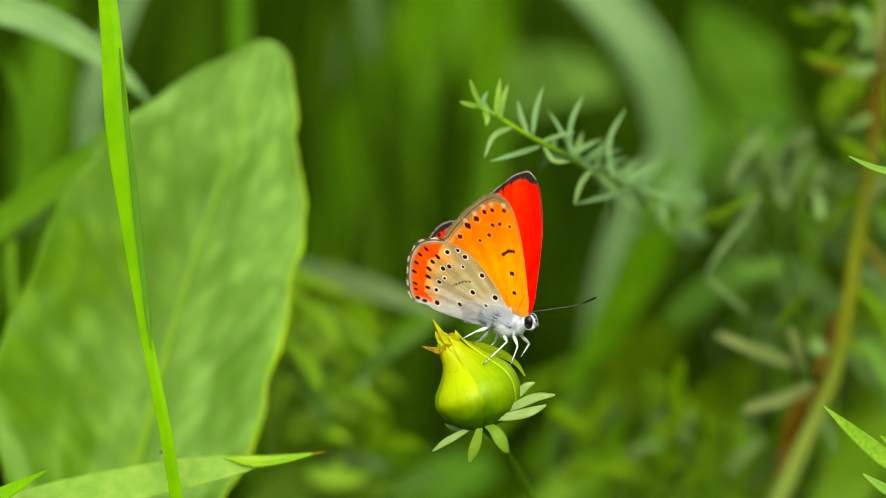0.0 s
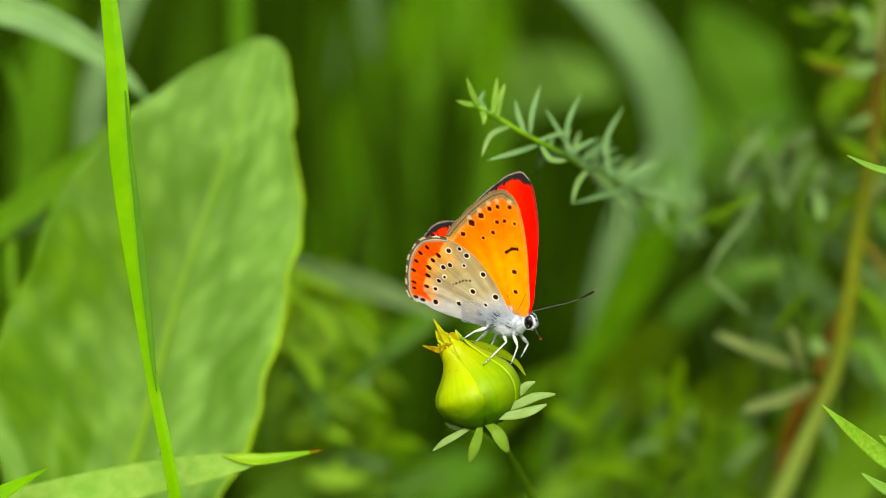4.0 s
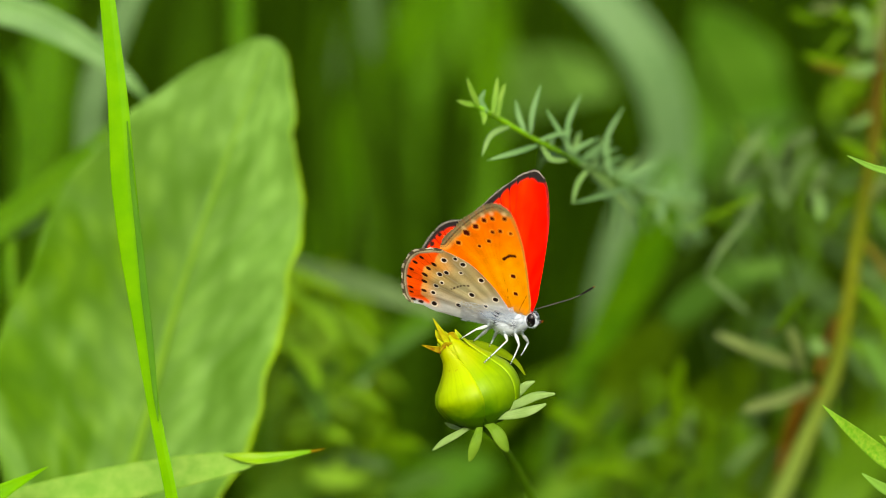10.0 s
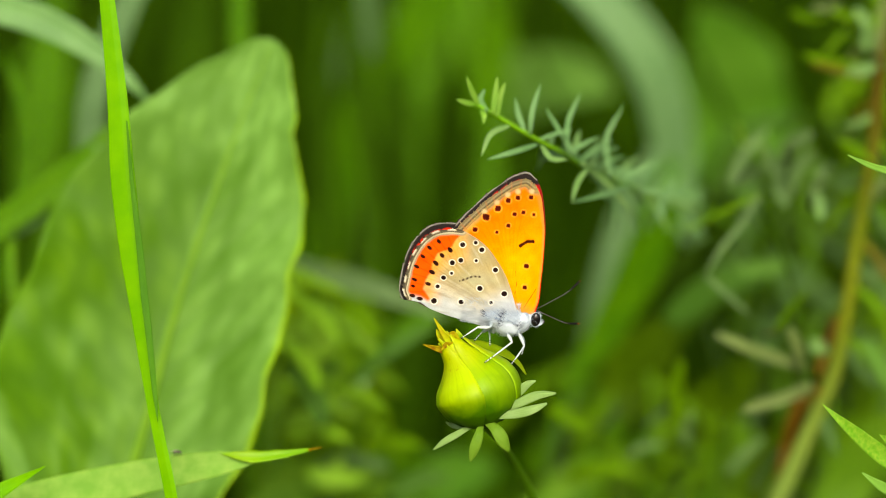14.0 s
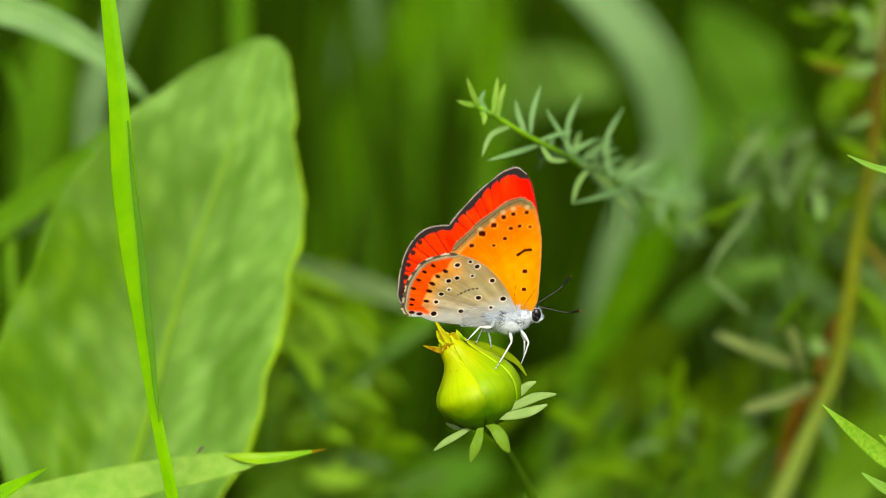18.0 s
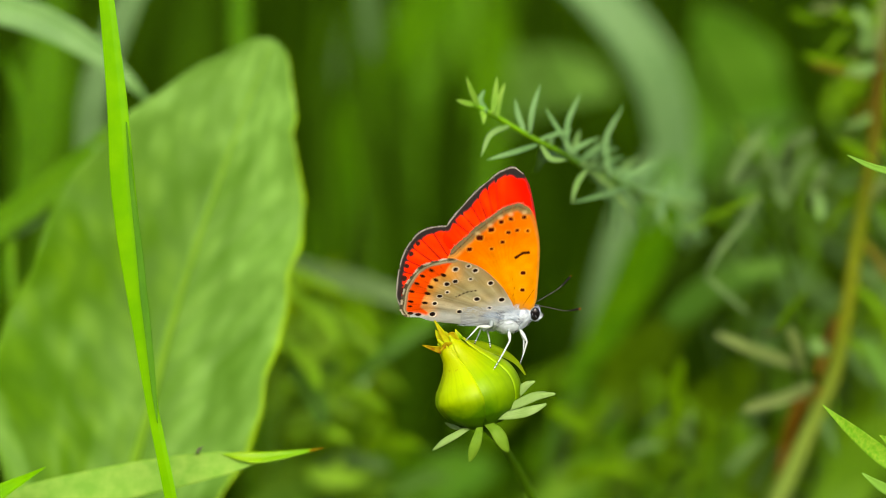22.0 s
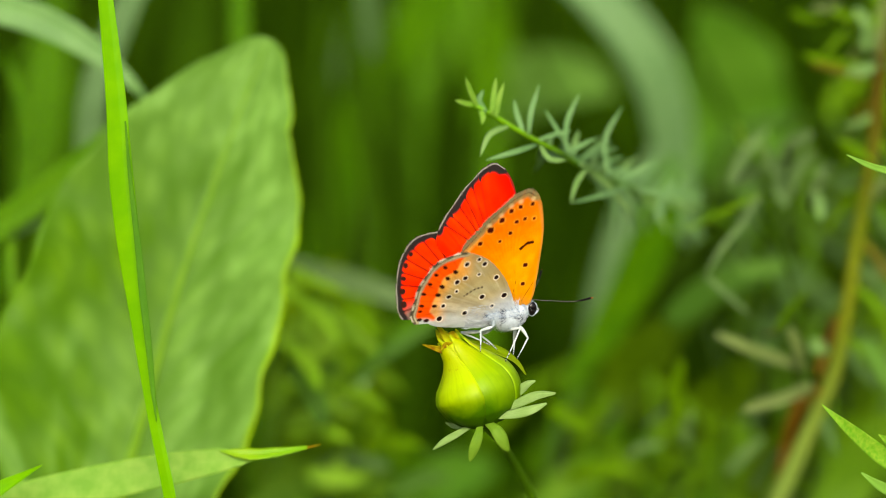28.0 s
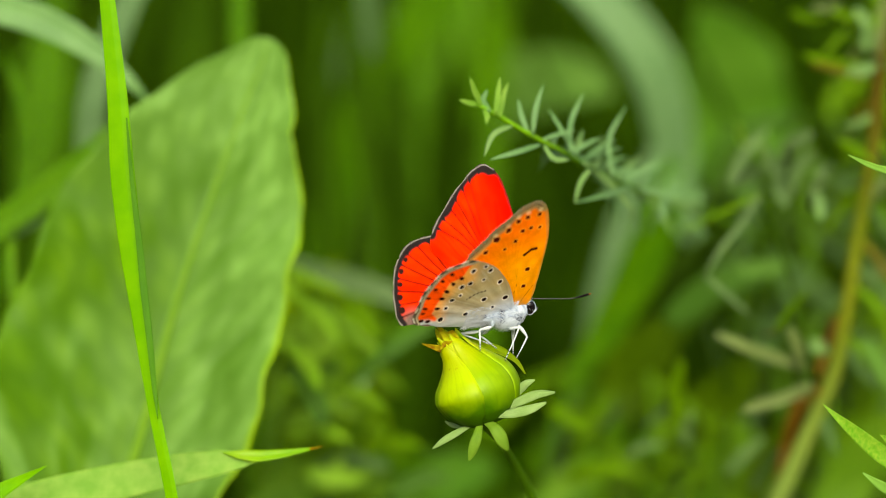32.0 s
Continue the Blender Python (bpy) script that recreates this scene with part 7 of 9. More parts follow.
    walk(legs[0], [
        (0, pose(-0.00289, -0.0009, -0.00098, -1.7, -0.6, 15.1)), (1, pose(-0.00289, -0.0009, -0.00098, -2.5, 2.6, 3)),
        (2, pose(-0.00289, -0.0009, -0.00098, -2.3, 1.4, 9.6)), (3, pose(-0.00289, -0.0009, -0.00098, -1.7, 1.4, 4.4)),
        (6, pose(-0.00289, -0.0009, -0.00098, -1.3, -1.9, 18.3)), (7, pose(-0.00289, -0.0009, -0.00098, -1.5, 0.8, 6.6)),
        (8, pose(-0.00289, -0.0009, -0.00098, -0.3, 0.1, 1.4)), (9, pose(-0.00289, -0.0009, -0.00098, 0.6, -3.1, 11)),
        (10, pose(-0.00289, -0.0009, -0.00098, 0.1, -0.5, 1.9)), (11, pose(-0.00289, -0.0009, -0.00098, 1.1, -2.6, 5.7)),
        (12, pose(-0.00289, -0.0009, -0.00098, 0.9, -0.7, -1.6)), (13, pose(-0.00289, -0.0009, -0.00098, 1.4, 2.5, -24.5)),
        (14, pose(-0.00289, -0.0009, -0.00098, 1.8, 6.2, -57.9)), (14.5, pose(-0.00289, -0.0009, -0.00098, 2.6, 6.4, -62.1)),
        (16.5, pose(-0.00289, -0.0009, -0.00098, 0.7, 7.9, -72)), (17, pose(-0.00289, -0.0009, -0.00098, 1.6, 7.8, -72.9)),
        (18, pose(-0.00289, -0.0009, -0.00098, 1.1, 7.3, -65.9)), (19, pose(-0.00289, -0.0009, -0.00098, 1.4, 7, -64.5)),
        (20, pose(-0.00289, -0.0009, -0.00098, 1.6, 6.9, -63.2)), (21, pose(-0.00289, -0.0009, -0.00098, 0.3, 7.5, -65.2)),
        (22, pose(-0.00289, -0.0009, -0.00098, 0.7, 7.2, -63.3)), (23, pose(-0.00289, -0.0009, -0.00098, 0, 8, -70.6)),
        (24, pose(-0.00289, -0.0009, -0.00098, -0.9, 8.5, -75.1)), (25, pose(-0.00289, -0.0009, -0.00098, 7.8, 7.7, -82.3)),
        (25.5, pose(-0.00289, -0.0009, -0.00098, 5.8, 8.1, -83.4)), (27.5, pose(-0.00289, -0.0009, -0.00098, 15.4, 0.9, -57.8)),
        (28, pose(-0.00289, -0.0009, -0.00098, 13, 2.6, -61.1)), (29, pose(-0.00289, -0.0009, -0.00098, 11.3, 3.2, -61.3)),
        (30, pose(-0.00289, -0.0009, -0.00098, 9.8, 4.3, -64.1)), (31, pose(-0.00289, -0.0009, -0.00098, 7.9, 5.2, -65.6)),
        (32, pose(-0.00289, -0.0009, -0.00098, 8.8, 4.6, -64.2))])
    walk(shins[0], [
        (0, pose(-0.0012, -0.001, -0.00018, -0.8, 2.4, -10.5)), (1, pose(-0.0012, -0.001, -0.00018, -0.7, -1.5, 8.4)),
        (2, pose(-0.0012, -0.001, -0.00018, -0.6, 0.6, -1.9)), (3, pose(-0.0012, -0.001, -0.00018, -0.4, -0.3, 2.4)),
        (6, pose(-0.0012, -0.001, -0.00018, -1.3, 3.9, -18)), (7, pose(-0.0012, -0.001, -0.00018, -0.4, 0.2, -0.1)),
        (8, pose(-0.0012, -0.001, -0.00018, -0.2, 1, -4.3)), (9, pose(-0.0012, -0.001, -0.00018, -1.4, 4.2, -19.7)),
        (10, pose(-0.0012, -0.001, -0.00018, -0.1, 0.7, -3.2)), (11, pose(-0.0012, -0.001, -0.00018, -0.6, 2.7, -12.5)),
        (12, pose(-0.0012, -0.001, -0.00018, 0, 1, -4.7)), (13, pose(-0.0012, -0.001, -0.00018, 1.3, -3.9, 14.2)),
        (14, pose(-0.0012, -0.001, -0.00018, 5.3, -10.1, 26.5)), (14.5, pose(-0.0012, -0.001, -0.00018, 6.1, -9.4, 22.6)),
        (16.5, pose(-0.0012, -0.001, -0.00018, 11, -18.8, 36.6)), (17, pose(-0.0012, -0.001, -0.00018, 12, -18.8, 34.6)),
        (18, pose(-0.0012, -0.001, -0.00018, 8, -15.3, 34.7)), (19, pose(-0.0012, -0.001, -0.00018, 7.9, -15.3, 34.7)),
        (20, pose(-0.0012, -0.001, -0.00018, 7.6, -15.4, 35.5)), (21, pose(-0.0012, -0.001, -0.00018, 7.3, -15.7, 37)),
        (22, pose(-0.0012, -0.001, -0.00018, 6.8, -14.5, 35.1)), (23, pose(-0.0012, -0.001, -0.00018, 8.9, -16.3, 35.2)),
        (24, pose(-0.0012, -0.001, -0.00018, 10.8, -18.9, 37.2)), (25, pose(-0.0012, -0.001, -0.00018, 15.4, -13.3, 17.1)),
        (25.5, pose(-0.0012, -0.001, -0.00018, 14.9, -13.5, 18.3)), (27.5, pose(-0.0012, -0.001, -0.00018, 20.4, -24.9, 32.4)),
        (28, pose(-0.0012, -0.001, -0.00018, 20.9, -26.2, 34)), (29, pose(-0.0012, -0.001, -0.00018, 18.9, -25.3, 35.4)),
        (30, pose(-0.0012, -0.001, -0.00018, 20.8, -28, 37.1)), (31, pose(-0.0012, -0.001, -0.00018, 20.7, -29.4, 39.4)),
        (32, pose(-0.0012, -0.001, -0.00018, 20.7, -29.2, 39))])
    walk(legs[1], [
        (0, pose(-0.00082, -0.0009, -0.00186, 0.2, -3.8, 8.6)), (1, pose(-0.00082, -0.0009, -0.00186, -0.2, -7.1, 15.8)),
        (2, pose(-0.00082, -0.0009, -0.00186, -0.1, -4.9, 10.5)), (3, pose(-0.00082, -0.0009, -0.00186, -0.7, -3.2, 5.8)),
        (6, pose(-0.00082, -0.0009, -0.00186, 0.6, -0.9, 2.8)), (7, pose(-0.00082, -0.0009, -0.00186, -0.1, -3.7, 7.8)),
        (8, pose(-0.00082, -0.0009, -0.00186, -0.8, -1.3, 1.4)), (9, pose(-0.00082, -0.0009, -0.00186, -0.4, 1.9, -4.4)),
        (10, pose(-0.00082, -0.0009, -0.00186, -0.1, 0.5, -1.1)), (11, pose(-0.00082, -0.0009, -0.00186, -1, 2.7, -6.9)),
        (12, pose(-0.00082, -0.0009, -0.00186, -1.2, 2.9, -7.6)), (13, pose(-0.00082, -0.0009, -0.00186, 1.7, 3.4, -4)),
        (14, pose(-0.00082, -0.0009, -0.00186, 5.6, 9.1, -7.8)), (14.5, pose(-0.00082, -0.0009, -0.00186, 6.7, 13.4, -12.4)),
        (16.5, pose(-0.00082, -0.0009, -0.00186, 12.6, 18.8, -11.5)), (17, pose(-0.00082, -0.0009, -0.00186, 12.4, 23, -16.7)),
        (18, pose(-0.00082, -0.0009, -0.00186, 8.1, 22.6, -22.2)), (19, pose(-0.00082, -0.0009, -0.00186, 7.8, 23.1, -23.3)),
        (20, pose(-0.00082, -0.0009, -0.00186, 7.8, 22.4, -22.4)), (21, pose(-0.00082, -0.0009, -0.00186, 7.8, 22.7, -22.7)),
        (22, pose(-0.00082, -0.0009, -0.00186, 6.1, 24, -26.7)), (23, pose(-0.00082, -0.0009, -0.00186, 10.3, 23.3, -19.9)),
        (24, pose(-0.00082, -0.0009, -0.00186, 13, 21.8, -14.5)), (25, pose(-0.00082, -0.0009, -0.00186, 20.9, 34.8, -18.2)),
        (25.5, pose(-0.00082, -0.0009, -0.00186, 17, 36.4, -24.4)), (27.5, pose(-0.00082, -0.0009, -0.00186, -11.7, -20.4, 47.8)),
        (28, pose(-0.00082, -0.0009, -0.00186, -8.8, -19.1, 44.4)), (29, pose(-0.00082, -0.0009, -0.00186, -6.4, -17.9, 41.5)),
        (30, pose(-0.00082, -0.0009, -0.00186, -8.4, -18.9, 43.5)), (31, pose(-0.00082, -0.0009, -0.00186, -8.3, -18.9, 43.7)),
        (32, pose(-0.00082, -0.0009, -0.00186, -8.6, -19.2, 44.6))])
    walk(shins[1], [
        (0, pose(0.00075, -0.001, -0.00049, -0.8, 1.7, -3.9)), (1, pose(0.00075, -0.001, -0.00049, -2.7, 5, -11.8)),
        (2, pose(0.00075, -0.001, -0.00049, -1.5, 2.8, -6.3)), (3, pose(0.00075, -0.001, -0.00049, -1.3, 1.3, -2.3)),
        (6, pose(0.00075, -0.001, -0.00049, 0.4, -0.6, 1.2)), (7, pose(0.00075, -0.001, -0.00049, -1.1, 1.9, -4.2)),
        (8, pose(0.00075, -0.001, -0.00049, -1.1, 1.3, -2.6)), (9, pose(0.00075, -0.001, -0.00049, 0.4, -1.7, 4)),
        (10, pose(0.00075, -0.001, -0.00049, 0.1, -0.5, 1.2)), (11, pose(0.00075, -0.001, -0.00049, 0.4, -2.8, 6.7)),
        (12, pose(0.00075, -0.001, -0.00049, 0.2, -2.3, 5.5)), (13, pose(0.00075, -0.001, -0.00049, 1.4, 1.9, -6.1)),
        (14, pose(0.00075, -0.001, -0.00049, 5.7, 4.5, -15.1)), (14.5, pose(0.00075, -0.001, -0.00049, 7.8, 3.2, -13.1)),
        (16.5, pose(0.00075, -0.001, -0.00049, 10.6, -4.4, 1.2)), (17, pose(0.00075, -0.001, -0.00049, 9.6, -7.1, 7.3)),
        (18, pose(0.00075, -0.001, -0.00049, 6.8, -8.5, 12.7)), (19, pose(0.00075, -0.001, -0.00049, 6.3, -9.3, 14.8)),
        (20, pose(0.00075, -0.001, -0.00049, 6.1, -9.3, 14.9)), (21, pose(0.00075, -0.001, -0.00049, 6.3, -9, 14.2)),
        (22, pose(0.00075, -0.001, -0.00049, 5.1, -10.5, 18.4)), (23, pose(0.00075, -0.001, -0.00049, 8.5, -7.5, 9)),
        (24, pose(0.00075, -0.001, -0.00049, 10.8, -5.6, 3.5)), (25, pose(0.00075, -0.001, -0.00049, 13, -10.6, 10.6)),
        (25.5, pose(0.00075, -0.001, -0.00049, 10.9, -11.3, 13.8)), (27.5, pose(0.00075, -0.001, -0.00049, 15.6, 30.9, -72)),
        (28, pose(0.00075, -0.001, -0.00049, 15, 30, -70.5)), (29, pose(0.00075, -0.001, -0.00049, 13, 28.7, -69.5)),
        (30, pose(0.00075, -0.001, -0.00049, 13.2, 29.8, -71.6)), (31, pose(0.00075, -0.001, -0.00049, 10.7, 29.2, -72.4)),
        (32, pose(0.00075, -0.001, -0.00049, 10.2, 29, -72.2))])
    walk(legs[2], [
        (0, pose(0.00051, -0.0009, -0.00171, -0.6, -3.8, 3)), (1, pose(0.00051, -0.0009, -0.00171, -3.6, -9.1, 6)),
        (2, pose(0.00051, -0.0009, -0.00171, -1.5, -5, 3.5)), (3, pose(0.00051, -0.0009, -0.00171, -1.8, -4, 2.3)),
        (6, pose(0.00051, -0.0009, -0.00171, 2.7, 2.4, 0)), (7, pose(0.00051, -0.0009, -0.00171, -1.4, -4.5, 3)),
        (8, pose(0.00051, -0.0009, -0.00171, -3.6, -5, 1.8)), (9, pose(0.00051, -0.0009, -0.00171, 0.1, 1.4, -1.1)),
        (10, pose(0.00051, -0.0009, -0.00171, 0.2, 0.6, -0.4)), (11, pose(0.00051, -0.0009, -0.00171, -0.1, 1.8, -1.7)),
        (12, pose(0.00051, -0.0009, -0.00171, -0.5, 2.1, -2.3)), (13, pose(0.00051, -0.0009, -0.00171, 1.6, 4.1, -2.1)),
        (14, pose(0.00051, -0.0009, -0.00171, 6.1, 10, -3.1)), (14.5, pose(0.00051, -0.0009, -0.00171, 9.7, 16, -4.3)),
        (16.5, pose(0.00051, -0.0009, -0.00171, 8, 2.3, 4.4)), (17, pose(0.00051, -0.0009, -0.00171, 10.4, 6.7, 2.9)),
        (18, pose(0.00051, -0.0009, -0.00171, 8.4, 7.1, 1)), (19, pose(0.00051, -0.0009, -0.00171, 8.9, 7.8, 0.8)),
        (20, pose(0.00051, -0.0009, -0.00171, 8.8, 7.3, 1.1)), (21, pose(0.00051, -0.0009, -0.00171, 9.6, 8.7, 0.7)),
        (22, pose(0.00051, -0.0009, -0.00171, 9.2, 9.7, -0.3)), (23, pose(0.00051, -0.0009, -0.00171, 10.6, 8.7, 1.5)),
        (24, pose(0.00051, -0.0009, -0.00171, 11.6, 7.4, 3.3)), (25, pose(0.00051, -0.0009, -0.00171, 19.2, 14.4, 4.3)),
        (25.5, pose(0.00051, -0.0009, -0.00171, 17.7, 16.8, 1.7)), (27.5, pose(0.00051, -0.0009, -0.00171, 10.1, 11, -0.5)),
        (28, pose(0.00051, -0.0009, -0.00171, 10, 13.4, -2.2)), (29, pose(0.00051, -0.0009, -0.00171, 9.3, 15.6, -4.3)),
        (30, pose(0.00051, -0.0009, -0.00171, 9.7, 14.6, -3.3)), (31, pose(0.00051, -0.0009, -0.00171, 7.7, 13.8, -4.4)),
        (32, pose(0.00051, -0.0009, -0.00171, 6.5, 12.2, -4.3))])
    walk(shins[2], [
        (0, pose(0.00092, -0.001, -0.00111, 4, 3.2, -2.3)), (1, pose(0.00092, -0.001, -0.00111, 8.4, 9.3, -4.9)),
        (2, pose(0.00092, -0.001, -0.00111, 4.9, 5, -3)), (3, pose(0.00092, -0.001, -0.00111, 2.2, 2.5, -1.4)),
        (6, pose(0.00092, -0.001, -0.00111, -0.6, -3.4, 0.8)), (7, pose(0.00092, -0.001, -0.00111, 3.7, 3.6, -2.2)),
        (8, pose(0.00092, -0.001, -0.00111, 3.2, 7.4, -2.4)), (9, pose(0.00092, -0.001, -0.00111, -1.1, -0.6, 0.6)),
        (10, pose(0.00092, -0.001, -0.00111, -0.5, -0.5, 0.3)), (11, pose(0.00092, -0.001, -0.00111, -2.8, -2.6, 1.8)),
        (12, pose(0.00092, -0.001, -0.00111, -2.9, -1.7, 1.7)), (13, pose(0.00092, -0.001, -0.00111, 0, 1.3, -0.2)),
        (14, pose(0.00092, -0.001, -0.00111, 0.1, -1.1, 0.1)), (14.5, pose(0.00092, -0.001, -0.00111, -2.8, -6.5, 2.4)),
        (16.5, pose(0.00092, -0.001, -0.00111, 3.4, -6.2, -1)), (17, pose(0.00092, -0.001, -0.00111, -1.4, -11.7, 2.3)),
        (18, pose(0.00092, -0.001, -0.00111, -2.1, -9.8, 2.4)), (19, pose(0.00092, -0.001, -0.00111, -3.1, -11.1, 3.2)),
        (20, pose(0.00092, -0.001, -0.00111, -3, -11.2, 3.1)), (21, pose(0.00092, -0.001, -0.00111, -3.7, -12.1, 3.6)),
        (22, pose(0.00092, -0.001, -0.00111, -4.9, -12.6, 4.4)), (23, pose(0.00092, -0.001, -0.00111, -1.7, -10.8, 2.3)),
        (24, pose(0.00092, -0.001, -0.00111, 0.1, -10.7, 1.3)), (25, pose(0.00092, -0.001, -0.00111, -7.1, -20.7, 7)),
        (25.5, pose(0.00092, -0.001, -0.00111, -9.5, -20.9, 8.6)), (27.5, pose(0.00092, -0.001, -0.00111, 2.3, -2.9, -0.8)),
        (28, pose(0.00092, -0.001, -0.00111, -0.1, -4.5, 0.6)), (29, pose(0.00092, -0.001, -0.00111, -1.8, -4.7, 1.6)),
        (30, pose(0.00092, -0.001, -0.00111, -0.7, -4.2, 0.9)), (31, pose(0.00092, -0.001, -0.00111, -1.3, -2.9, 1.1)),
        (32, pose(0.00092, -0.001, -0.00111, -1.2, -2.2, 0.9))])
    walk(legs[3], [
        (0, pose(-0.00375, 0.0009, -0.00195, -7.5, 0.3, 9)), (1, pose(-0.00375, 0.0009, -0.00195, -6.2, 0.2, 7.5)),
        (2, pose(-0.00375, 0.0009, -0.00195, -7.3, 0.3, 8.8)), (3, pose(-0.00375, 0.0009, -0.00195, -5.3, 0, 6.4)),
        (6, pose(-0.00375, 0.0009, -0.00195, -6.4, 0.2, 7.8)), (7, pose(-0.00375, 0.0009, -0.00195, -5.6, 0.1, 6.7)),
        (8, pose(-0.00375, 0.0009, -0.00195, 0.3, -0.1, -0.4)), (9, pose(-0.00375, 0.0009, -0.00195, 0.1, 0, -0.1)),
        (10, pose(-0.00375, 0.0009, -0.00195, -0.1, 0, 0.2)), (11, pose(-0.00375, 0.0009, -0.00195, 0.7, 0.1, -0.9)),
        (12, pose(-0.00375, 0.0009, -0.00195, 3, 0.2, -3.6)), (13, pose(-0.00375, 0.0009, -0.00195, 17.1, 2.7, -21.6)),
        (14, pose(-0.00375, 0.0009, -0.00195, 50.3, 38.9, -69.6)), (14.5, pose(-0.00375, 0.0009, -0.00195, 54.2, 54, -83.3)),
        (16.5, pose(-0.00375, 0.0009, -0.00195, 54, 54.2, -52.6)), (17, pose(-0.00375, 0.0009, -0.00195, 55.9, 57, -46.2)),
        (18, pose(-0.00375, 0.0009, -0.00195, 45.3, 35.3, -53.1)), (19, pose(-0.00375, 0.0009, -0.00195, 44, 33.3, -50.9)),
        (20, pose(-0.00375, 0.0009, -0.00195, 42.5, 31.1, -48.9)), (21, pose(-0.00375, 0.0009, -0.00195, 43.9, 32.1, -52.3)),
        (22, pose(-0.00375, 0.0009, -0.00195, 42.3, 28.7, -51)), (23, pose(-0.00375, 0.0009, -0.00195, 50.2, 44.5, -60.6)),
        (24, pose(-0.00375, 0.0009, -0.00195, 56.3, 58.8, -60.1)), (25, pose(-0.00375, 0.0009, -0.00195, 136.6, 69.5, 55.5)),
        (25.5, pose(-0.00375, 0.0009, -0.00195, 137.9, 70.6, 53.5)), (27.5, pose(-0.00375, 0.0009, -0.00195, 20.1, 30.7, 5.2)),
        (28, pose(-0.00375, 0.0009, -0.00195, 20.1, 30.8, 5.4)), (29, pose(-0.00375, 0.0009, -0.00195, 24.1, 34.5, 5.6)),
        (30, pose(-0.00375, 0.0009, -0.00195, 22.3, 33.7, 7.3)), (31, pose(-0.00375, 0.0009, -0.00195, 20.1, 31.3, 6.4)),
        (32, pose(-0.00375, 0.0009, -0.00195, 17.5, 28, 4.8))])
    walk(shins[3], [
        (0, pose(-0.00174, 0.001, -0.00141, 3.1, 0.2, -3.9)), (1, pose(-0.00174, 0.001, -0.00141, 0.4, -0.1, -1.2)),
        (2, pose(-0.00174, 0.001, -0.00141, 1.9, 0, -3.3)), (3, pose(-0.00174, 0.001, -0.00141, 2.1, 0.3, -1.7)),
        (6, pose(-0.00174, 0.001, -0.00141, 3.1, 0.2, -4.2)), (7, pose(-0.00174, 0.001, -0.00141, 2, 0.2, -2)),
        (8, pose(-0.00174, 0.001, -0.00141, -1.1, -0.4, -0.6)), (9, pose(-0.00174, 0.001, -0.00141, 0.7, -0.1, -1.6)),
        (10, pose(-0.00174, 0.001, -0.00141, 0.2, 0, -0.5)), (11, pose(-0.00174, 0.001, -0.00141, 1.5, 0.3, -0.6)),
        (12, pose(-0.00174, 0.001, -0.00141, -0.6, 0, 0.6)), (13, pose(-0.00174, 0.001, -0.00141, -9.8, -0.2, 8.7)),
        (14, pose(-0.00174, 0.001, -0.00141, -23.4, 5, 28.4)), (14.5, pose(-0.00174, 0.001, -0.00141, -25.6, 6.2, 31.4)),
        (16.5, pose(-0.00174, 0.001, -0.00141, -16.2, 5, 28.6)), (17, pose(-0.00174, 0.001, -0.00141, -13.9, 5.1, 29.2)),
        (18, pose(-0.00174, 0.001, -0.00141, -14.4, 3.2, 22.8)), (19, pose(-0.00174, 0.001, -0.00141, -13.6, 3.1, 22.2)),
        (20, pose(-0.00174, 0.001, -0.00141, -13, 3, 21.7)), (21, pose(-0.00174, 0.001, -0.00141, -14.7, 3, 22.2)),
        (22, pose(-0.00174, 0.001, -0.00141, -14, 2.6, 20.7)), (23, pose(-0.00174, 0.001, -0.00141, -17.1, 3.9, 25.4)),
        (24, pose(-0.00174, 0.001, -0.00141, -18.6, 5.2, 29.2)), (25, pose(-0.00174, 0.001, -0.00141, -4.4, 8.1, 44.1)),
        (25.5, pose(-0.00174, 0.001, -0.00141, -5.4, 7.9, 42.7)), (27.5, pose(-0.00174, 0.001, -0.00141, 2.5, 8, 50.9)),
        (28, pose(-0.00174, 0.001, -0.00141, 2.3, 8.1, 51)), (29, pose(-0.00174, 0.001, -0.00141, 0.2, 8.2, 49)),
        (30, pose(-0.00174, 0.001, -0.00141, -0.3, 8.5, 50.1)), (31, pose(-0.00174, 0.001, -0.00141, 0.6, 8.2, 49.7)),
        (32, pose(-0.00174, 0.001, -0.00141, 2.7, 7.8, 49.8))])
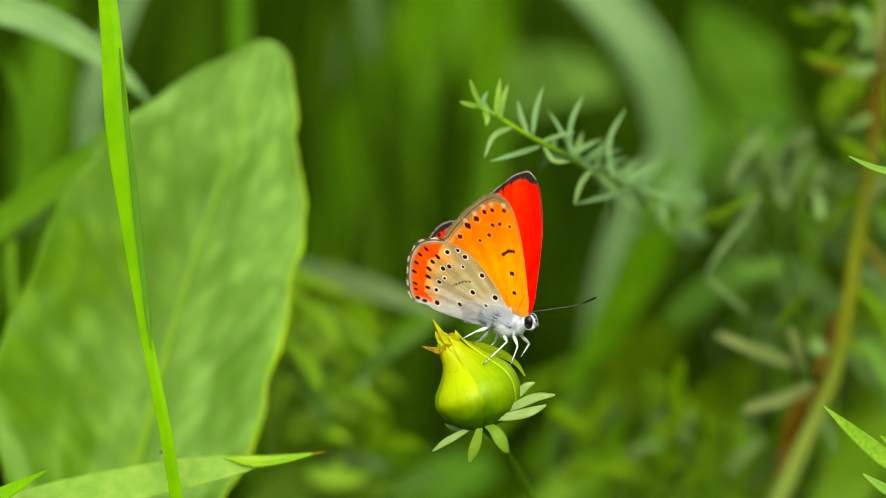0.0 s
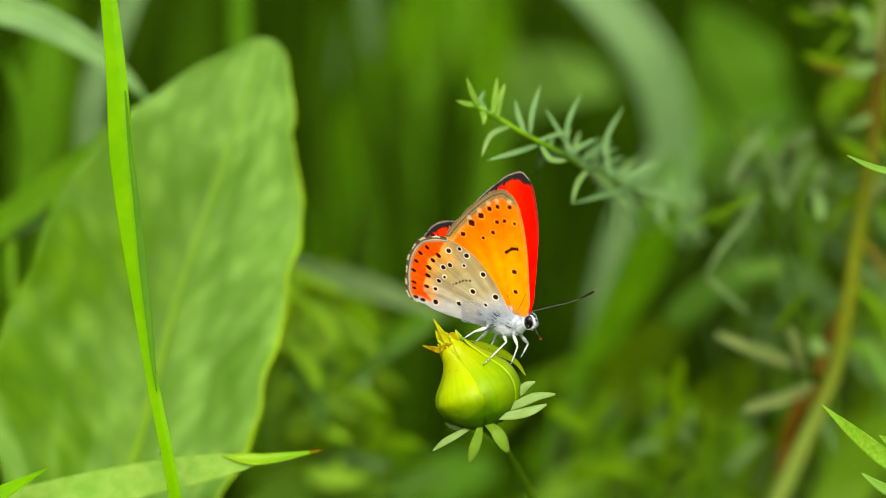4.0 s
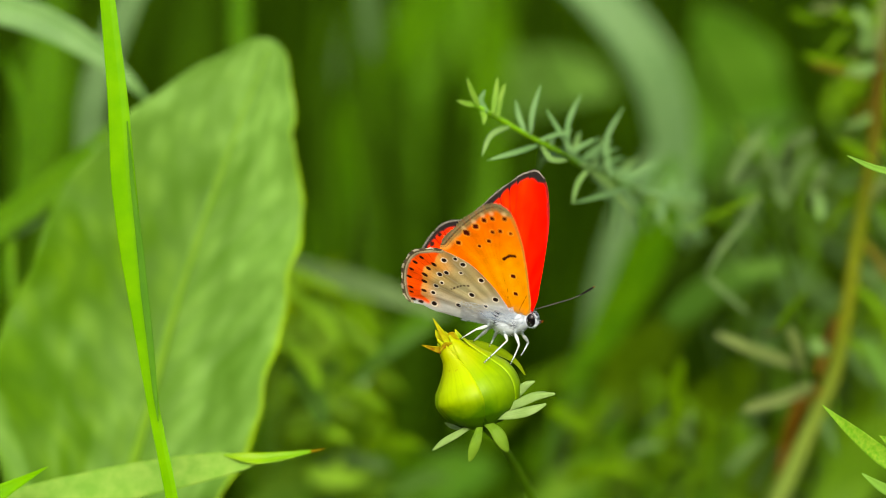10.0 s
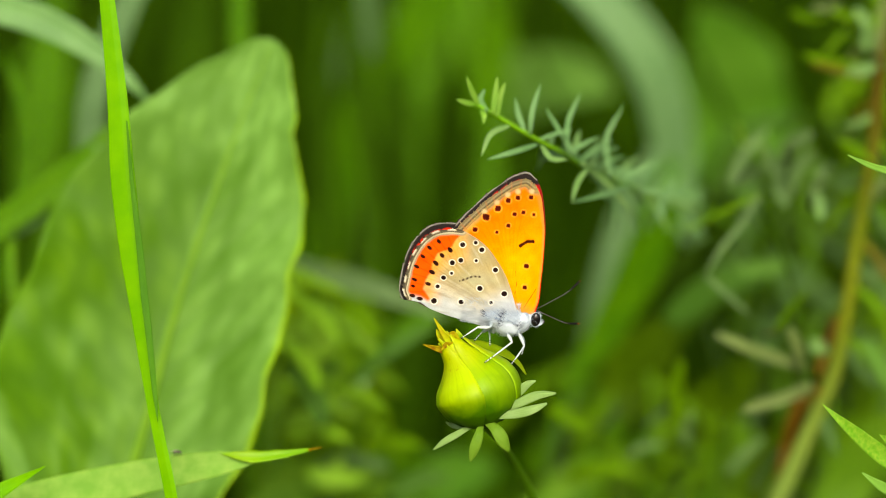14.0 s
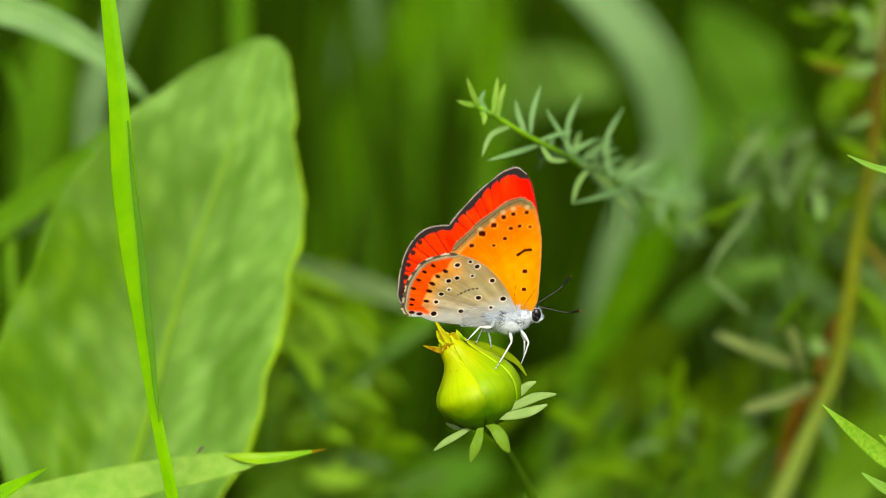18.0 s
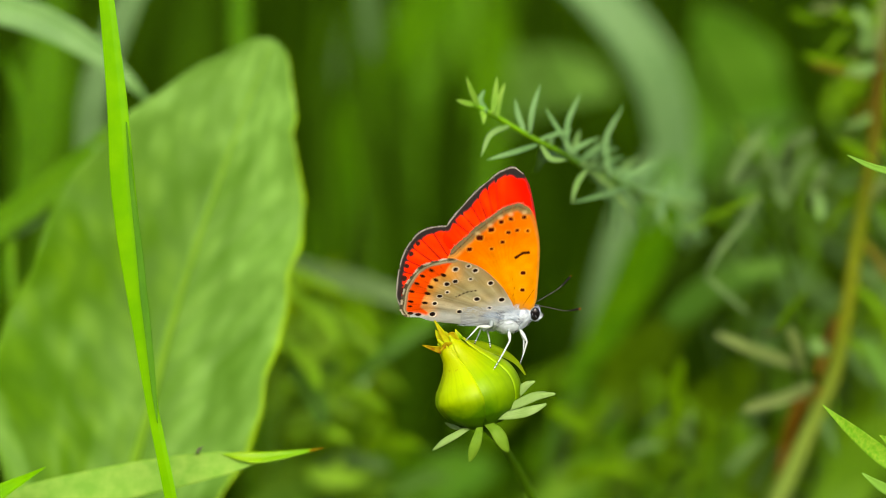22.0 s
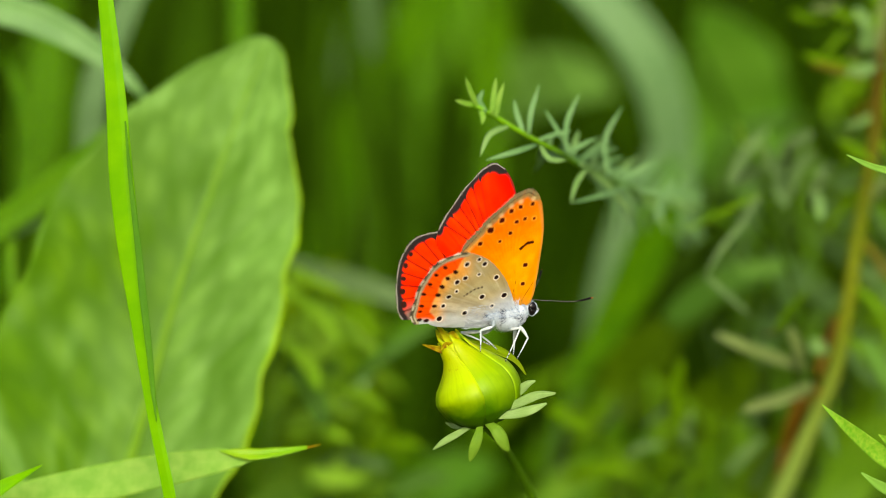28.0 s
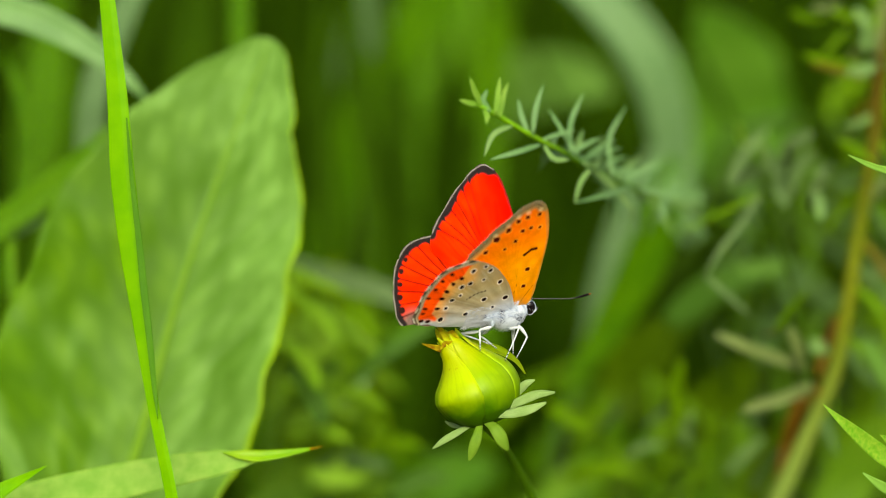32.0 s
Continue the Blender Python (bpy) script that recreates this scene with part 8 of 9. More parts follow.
    walk(legs[4], [
        (0, pose(-0.00257, 0.0009, -0.00209, -4.9, -1, 2.9)), (1, pose(-0.00257, 0.0009, -0.00209, -1.9, -0.5, 1)),
        (2, pose(-0.00257, 0.0009, -0.00209, -4.3, -0.8, 2.5)), (3, pose(-0.00257, 0.0009, -0.00209, -4.9, -1.3, 2.6)),
        (6, pose(-0.00257, 0.0009, -0.00209, -4.5, -0.7, 2.8)), (7, pose(-0.00257, 0.0009, -0.00209, -3.7, -1, 2)),
        (8, pose(-0.00257, 0.0009, -0.00209, 0.5, 0.3, -0.1)), (9, pose(-0.00257, 0.0009, -0.00209, -0.6, 0.1, 0.5)),
        (10, pose(-0.00257, 0.0009, -0.00209, -0.3, 0, 0.2)), (11, pose(-0.00257, 0.0009, -0.00209, -1.8, -0.5, 1)),
        (12, pose(-0.00257, 0.0009, -0.00209, 0.4, 0.1, -0.2)), (13, pose(-0.00257, 0.0009, -0.00209, 17.8, 6.1, -9.3)),
        (14, pose(-0.00257, 0.0009, -0.00209, 46.9, 25.4, -12.7)), (14.5, pose(-0.00257, 0.0009, -0.00209, 53.1, 29.7, -10.8)),
        (16.5, pose(-0.00257, 0.0009, -0.00209, 41.3, 22.4, -11.4)), (17, pose(-0.00257, 0.0009, -0.00209, 38.8, 20.8, -11.3)),
        (18, pose(-0.00257, 0.0009, -0.00209, 34, 16.2, -13.3)), (19, pose(-0.00257, 0.0009, -0.00209, 32.3, 15.1, -13.1)),
        (20, pose(-0.00257, 0.0009, -0.00209, 30.8, 14.1, -12.8)), (21, pose(-0.00257, 0.0009, -0.00209, 32.7, 15.2, -13.3)),
        (22, pose(-0.00257, 0.0009, -0.00209, 30.8, 13.8, -13.2)), (23, pose(-0.00257, 0.0009, -0.00209, 40.6, 20.8, -13.6)),
        (24, pose(-0.00257, 0.0009, -0.00209, 45, 24.7, -11.6)), (25, pose(-0.00257, 0.0009, -0.00209, 47.2, 28.4, -5.7)),
        (25.5, pose(-0.00257, 0.0009, -0.00209, 46.1, 27.3, -6.9)), (27.5, pose(-0.00257, 0.0009, -0.00209, 18.9, 5.8, -10.7)),
        (28, pose(-0.00257, 0.0009, -0.00209, 18.3, 5.3, -10.7)), (29, pose(-0.00257, 0.0009, -0.00209, 19, 6.1, -10.4)),
        (30, pose(-0.00257, 0.0009, -0.00209, 19.7, 6.8, -10.4)), (31, pose(-0.00257, 0.0009, -0.00209, 17.4, 4.9, -10.1)),
        (32, pose(-0.00257, 0.0009, -0.00209, 14.9, 2.7, -10))])
    walk(shins[4], [
        (0, pose(-0.00098, 0.001, -0.0013, -0.2, 0, -0.8)), (1, pose(-0.00098, 0.001, -0.0013, -4.5, -1.1, 3)),
        (2, pose(-0.00098, 0.001, -0.0013, -1.7, -0.3, -0.1)), (3, pose(-0.00098, 0.001, -0.0013, 1.2, 0.2, 0.5)),
        (6, pose(-0.00098, 0.001, -0.0013, 1.3, 0.6, -2.6)), (7, pose(-0.00098, 0.001, -0.0013, -0.3, -0.1, 0.6)),
        (8, pose(-0.00098, 0.001, -0.0013, -2.4, -0.5, -0.4)), (9, pose(-0.00098, 0.001, -0.0013, 1, 0.4, -2.3)),
        (10, pose(-0.00098, 0.001, -0.0013, 0.4, 0.1, -0.6)), (11, pose(-0.00098, 0.001, -0.0013, 3.3, 0.9, -1.6)),
        (12, pose(-0.00098, 0.001, -0.0013, 1.6, 0.5, -1.1)), (13, pose(-0.00098, 0.001, -0.0013, -8.8, -1.9, 4.6)),
        (14, pose(-0.00098, 0.001, -0.0013, -14.6, -2.3, 18.6)), (14.5, pose(-0.00098, 0.001, -0.0013, -13.4, -2.2, 20.6)),
        (16.5, pose(-0.00098, 0.001, -0.0013, -4.4, -2, 19.8)), (17, pose(-0.00098, 0.001, -0.0013, -0.9, -1.9, 20)),
        (18, pose(-0.00098, 0.001, -0.0013, -2.8, -1.4, 12.4)), (19, pose(-0.00098, 0.001, -0.0013, -1.9, -1.3, 11.8)),
        (20, pose(-0.00098, 0.001, -0.0013, -1.6, -1.2, 11.4)), (21, pose(-0.00098, 0.001, -0.0013, -2.9, -1.4, 11.4)),
        (22, pose(-0.00098, 0.001, -0.0013, -2.2, -1.2, 9.6)), (23, pose(-0.00098, 0.001, -0.0013, -4.7, -1.7, 14.9)),
        (24, pose(-0.00098, 0.001, -0.0013, -5.2, -2, 19.5)), (25, pose(-0.00098, 0.001, -0.0013, 6.8, -3.9, 34.3)),
        (25.5, pose(-0.00098, 0.001, -0.0013, 6.2, -3.4, 31.8)), (27.5, pose(-0.00098, 0.001, -0.0013, 18.7, -4.4, 31.5)),
        (28, pose(-0.00098, 0.001, -0.0013, 19, -4.2, 30.8)), (29, pose(-0.00098, 0.001, -0.0013, 17.3, -3.4, 28)),
        (30, pose(-0.00098, 0.001, -0.0013, 16.6, -4, 30.5)), (31, pose(-0.00098, 0.001, -0.0013, 17.2, -3.9, 29.9)),
        (32, pose(-0.00098, 0.001, -0.0013, 19.1, -3.9, 29.6))])
    walk(legs[5], [
        (0, pose(0.00066, 0.0009, -0.00241, 6, -0.1, 1.3)), (1, pose(0.00066, 0.0009, -0.00241, 12.9, -3.5, -0.1)),
        (2, pose(0.00066, 0.0009, -0.00241, 6.9, -0.6, 1.1)), (3, pose(0.00066, 0.0009, -0.00241, 1.2, -0.7, -0.3)),
        (6, pose(0.00066, 0.0009, -0.00241, 0.5, 2.8, 2.3)), (7, pose(0.00066, 0.0009, -0.00241, 4.9, -1, 0.3)),
        (8, pose(0.00066, 0.0009, -0.00241, 3.9, -1.5, -0.3)), (9, pose(0.00066, 0.0009, -0.00241, -1.4, 1.1, 0.5)),
        (10, pose(0.00066, 0.0009, -0.00241, -0.7, 0.4, 0.2)), (11, pose(0.00066, 0.0009, -0.00241, -5.1, 0.8, -0.6)),
        (12, pose(0.00066, 0.0009, -0.00241, -5.6, 0.7, -0.7)), (13, pose(0.00066, 0.0009, -0.00241, 4.1, -1.6, -0.4)),
        (14, pose(0.00066, 0.0009, -0.00241, 8, -6, -3.4)), (14.5, pose(0.00066, 0.0009, -0.00241, 6.6, -5.3, -3.1)),
        (16.5, pose(0.00066, 0.0009, -0.00241, -2.8, -4.8, -4.2)), (17, pose(0.00066, 0.0009, -0.00241, -8.6, -3.9, -4.5)),
        (18, pose(0.00066, 0.0009, -0.00241, -12.7, -0.3, -2.9)), (19, pose(0.00066, 0.0009, -0.00241, -13.8, 0, -2.9)),
        (20, pose(0.00066, 0.0009, -0.00241, -13.6, -0.2, -3)), (21, pose(0.00066, 0.0009, -0.00241, -13.8, 0.5, -2.6)),
        (22, pose(0.00066, 0.0009, -0.00241, -16.4, 1.7, -2.5)), (23, pose(0.00066, 0.0009, -0.00241, -8.8, -0.7, -2.4)),
        (24, pose(0.00066, 0.0009, -0.00241, -4.1, -3.1, -3.1)), (25, pose(0.00066, 0.0009, -0.00241, -5.8, -6.4, -5.8)),
        (25.5, pose(0.00066, 0.0009, -0.00241, -12.6, -4.3, -5.4)), (27.5, pose(0.00066, 0.0009, -0.00241, -27, 17.6, 2.6)),
        (28, pose(0.00066, 0.0009, -0.00241, -32.8, 20, 1.5)), (29, pose(0.00066, 0.0009, -0.00241, -38.8, 24.3, 0.8)),
        (30, pose(0.00066, 0.0009, -0.00241, -34, 21.8, 1.8)), (31, pose(0.00066, 0.0009, -0.00241, -39.2, 22.4, 0)),
        (32, pose(0.00066, 0.0009, -0.00241, -41.6, 21.4, -1.1))])
    walk(shins[5], [
        (0, pose(0.0003, 0.001, -0.00129, -3.5, 3.2, -2.1)), (1, pose(0.0003, 0.001, -0.00129, -11.3, 4.8, -1.3)),
        (2, pose(0.0003, 0.001, -0.00129, -5, 3.5, -2)), (3, pose(0.0003, 0.001, -0.00129, -0.9, 0, 0.4)),
        (6, pose(0.0003, 0.001, -0.00129, 4.7, 1.2, -2.8)), (7, pose(0.0003, 0.001, -0.00129, -3.7, 1.9, -0.6)),
        (8, pose(0.0003, 0.001, -0.00129, -8.6, 2.7, 0.3)), (9, pose(0.0003, 0.001, -0.00129, 0.3, 0.5, -0.6)),
        (10, pose(0.0003, 0.001, -0.00129, 0.6, 0, -0.2)), (11, pose(0.0003, 0.001, -0.00129, 3.6, -2.1, 0.7)),
        (12, pose(0.0003, 0.001, -0.00129, 3, -2, 0.9)), (13, pose(0.0003, 0.001, -0.00129, -5.9, 1.7, 0.4)),
        (14, pose(0.0003, 0.001, -0.00129, -9.9, -0.4, 4.6)), (14.5, pose(0.0003, 0.001, -0.00129, -6.6, -1.1, 3.9)),
        (16.5, pose(0.0003, 0.001, -0.00129, 1.4, -5.8, 5.2)), (17, pose(0.0003, 0.001, -0.00129, 9.1, -8.6, 4.2)),
        (18, pose(0.0003, 0.001, -0.00129, 11.4, -7.2, 2.1)), (19, pose(0.0003, 0.001, -0.00129, 13.3, -7.8, 1.8)),
        (20, pose(0.0003, 0.001, -0.00129, 13.4, -8, 1.9)), (21, pose(0.0003, 0.001, -0.00129, 14.2, -7.7, 1.3)),
        (22, pose(0.0003, 0.001, -0.00129, 16.7, -8.1, 0.7)), (23, pose(0.0003, 0.001, -0.00129, 9.1, -6, 2)),
        (24, pose(0.0003, 0.001, -0.00129, 5.6, -5.8, 3.3)), (25, pose(0.0003, 0.001, -0.00129, 11.5, -10.8, 4.9)),
        (25.5, pose(0.0003, 0.001, -0.00129, 16.5, -11.7, 3.4)), (27.5, pose(0.0003, 0.001, -0.00129, 43.1, -8.8, -8)),
        (28, pose(0.0003, 0.001, -0.00129, 50.7, -10.8, -9.5)), (29, pose(0.0003, 0.001, -0.00129, 59.4, -12.4, -11.7)),
        (30, pose(0.0003, 0.001, -0.00129, 52.2, -10.7, -10)), (31, pose(0.0003, 0.001, -0.00129, 56.3, -12.1, -10.8)),
        (32, pose(0.0003, 0.001, -0.00129, 57.7, -12.9, -11))])
    sway(bud, [
        (0, (-0.00003, -0.00003, -0.00014)), (0.5, (-0.00003, -0.00001, -0.00006)), (1, (-0.00003, -0.00002, -0.00014)),
        (1.5, (-0.00005, -0.00004, -0.00024)), (2, (-0.00013, -0.00006, -0.00035)), (2.5, (-0.00020, -0.00006, -0.00034)),
        (3, (-0.00020, -0.00004, -0.00024)), (3.5, (-0.00008, -0.00002, -0.00012)), (5.5, (0.00010, -0.00000, -0.00001)),
        (6, (0.00016, -0.00000, -0.00001)), (6.5, (0.00011, -0.00000, -0.00001)), (7, (0.00005, 0.00001, 0.00004)), (7.5, (0.00000, 0.00001, 0.00004)),
        (8, (-0.00003, -0.00000, -0.00001)), (8.5, (-0.00003, -0.00001, -0.00004)), (9, (-0.00003, -0.00001, -0.00004)),
        (9.5, (-0.00003, -0.00001, -0.00004)), (10, (-0.00003, -0.00000, -0.00001)), (10.5, (-0.00003, 0.00001, 0.00004)),
        (11, (0.00000, 0.00001, 0.00006)), (11.5, (0.00008, 0.00001, 0.00006)), (12, (0.00016, 0.00001, 0.00006)), (12.5, (0.00016, 0.00001, 0.00004)),
        (13, (0.00011, 0.00000, 0.00001)), (13.5, (0.00008, 0.00001, 0.00004)), (14, (0.00008, 0.00001, 0.00006)), (14.5, (0.00008, 0.00000, 0.00001)),
        (16.5, (0.00011, -0.00002, -0.00009)), (17, (0.00016, -0.00003, -0.00014)), (17.5, (0.00016, -0.00002, -0.00012)),
        (18, (0.00011, -0.00001, -0.00006)), (18.5, (0.00008, -0.00001, -0.00004)), (19, (0.00008, -0.00001, -0.00004)),
        (19.5, (0.00008, -0.00001, -0.00004)), (20, (0.00008, -0.00001, -0.00004)), (20.5, (0.00005, -0.00001, -0.00004)),
        (21, (0.00003, -0.00001, -0.00004)), (21.5, (0.00003, -0.00001, -0.00004)), (22, (0.00000, -0.00000, -0.00001)),
        (22.5, (-0.00003, 0.00001, 0.00004)), (23, (-0.00003, 0.00001, 0.00006)), (23.5, (-0.00003, 0.00001, 0.00006)),
        (24, (0.00000, 0.00001, 0.00006)), (24.5, (0.00003, 0.00001, 0.00006)), (25, (0.00000, 0.00001, 0.00006)), (25.5, (0.00000, 0.00001, 0.00006)),
        (27.5, (0.00003, 0.00001, 0.00006)), (28, (0.00003, 0.00001, 0.00006)), (28.5, (0.00003, 0.00002, 0.00011)),
        (29, (-0.00005, 0.00004, 0.00024)), (29.5, (-0.00015, 0.00006, 0.00034)), (30, (-0.00018, 0.00006, 0.00034)),
        (30.5, (-0.00018, 0.00005, 0.00027)), (31, (-0.00013, 0.00004, 0.00022)), (31.5, (-0.00005, 0.00004, 0.00022)),
        (32, (-0.00003, 0.00003, 0.00016))])
    sway(sprig, [
        (0, (0.00035, -0.00002, -0.00013)), (0.5, (0.00032, -0.00002, -0.00013)), (1, (0.00027, -0.00002, -0.00011)),
        (1.5, (0.00014, -0.00001, -0.00005)), (2, (-0.00011, -0.00000, -0.00003)), (2.5, (-0.00030, -0.00000, -0.00000)),
        (3, (-0.00030, 0.00000, 0.00003)), (3.5, (-0.00011, 0.00000, 0.00000)), (5.5, (0.00011, -0.00000, -0.00003)),
        (6, (0.00022, -0.00000, -0.00000)), (6.5, (0.00022, 0.00001, 0.00006)), (7, (0.00019, 0.00001, 0.00006)), (7.5, (0.00024, -0.00000, -0.00003)),
        (8, (0.00032, -0.00001, -0.00008)), (8.5, (0.00035, -0.00001, -0.00005)), (9, (0.00032, -0.00000, -0.00003)),
        (9.5, (0.00022, -0.00000, -0.00003)), (10, (0.00003, -0.00000, -0.00000)), (10.5, (-0.00008, 0.00001, 0.00006)),
        (11, (0.00000, 0.00001, 0.00008)), (11.5, (0.00005, 0.00001, 0.00008)), (12, (0.00000, 0.00002, 0.00011)),
        (12.5, (-0.00000, 0.00003, 0.00016)), (13, (-0.00003, 0.00003, 0.00019)), (13.5, (-0.00008, 0.00003, 0.00016)),
        (14, (0.00000, 0.00002, 0.00011)), (14.5, (0.00014, 0.00001, 0.00003)), (16.5, (0.00024, -0.00001, -0.00008)),
        (17, (0.00024, -0.00002, -0.00011)), (17.5, (0.00013, -0.00001, -0.00005)), (18, (0.00003, -0.00000, -0.00003)),
        (18.5, (-0.00008, -0.00000, -0.00003)), (19, (-0.00011, -0.00000, -0.00003)), (19.5, (-0.00005, -0.00001, -0.00005)),
        (20, (-0.00005, -0.00001, -0.00008)), (20.5, (-0.00011, -0.00001, -0.00008)), (21, (-0.00011, -0.00001, -0.00008)),
        (21.5, (-0.00005, -0.00000, -0.00003)), (22, (-0.00003, 0.00001, 0.00006)), (22.5, (-0.00003, 0.00001, 0.00008)),
        (23, (0.00003, 0.00001, 0.00008)), (23.5, (0.00011, 0.00001, 0.00008)), (24, (0.00011, 0.00001, 0.00006)), (24.5, (0.00005, 0.00000, 0.00000)),
        (25, (0.00002, -0.00000, -0.00003)), (25.5, (-0.00000, -0.00000, -0.00000)), (27.5, (-0.00008, 0.00000, 0.00003)),
        (28, (-0.00016, 0.00000, 0.00003)), (28.5, (-0.00016, 0.00002, 0.00011)), (29, (-0.00011, 0.00005, 0.00027)),
        (29.5, (-0.00008, 0.00006, 0.00032)), (30, (-0.00005, 0.00004, 0.00024)), (30.5, (-0.00005, 0.00003, 0.00019)),
        (31, (-0.00011, 0.00002, 0.00013)), (31.5, (0.00000, 0.00001, 0.00005)), (32, (0.00035, 0.00001, 0.00008))])
    sway(arching_blade, [
        (0, (0.00018, -0.00008, -0.00044)), (0.5, (0.00024, -0.00006, -0.00036)), (1, (0.00026, -0.00007, -0.00041)),
        (1.5, (0.00037, -0.00010, -0.00054)), (2, (0.00037, -0.00010, -0.00059)), (2.5, (0.00010, -0.00009, -0.00052)),
        (3, (-0.00010, -0.00006, -0.00033)), (3.5, (-0.00008, -0.00004, -0.00023)), (5.5, (0.00006, -0.00004, -0.00021)),
        (6, (0.00016, -0.00003, -0.00015)), (6.5, (0.00013, -0.00002, -0.00013)), (7, (0.00008, -0.00002, -0.00010)),
        (7.5, (0.00005, -0.00000, -0.00003)), (8, (0.00003, 0.00000, 0.00003)), (8.5, (0.00000, 0.00000, 0.00003)), (9, (-0.00003, 0.00000, 0.00003)),
        (9.5, (0.00003, -0.00000, -0.00003)), (10, (0.00010, -0.00002, -0.00010)), (10.5, (0.00010, -0.00002, -0.00013)),
        (11, (0.00011, -0.00001, -0.00008)), (11.5, (0.00016, 0.00000, 0.00000)), (12, (0.00000, 0.00001, 0.00008)),
        (12.5, (-0.00021, 0.00003, 0.00018)), (13, (-0.00013, 0.00003, 0.00018)), (13.5, (-0.00008, 0.00002, 0.00011)),
        (14, (-0.00018, 0.00001, 0.00008)), (14.5, (-0.00018, 0.00001, 0.00005)), (16.5, (-0.00003, -0.00000, -0.00000)),
        (17, (0.00010, -0.00001, -0.00005)), (17.5, (0.00016, -0.00002, -0.00010)), (18, (0.00021, -0.00002, -0.00013)),
        (18.5, (0.00021, -0.00002, -0.00013)), (19, (0.00016, -0.00002, -0.00010)), (19.5, (0.00013, -0.00001, -0.00005)),
        (20, (0.00010, -0.00001, -0.00005)), (20.5, (0.00008, -0.00002, -0.00013)), (21, (0.00013, -0.00003, -0.00018)),
        (21.5, (0.00013, -0.00002, -0.00013)), (22, (-0.00003, 0.00000, 0.00000)), (22.5, (-0.00021, 0.00003, 0.00016)),
        (23, (-0.00026, 0.00005, 0.00029)), (23.5, (-0.00024, 0.00006, 0.00037)), (24, (-0.00029, 0.00007, 0.00039)),
        (24.5, (-0.00037, 0.00007, 0.00042)), (25, (-0.00042, 0.00008, 0.00044)), (25.5, (-0.00050, 0.00007, 0.00042)),
        (27.5, (-0.00053, 0.00007, 0.00039)), (28, (-0.00037, 0.00007, 0.00039)), (28.5, (-0.00021, 0.00007, 0.00039)),
        (29, (-0.00024, 0.00008, 0.00044)), (29.5, (-0.00031, 0.00011, 0.00060)), (30, (-0.00029, 0.00013, 0.00073)),
        (30.5, (-0.00021, 0.00012, 0.00070)), (31, (-0.00016, 0.00010, 0.00055)), (31.5, (-0.00008, 0.00006, 0.00034)),
        (32, (-0.00002, 0.00003, 0.00018))])
    sway(low_blade, [
        (0, (0.00010, -0.00007, -0.00042)), (0.5, (0.00010, -0.00006, -0.00035)), (1, (0.00013, -0.00007, -0.00037)),
        (1.5, (0.00021, -0.00008, -0.00048)), (2, (0.00024, -0.00010, -0.00056)), (2.5, (0.00010, -0.00009, -0.00053)),
        (3, (0.00000, -0.00007, -0.00037)), (3.5, (0.00005, -0.00004, -0.00025)), (5.5, (0.00013, -0.00003, -0.00019)),
        (6, (0.00016, -0.00002, -0.00014)), (6.5, (0.00010, -0.00002, -0.00011)), (7, (0.00005, -0.00002, -0.00009)),
        (7.5, (0.00003, -0.00000, -0.00001)), (8, (0.00000, 0.00001, 0.00004)), (8.5, (0.00005, 0.00001, 0.00004)), (9, (0.00010, 0.00001, 0.00004)),
        (9.5, (0.00013, 0.00000, 0.00001)), (10, (0.00013, -0.00001, -0.00004)), (10.5, (0.00008, -0.00001, -0.00006)),
        (11, (0.00005, -0.00001, -0.00004)), (11.5, (0.00003, -0.00000, -0.00001)), (12, (-0.00005, 0.00001, 0.00006)),
        (12.5, (-0.00011, 0.00003, 0.00019)), (13, (-0.00008, 0.00003, 0.00017)), (13.5, (-0.00008, 0.00001, 0.00006)),
        (14, (-0.00010, 0.00001, 0.00006)), (14.5, (-0.00008, 0.00002, 0.00009)), (16.5, (-0.00005, 0.00001, 0.00004)),
        (17, (-0.00003, -0.00001, -0.00006)), (17.5, (0.00003, -0.00002, -0.00014)), (18, (0.00008, -0.00003, -0.00017)),
        (18.5, (0.00013, -0.00002, -0.00014)), (19, (0.00010, -0.00002, -0.00011)), (19.5, (0.00003, -0.00002, -0.00011)),
        (20, (0.00000, -0.00002, -0.00011)), (20.5, (0.00003, -0.00002, -0.00011)), (21, (0.00005, -0.00002, -0.00011)),
        (21.5, (0.00000, -0.00002, -0.00011)), (22, (-0.00010, -0.00001, -0.00006)), (22.5, (-0.00021, 0.00001, 0.00006)),
        (23, (-0.00029, 0.00003, 0.00019)), (23.5, (-0.00029, 0.00005, 0.00027)), (24, (-0.00029, 0.00005, 0.00030)),
        (24.5, (-0.00037, 0.00006, 0.00032)), (25, (-0.00042, 0.00006, 0.00032)), (25.5, (-0.00044, 0.00004, 0.00024)),
        (27.5, (-0.00050, 0.00003, 0.00019)), (28, (-0.00050, 0.00003, 0.00019)), (28.5, (-0.00044, 0.00003, 0.00019)),
        (29, (-0.00044, 0.00005, 0.00027)), (29.5, (-0.00047, 0.00008, 0.00045)), (30, (-0.00044, 0.00010, 0.00055)),
        (30.5, (-0.00039, 0.00009, 0.00050)), (31, (-0.00031, 0.00006, 0.00035)), (31.5, (-0.00018, 0.00003, 0.00017)),
        (32, (0.00000, 0.00002, 0.00009))])
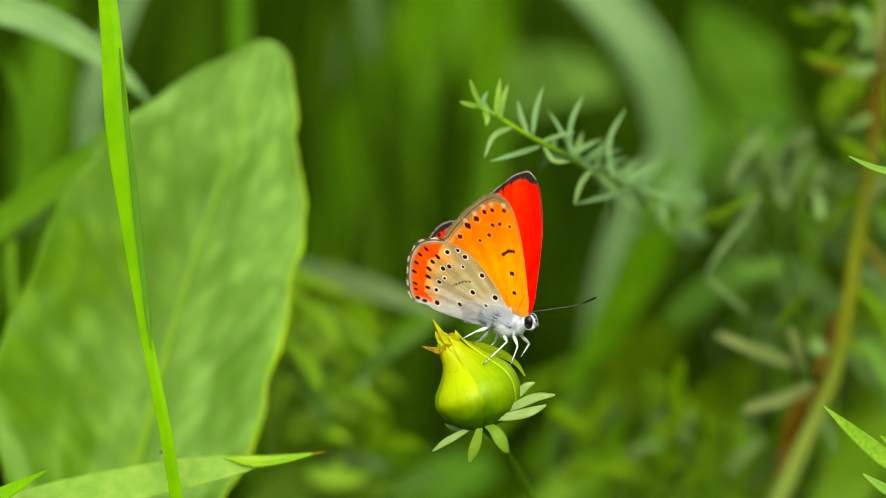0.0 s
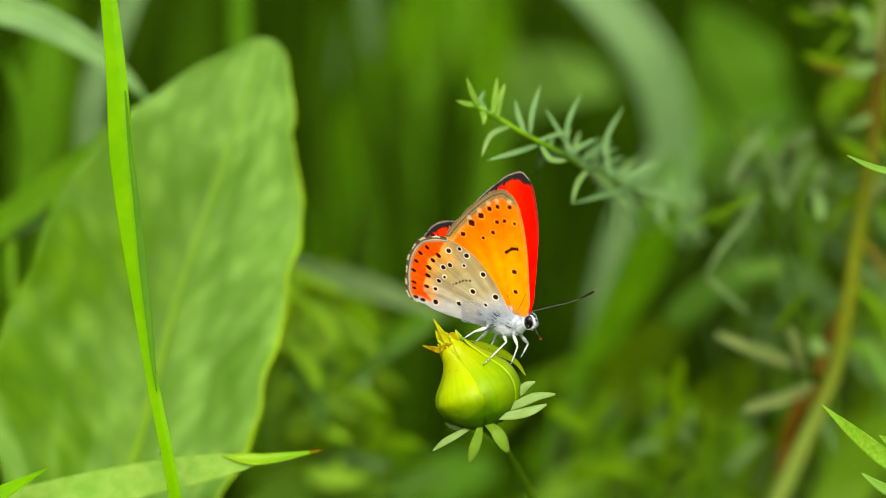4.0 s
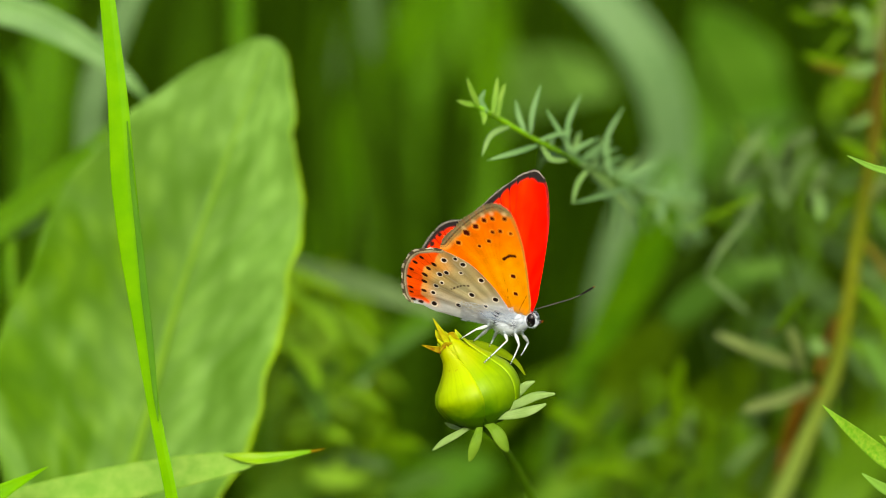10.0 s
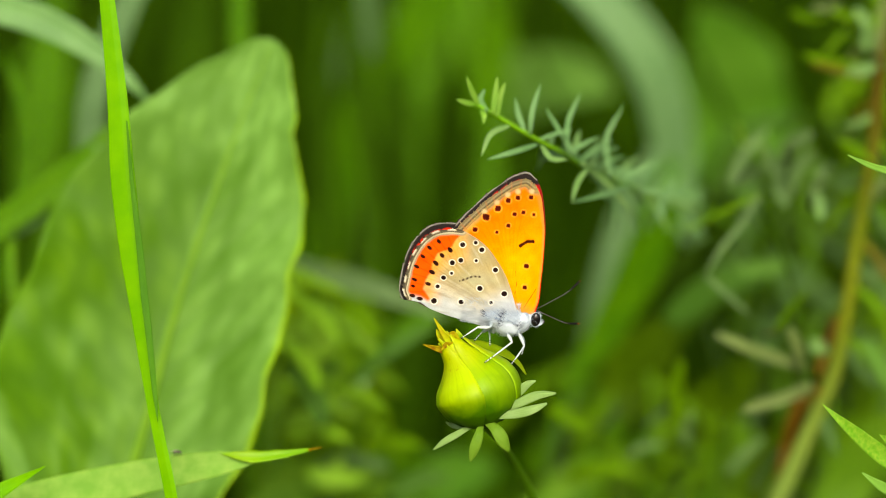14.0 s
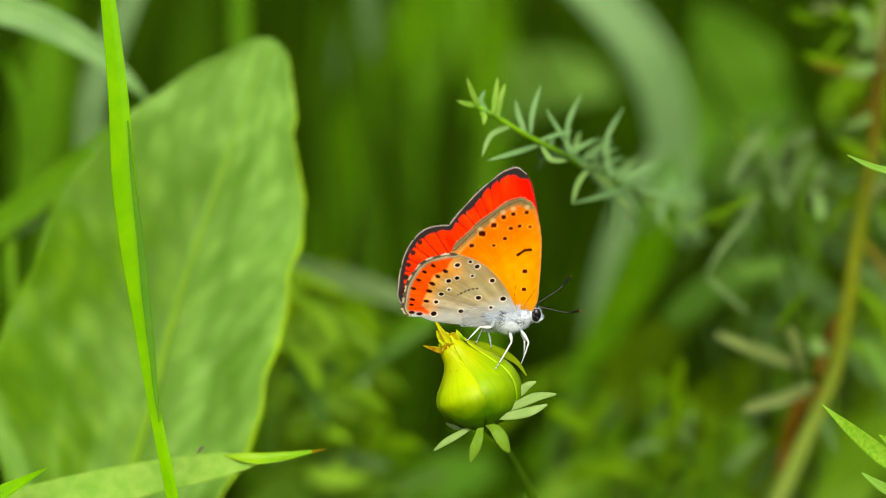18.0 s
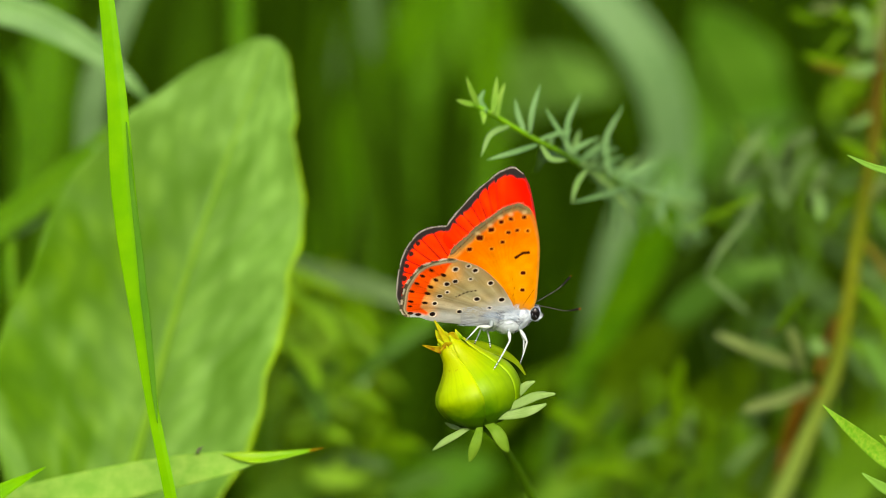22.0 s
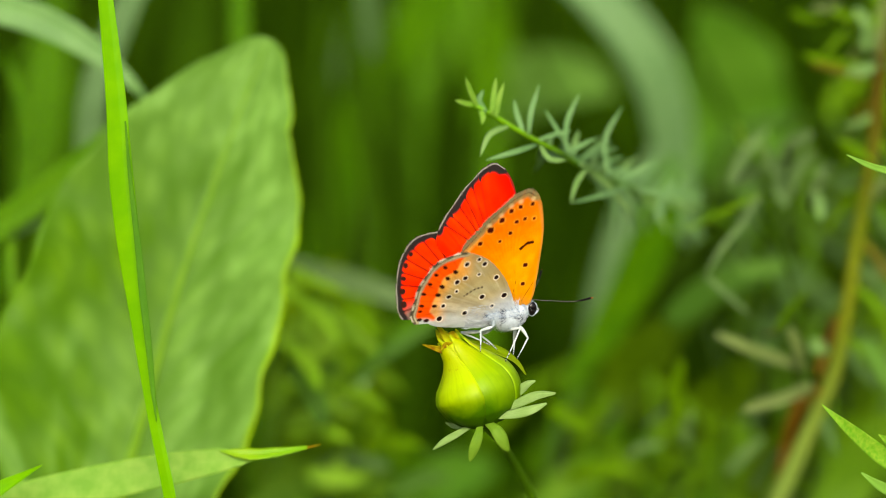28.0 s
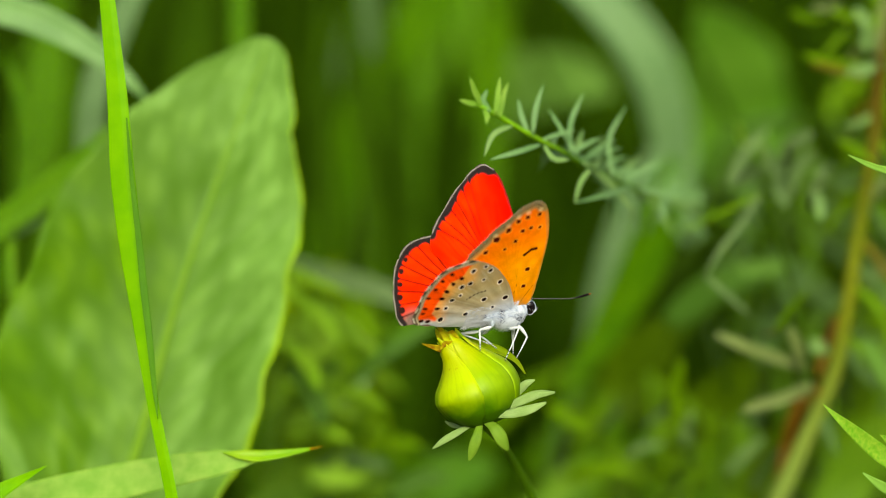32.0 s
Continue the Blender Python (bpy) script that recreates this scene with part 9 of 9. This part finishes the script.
    sway(upright_blade, [
        (0, (-0.00082, 0.00148, 0.00839)), (0.5, (-0.00085, 0.00143, 0.00811)), (1, (-0.00090, 0.00141, 0.00798)), (1.5, (-0.00090, 0.00134, 0.00761)),
        (2, (-0.00090, 0.00129, 0.00733)), (2.5, (-0.00085, 0.00122, 0.00693)), (3, (-0.00062, 0.00108, 0.00615)), (3.5, (-0.00032, 0.00078, 0.00442)),
        (5.5, (-0.00001, 0.00027, 0.00153)), (6, (0.00014, 0.00000, 0.00000)), (6.5, (0.00011, 0.00000, 0.00002)), (7, (0.00009, 0.00000, 0.00002)),
        (7.5, (0.00009, 0.00000, 0.00003)), (8, (0.00006, 0.00000, 0.00003)), (8.5, (0.00004, -0.00001, -0.00008)), (9, (0.00004, -0.00003, -0.00015)),
        (9.5, (0.00004, -0.00002, -0.00010)), (10, (0.00006, -0.00001, -0.00005)), (10.5, (0.00011, -0.00002, -0.00010)),
        (11, (0.00017, -0.00004, -0.00023)), (11.5, (0.00017, -0.00005, -0.00028)), (12, (0.00006, -0.00003, -0.00018)),
        (12.5, (0.00001, -0.00001, -0.00005)), (13, (0.00009, 0.00000, 0.00003)), (13.5, (0.00009, 0.00000, 0.00003)),
        (14, (0.00001, 0.00000, 0.00000)), (14.5, (0.00001, -0.00001, -0.00005)), (16.5, (0.00004, -0.00001, -0.00005)),
        (17, (0.00006, 0.00000, 0.00002)), (17.5, (0.00012, 0.00000, 0.00002)), (18, (0.00014, 0.00000, 0.00000)), (18.5, (0.00014, 0.00000, 0.00002)),
        (19, (0.00011, 0.00001, 0.00005)), (19.5, (0.00009, 0.00000, 0.00002)), (20, (0.00009, -0.00000, -0.00002)),
        (20.5, (0.00006, -0.00002, -0.00012)), (21, (0.00001, -0.00002, -0.00012)), (21.5, (-0.00001, -0.00001, -0.00007)),
        (22, (-0.00004, -0.00003, -0.00015)), (22.5, (-0.00011, -0.00004, -0.00020)), (23, (-0.00016, -0.00004, -0.00022)),
        (23.5, (-0.00019, -0.00003, -0.00015)), (24, (-0.00022, 0.00001, 0.00005)), (24.5, (-0.00016, 0.00001, 0.00005)),
        (25, (-0.00014, -0.00002, -0.00012)), (25.5, (-0.00016, -0.00003, -0.00015)), (27.5, (-0.00016, -0.00001, -0.00008)),
        (28, (-0.00016, -0.00000, -0.00003)), (28.5, (-0.00014, 0.00000, 0.00000)), (29, (-0.00016, -0.00001, -0.00005)),
        (29.5, (-0.00024, -0.00002, -0.00013)), (30, (-0.00024, -0.00001, -0.00008)), (30.5, (-0.00024, 0.00001, 0.00005)),
        (31, (-0.00022, 0.00001, 0.00008)), (31.5, (-0.00009, 0.00002, 0.00013)), (32, (-0.00001, 0.00006, 0.00035))])
    sway(dock_plant, [
        (0, (0.00023, -0.00006, -0.00034)), (0.5, (0.00012, -0.00003, -0.00014)), (1, (-0.00005, -0.00001, -0.00003)),
        (1.5, (-0.00006, 0.00000, 0.00000)), (2, (-0.00006, 0.00000, 0.00000)), (2.5, (-0.00028, 0.00000, 0.00000)), (3, (-0.00046, 0.00000, 0.00000)),
        (3.5, (-0.00028, 0.00000, 0.00000)), (5.5, (-0.00006, 0.00000, 0.00000)), (6, (0.00000, 0.00000, 0.00000)), (6.5, (0.00000, 0.00000, 0.00000)),
        (7, (0.00000, 0.00000, 0.00000)), (7.5, (0.00000, 0.00000, 0.00000)), (8, (0.00003, 0.00000, 0.00000)), (8.5, (0.00009, 0.00000, 0.00000)),
        (9, (0.00006, 0.00000, 0.00000)), (9.5, (-0.00005, 0.00000, 0.00000)), (10, (-0.00011, 0.00000, 0.00000)),
        (10.5, (-0.00011, 0.00000, 0.00000)), (11, (-0.00003, 0.00000, 0.00000)), (11.5, (0.00009, 0.00000, 0.00000)),
        (12, (0.00006, 0.00000, 0.00000)), (12.5, (0.00000, 0.00000, 0.00000)), (13, (0.00000, 0.00000, 0.00000)), (13.5, (0.00000, 0.00000, 0.00000)),
        (14, (0.00000, 0.00000, 0.00000)), (14.5, (0.00000, 0.00000, 0.00000)), (16.5, (0.00000, 0.00000, 0.00000)), (17, (0.00000, 0.00000, 0.00000)),
        (17.5, (0.00000, 0.00000, 0.00000)), (18, (0.00000, 0.00000, 0.00000)), (18.5, (0.00000, 0.00000, 0.00000)), (19, (0.00000, 0.00000, 0.00000)),
        (19.5, (0.00000, 0.00000, 0.00000)), (20, (0.00000, 0.00000, 0.00000)), (20.5, (0.00000, 0.00000, 0.00000)), (21, (0.00000, 0.00000, 0.00000)),
        (21.5, (0.00000, 0.00000, 0.00000)), (22, (0.00000, 0.00000, 0.00000)), (22.5, (0.00000, 0.00000, 0.00000)), (23, (0.00000, 0.00000, 0.00000)),
        (23.5, (0.00000, 0.00000, 0.00000)), (24, (0.00000, 0.00000, 0.00000)), (24.5, (-0.00009, 0.00000, 0.00003)),
        (25, (-0.00026, 0.00003, 0.00017)), (25.5, (-0.00037, 0.00006, 0.00034)), (27.5, (-0.00049, 0.00005, 0.00031)),
        (28, (-0.00054, 0.00003, 0.00017)), (28.5, (-0.00043, 0.00002, 0.00011)), (29, (-0.00026, 0.00002, 0.00011)),
        (29.5, (-0.00009, 0.00002, 0.00011)), (30, (-0.00006, 0.00002, 0.00011)), (30.5, (-0.00017, 0.00002, 0.00011)),
        (31, (-0.00022, 0.00002, 0.00011)), (31.5, (-0.00022, 0.00002, 0.00011)), (32, (-0.00022, 0.00002, 0.00011))])
    sway(willow_sprig, [
        (0, (0.00010, -0.00001, -0.00008)), (0.5, (0.00008, -0.00002, -0.00010)), (1, (0.00005, -0.00002, -0.00013)),
        (1.5, (0.00003, -0.00002, -0.00013)), (2, (-0.00008, -0.00002, -0.00013)), (2.5, (-0.00018, -0.00001, -0.00008)),
        (3, (-0.00016, -0.00000, -0.00003)), (3.5, (-0.00005, -0.00000, -0.00003)), (5.5, (0.00003, -0.00000, -0.00003)),
        (6, (0.00008, -0.00000, -0.00003)), (6.5, (0.00008, 0.00000, 0.00000)), (7, (0.00005, 0.00000, 0.00000)), (7.5, (0.00005, -0.00001, -0.00005)),
        (8, (0.00005, -0.00001, -0.00008)), (8.5, (0.00005, -0.00001, -0.00008)), (9, (0.00005, -0.00001, -0.00008)),
        (9.5, (0.00005, -0.00001, -0.00008)), (10, (0.00000, -0.00001, -0.00005)), (10.5, (-0.00005, 0.00000, 0.00000)),
        (11, (-0.00003, 0.00000, 0.00003)), (11.5, (0.00000, 0.00000, 0.00003)), (12, (0.00000, 0.00001, 0.00005)),
        (12.5, (0.00003, 0.00002, 0.00011)), (13, (0.00005, 0.00002, 0.00011)), (13.5, (0.00003, 0.00001, 0.00005)), (14, (0.00003, 0.00000, 0.00003)),
        (14.5, (0.00008, 0.00000, 0.00000)), (16.5, (0.00010, -0.00001, -0.00005)), (17, (0.00008, -0.00001, -0.00005)),
        (17.5, (0.00003, 0.00000, 0.00000)), (18, (-0.00003, 0.00000, 0.00003)), (18.5, (-0.00005, 0.00000, 0.00003)),
        (19, (-0.00005, 0.00000, 0.00003)), (19.5, (-0.00005, 0.00000, 0.00000)), (20, (-0.00005, -0.00001, -0.00008)),
        (20.5, (-0.00005, -0.00002, -0.00013)), (21, (-0.00003, -0.00002, -0.00010)), (21.5, (0.00000, -0.00001, -0.00005)),
        (22, (0.00000, 0.00000, 0.00000)), (22.5, (0.00000, 0.00000, 0.00003)), (23, (0.00000, 0.00000, 0.00003)), (23.5, (0.00000, 0.00000, 0.00003)),
        (24, (-0.00003, 0.00000, 0.00003)), (24.5, (-0.00005, 0.00000, 0.00003)), (25, (-0.00003, 0.00000, 0.00000)),
        (25.5, (-0.00003, 0.00000, 0.00000)), (27.5, (-0.00008, 0.00001, 0.00005)), (28, (-0.00010, 0.00001, 0.00005)),
        (28.5, (-0.00008, 0.00001, 0.00005)), (29, (-0.00003, 0.00002, 0.00011)), (29.5, (-0.00003, 0.00002, 0.00013)),
        (30, (-0.00005, 0.00002, 0.00011)), (30.5, (-0.00003, 0.00001, 0.00005)), (31, (0.00000, 0.00000, 0.00003)),
        (31.5, (0.00003, 0.00000, 0.00003)), (32, (0.00010, 0.00000, 0.00003))])
    walk(antennae[0], [
        (0, pose(-0.00003, -0.00006, 0.00006, 1.3, 1.1, 1.7)), (1.5, pose(-0.00003, -0.00008, 0.00006, 1.3, 1.1, 2.1)),
        (3, pose(-0.00009, 0.00007, 0.00037, 9.5, 6.4, 1.7)), (5.5, pose(-0.00005, 0.00007, 0.00019, 5.1, 3.5, 0.3)),
        (7, pose(-0.00002, -0.00006, 0.00003, 0.5, 0.5, 1.5)), (9, pose(0.00002, 0.00005, -0.00005, -1, -0.9, -1.5)),
        (11, pose(0.00005, 0.00011, -0.00009, -1.9, -1.8, -3)), (12.5, pose(0.00006, 0.00017, -0.00008, -1.3, -1.5, -4.3)),
        (13, pose(-0.00005, -0.00002, 0.00016, 4.1, 2.9, 1.8)), (13.5, pose(-0.00008, -0.00005, 0.00024, 6.1, 4.3, 3.3)),
        (14, pose(-0.00006, 0.00001, 0.00018, 4.8, 3.3, 1.5)), (14.5, pose(-0.00005, 0.00008, 0.00018, 4.8, 3.2, 0)),
        (16.5, pose(0, 0.00004, 0, 0.2, 0.1, -0.7)), (18, pose(0.00001, 0.00001, -0.00004, -0.9, -0.7, -0.5)),
        (20, pose(0.00001, -0.00005, -0.00005, -1.6, -1, 0.6)), (22, pose(0, -0.0001, -0.00002, -1, -0.4, 1.8)),
        (23.5, pose(0.00002, 0.00009, -0.00001, 0.1, -0.2, -2)), (24, pose(0.00003, 0.0001, -0.00003, -0.5, -0.6, -2.3)),
        (24.5, pose(-0.00004, -0.00007, 0.0001, 2.5, 1.9, 2.3)), (25, pose(-0.00016, -0.00016, 0.0006, 15.9, 10, 8.4)),
        (25.5, pose(-0.00011, -0.00018, 0.00031, 7.8, 5.4, 6.4)), (27.5, pose(-0.00001, -0.00011, -0.00001, -0.6, -0.1, 2.1)),
        (28, pose(0, -0.00008, -0.00003, -1.1, -0.5, 1.4)), (29, pose(0.00001, -0.00011, -0.00006, -1.9, -1, 1.7)),
        (30, pose(0.00002, -0.00006, -0.00008, -2.2, -1.4, 0.5)), (31, pose(0.00003, -0.00011, -0.00011, -3.3, -2, 1.2)),
        (32, pose(0.00005, -0.00009, -0.00014, -4.1, -2.7, 0.5))])
    walk(antennae[1], [
        (0, pose(-0.0001, 0.00022, 0.00027, -6, 4.9, -6.7)), (1.5, pose(-0.00009, 0.00022, 0.00023, -5, 4.3, -6.5)),
        (3, pose(-0.00008, 0.00027, 0.00017, -3.1, 3.2, -6.7)), (5.5, pose(-0.00006, 0.00022, 0.00013, -2.2, 2.5, -5.5)),
        (7, pose(-0.00006, 0.00014, 0.00012, -2.4, 2.3, -3.9)), (9, pose(-0.00005, 0.00018, 0.00008, -1.1, 1.6, -4.3)),
        (11, pose(-0.00005, 0.00021, 0.0001, -1.6, 2, -5)), (12.5, pose(-0.00003, 0.00021, 0.00004, 0.1, 0.9, -4.6)),
        (13, pose(-0.00003, 0.00008, 0.00005, -0.7, 0.9, -2)), (13.5, pose(-0.00002, 0.00017, 0.00001, 0.6, 0.4, -3.5)),
        (14, pose(0, 0.00037, -0.00007, 3.9, -1, -6.6)), (14.5, pose(0, 0.00035, -0.00006, 3.6, -0.9, -6.4)),
        (16.5, pose(-0.00002, 0.00024, 0, 1.3, 0.2, -4.7)), (18, pose(-0.00004, 0.00008, 0.0001, -2.1, 1.8, -2.4)),
        (20, pose(-0.00004, 0.00006, 0.00011, -2.4, 2, -2.2)), (22, pose(-0.00006, 0.00004, 0.00017, -4, 3, -2.3)),
        (23.5, pose(-0.00003, 0.00031, 0.00002, 1.2, 0.6, -6.3)), (24, pose(-0.00003, 0.00026, 0.00001, 1.1, 0.4, -5.2)),
        (24.5, pose(0.00001, 0.00018, -0.00006, 2.6, -1, -2.9)), (25, pose(0.00002, 0.00012, -0.00008, 2.7, -1.4, -1.7)),
        (25.5, pose(-0.00003, 0.00016, 0.00002, 0.2, 0.6, -3.4)), (27.5, pose(-0.00006, 0.00002, 0.00018, -4.3, 3.2, -1.9)),
        (28, pose(-0.00007, 0.00003, 0.0002, -5, 3.7, -2.3)), (29, pose(-0.00008, -0.00003, 0.00026, -6.6, 4.6, -1.6)),
        (30, pose(-0.00008, 0.00003, 0.00023, -5.7, 4.2, -2.7)), (31, pose(-0.00009, 0.00004, 0.00027, -6.7, 4.8, -3.1)),
        (32, pose(-0.00009, 0.00006, 0.00026, -6.4, 4.7, -3.4))])


motions()
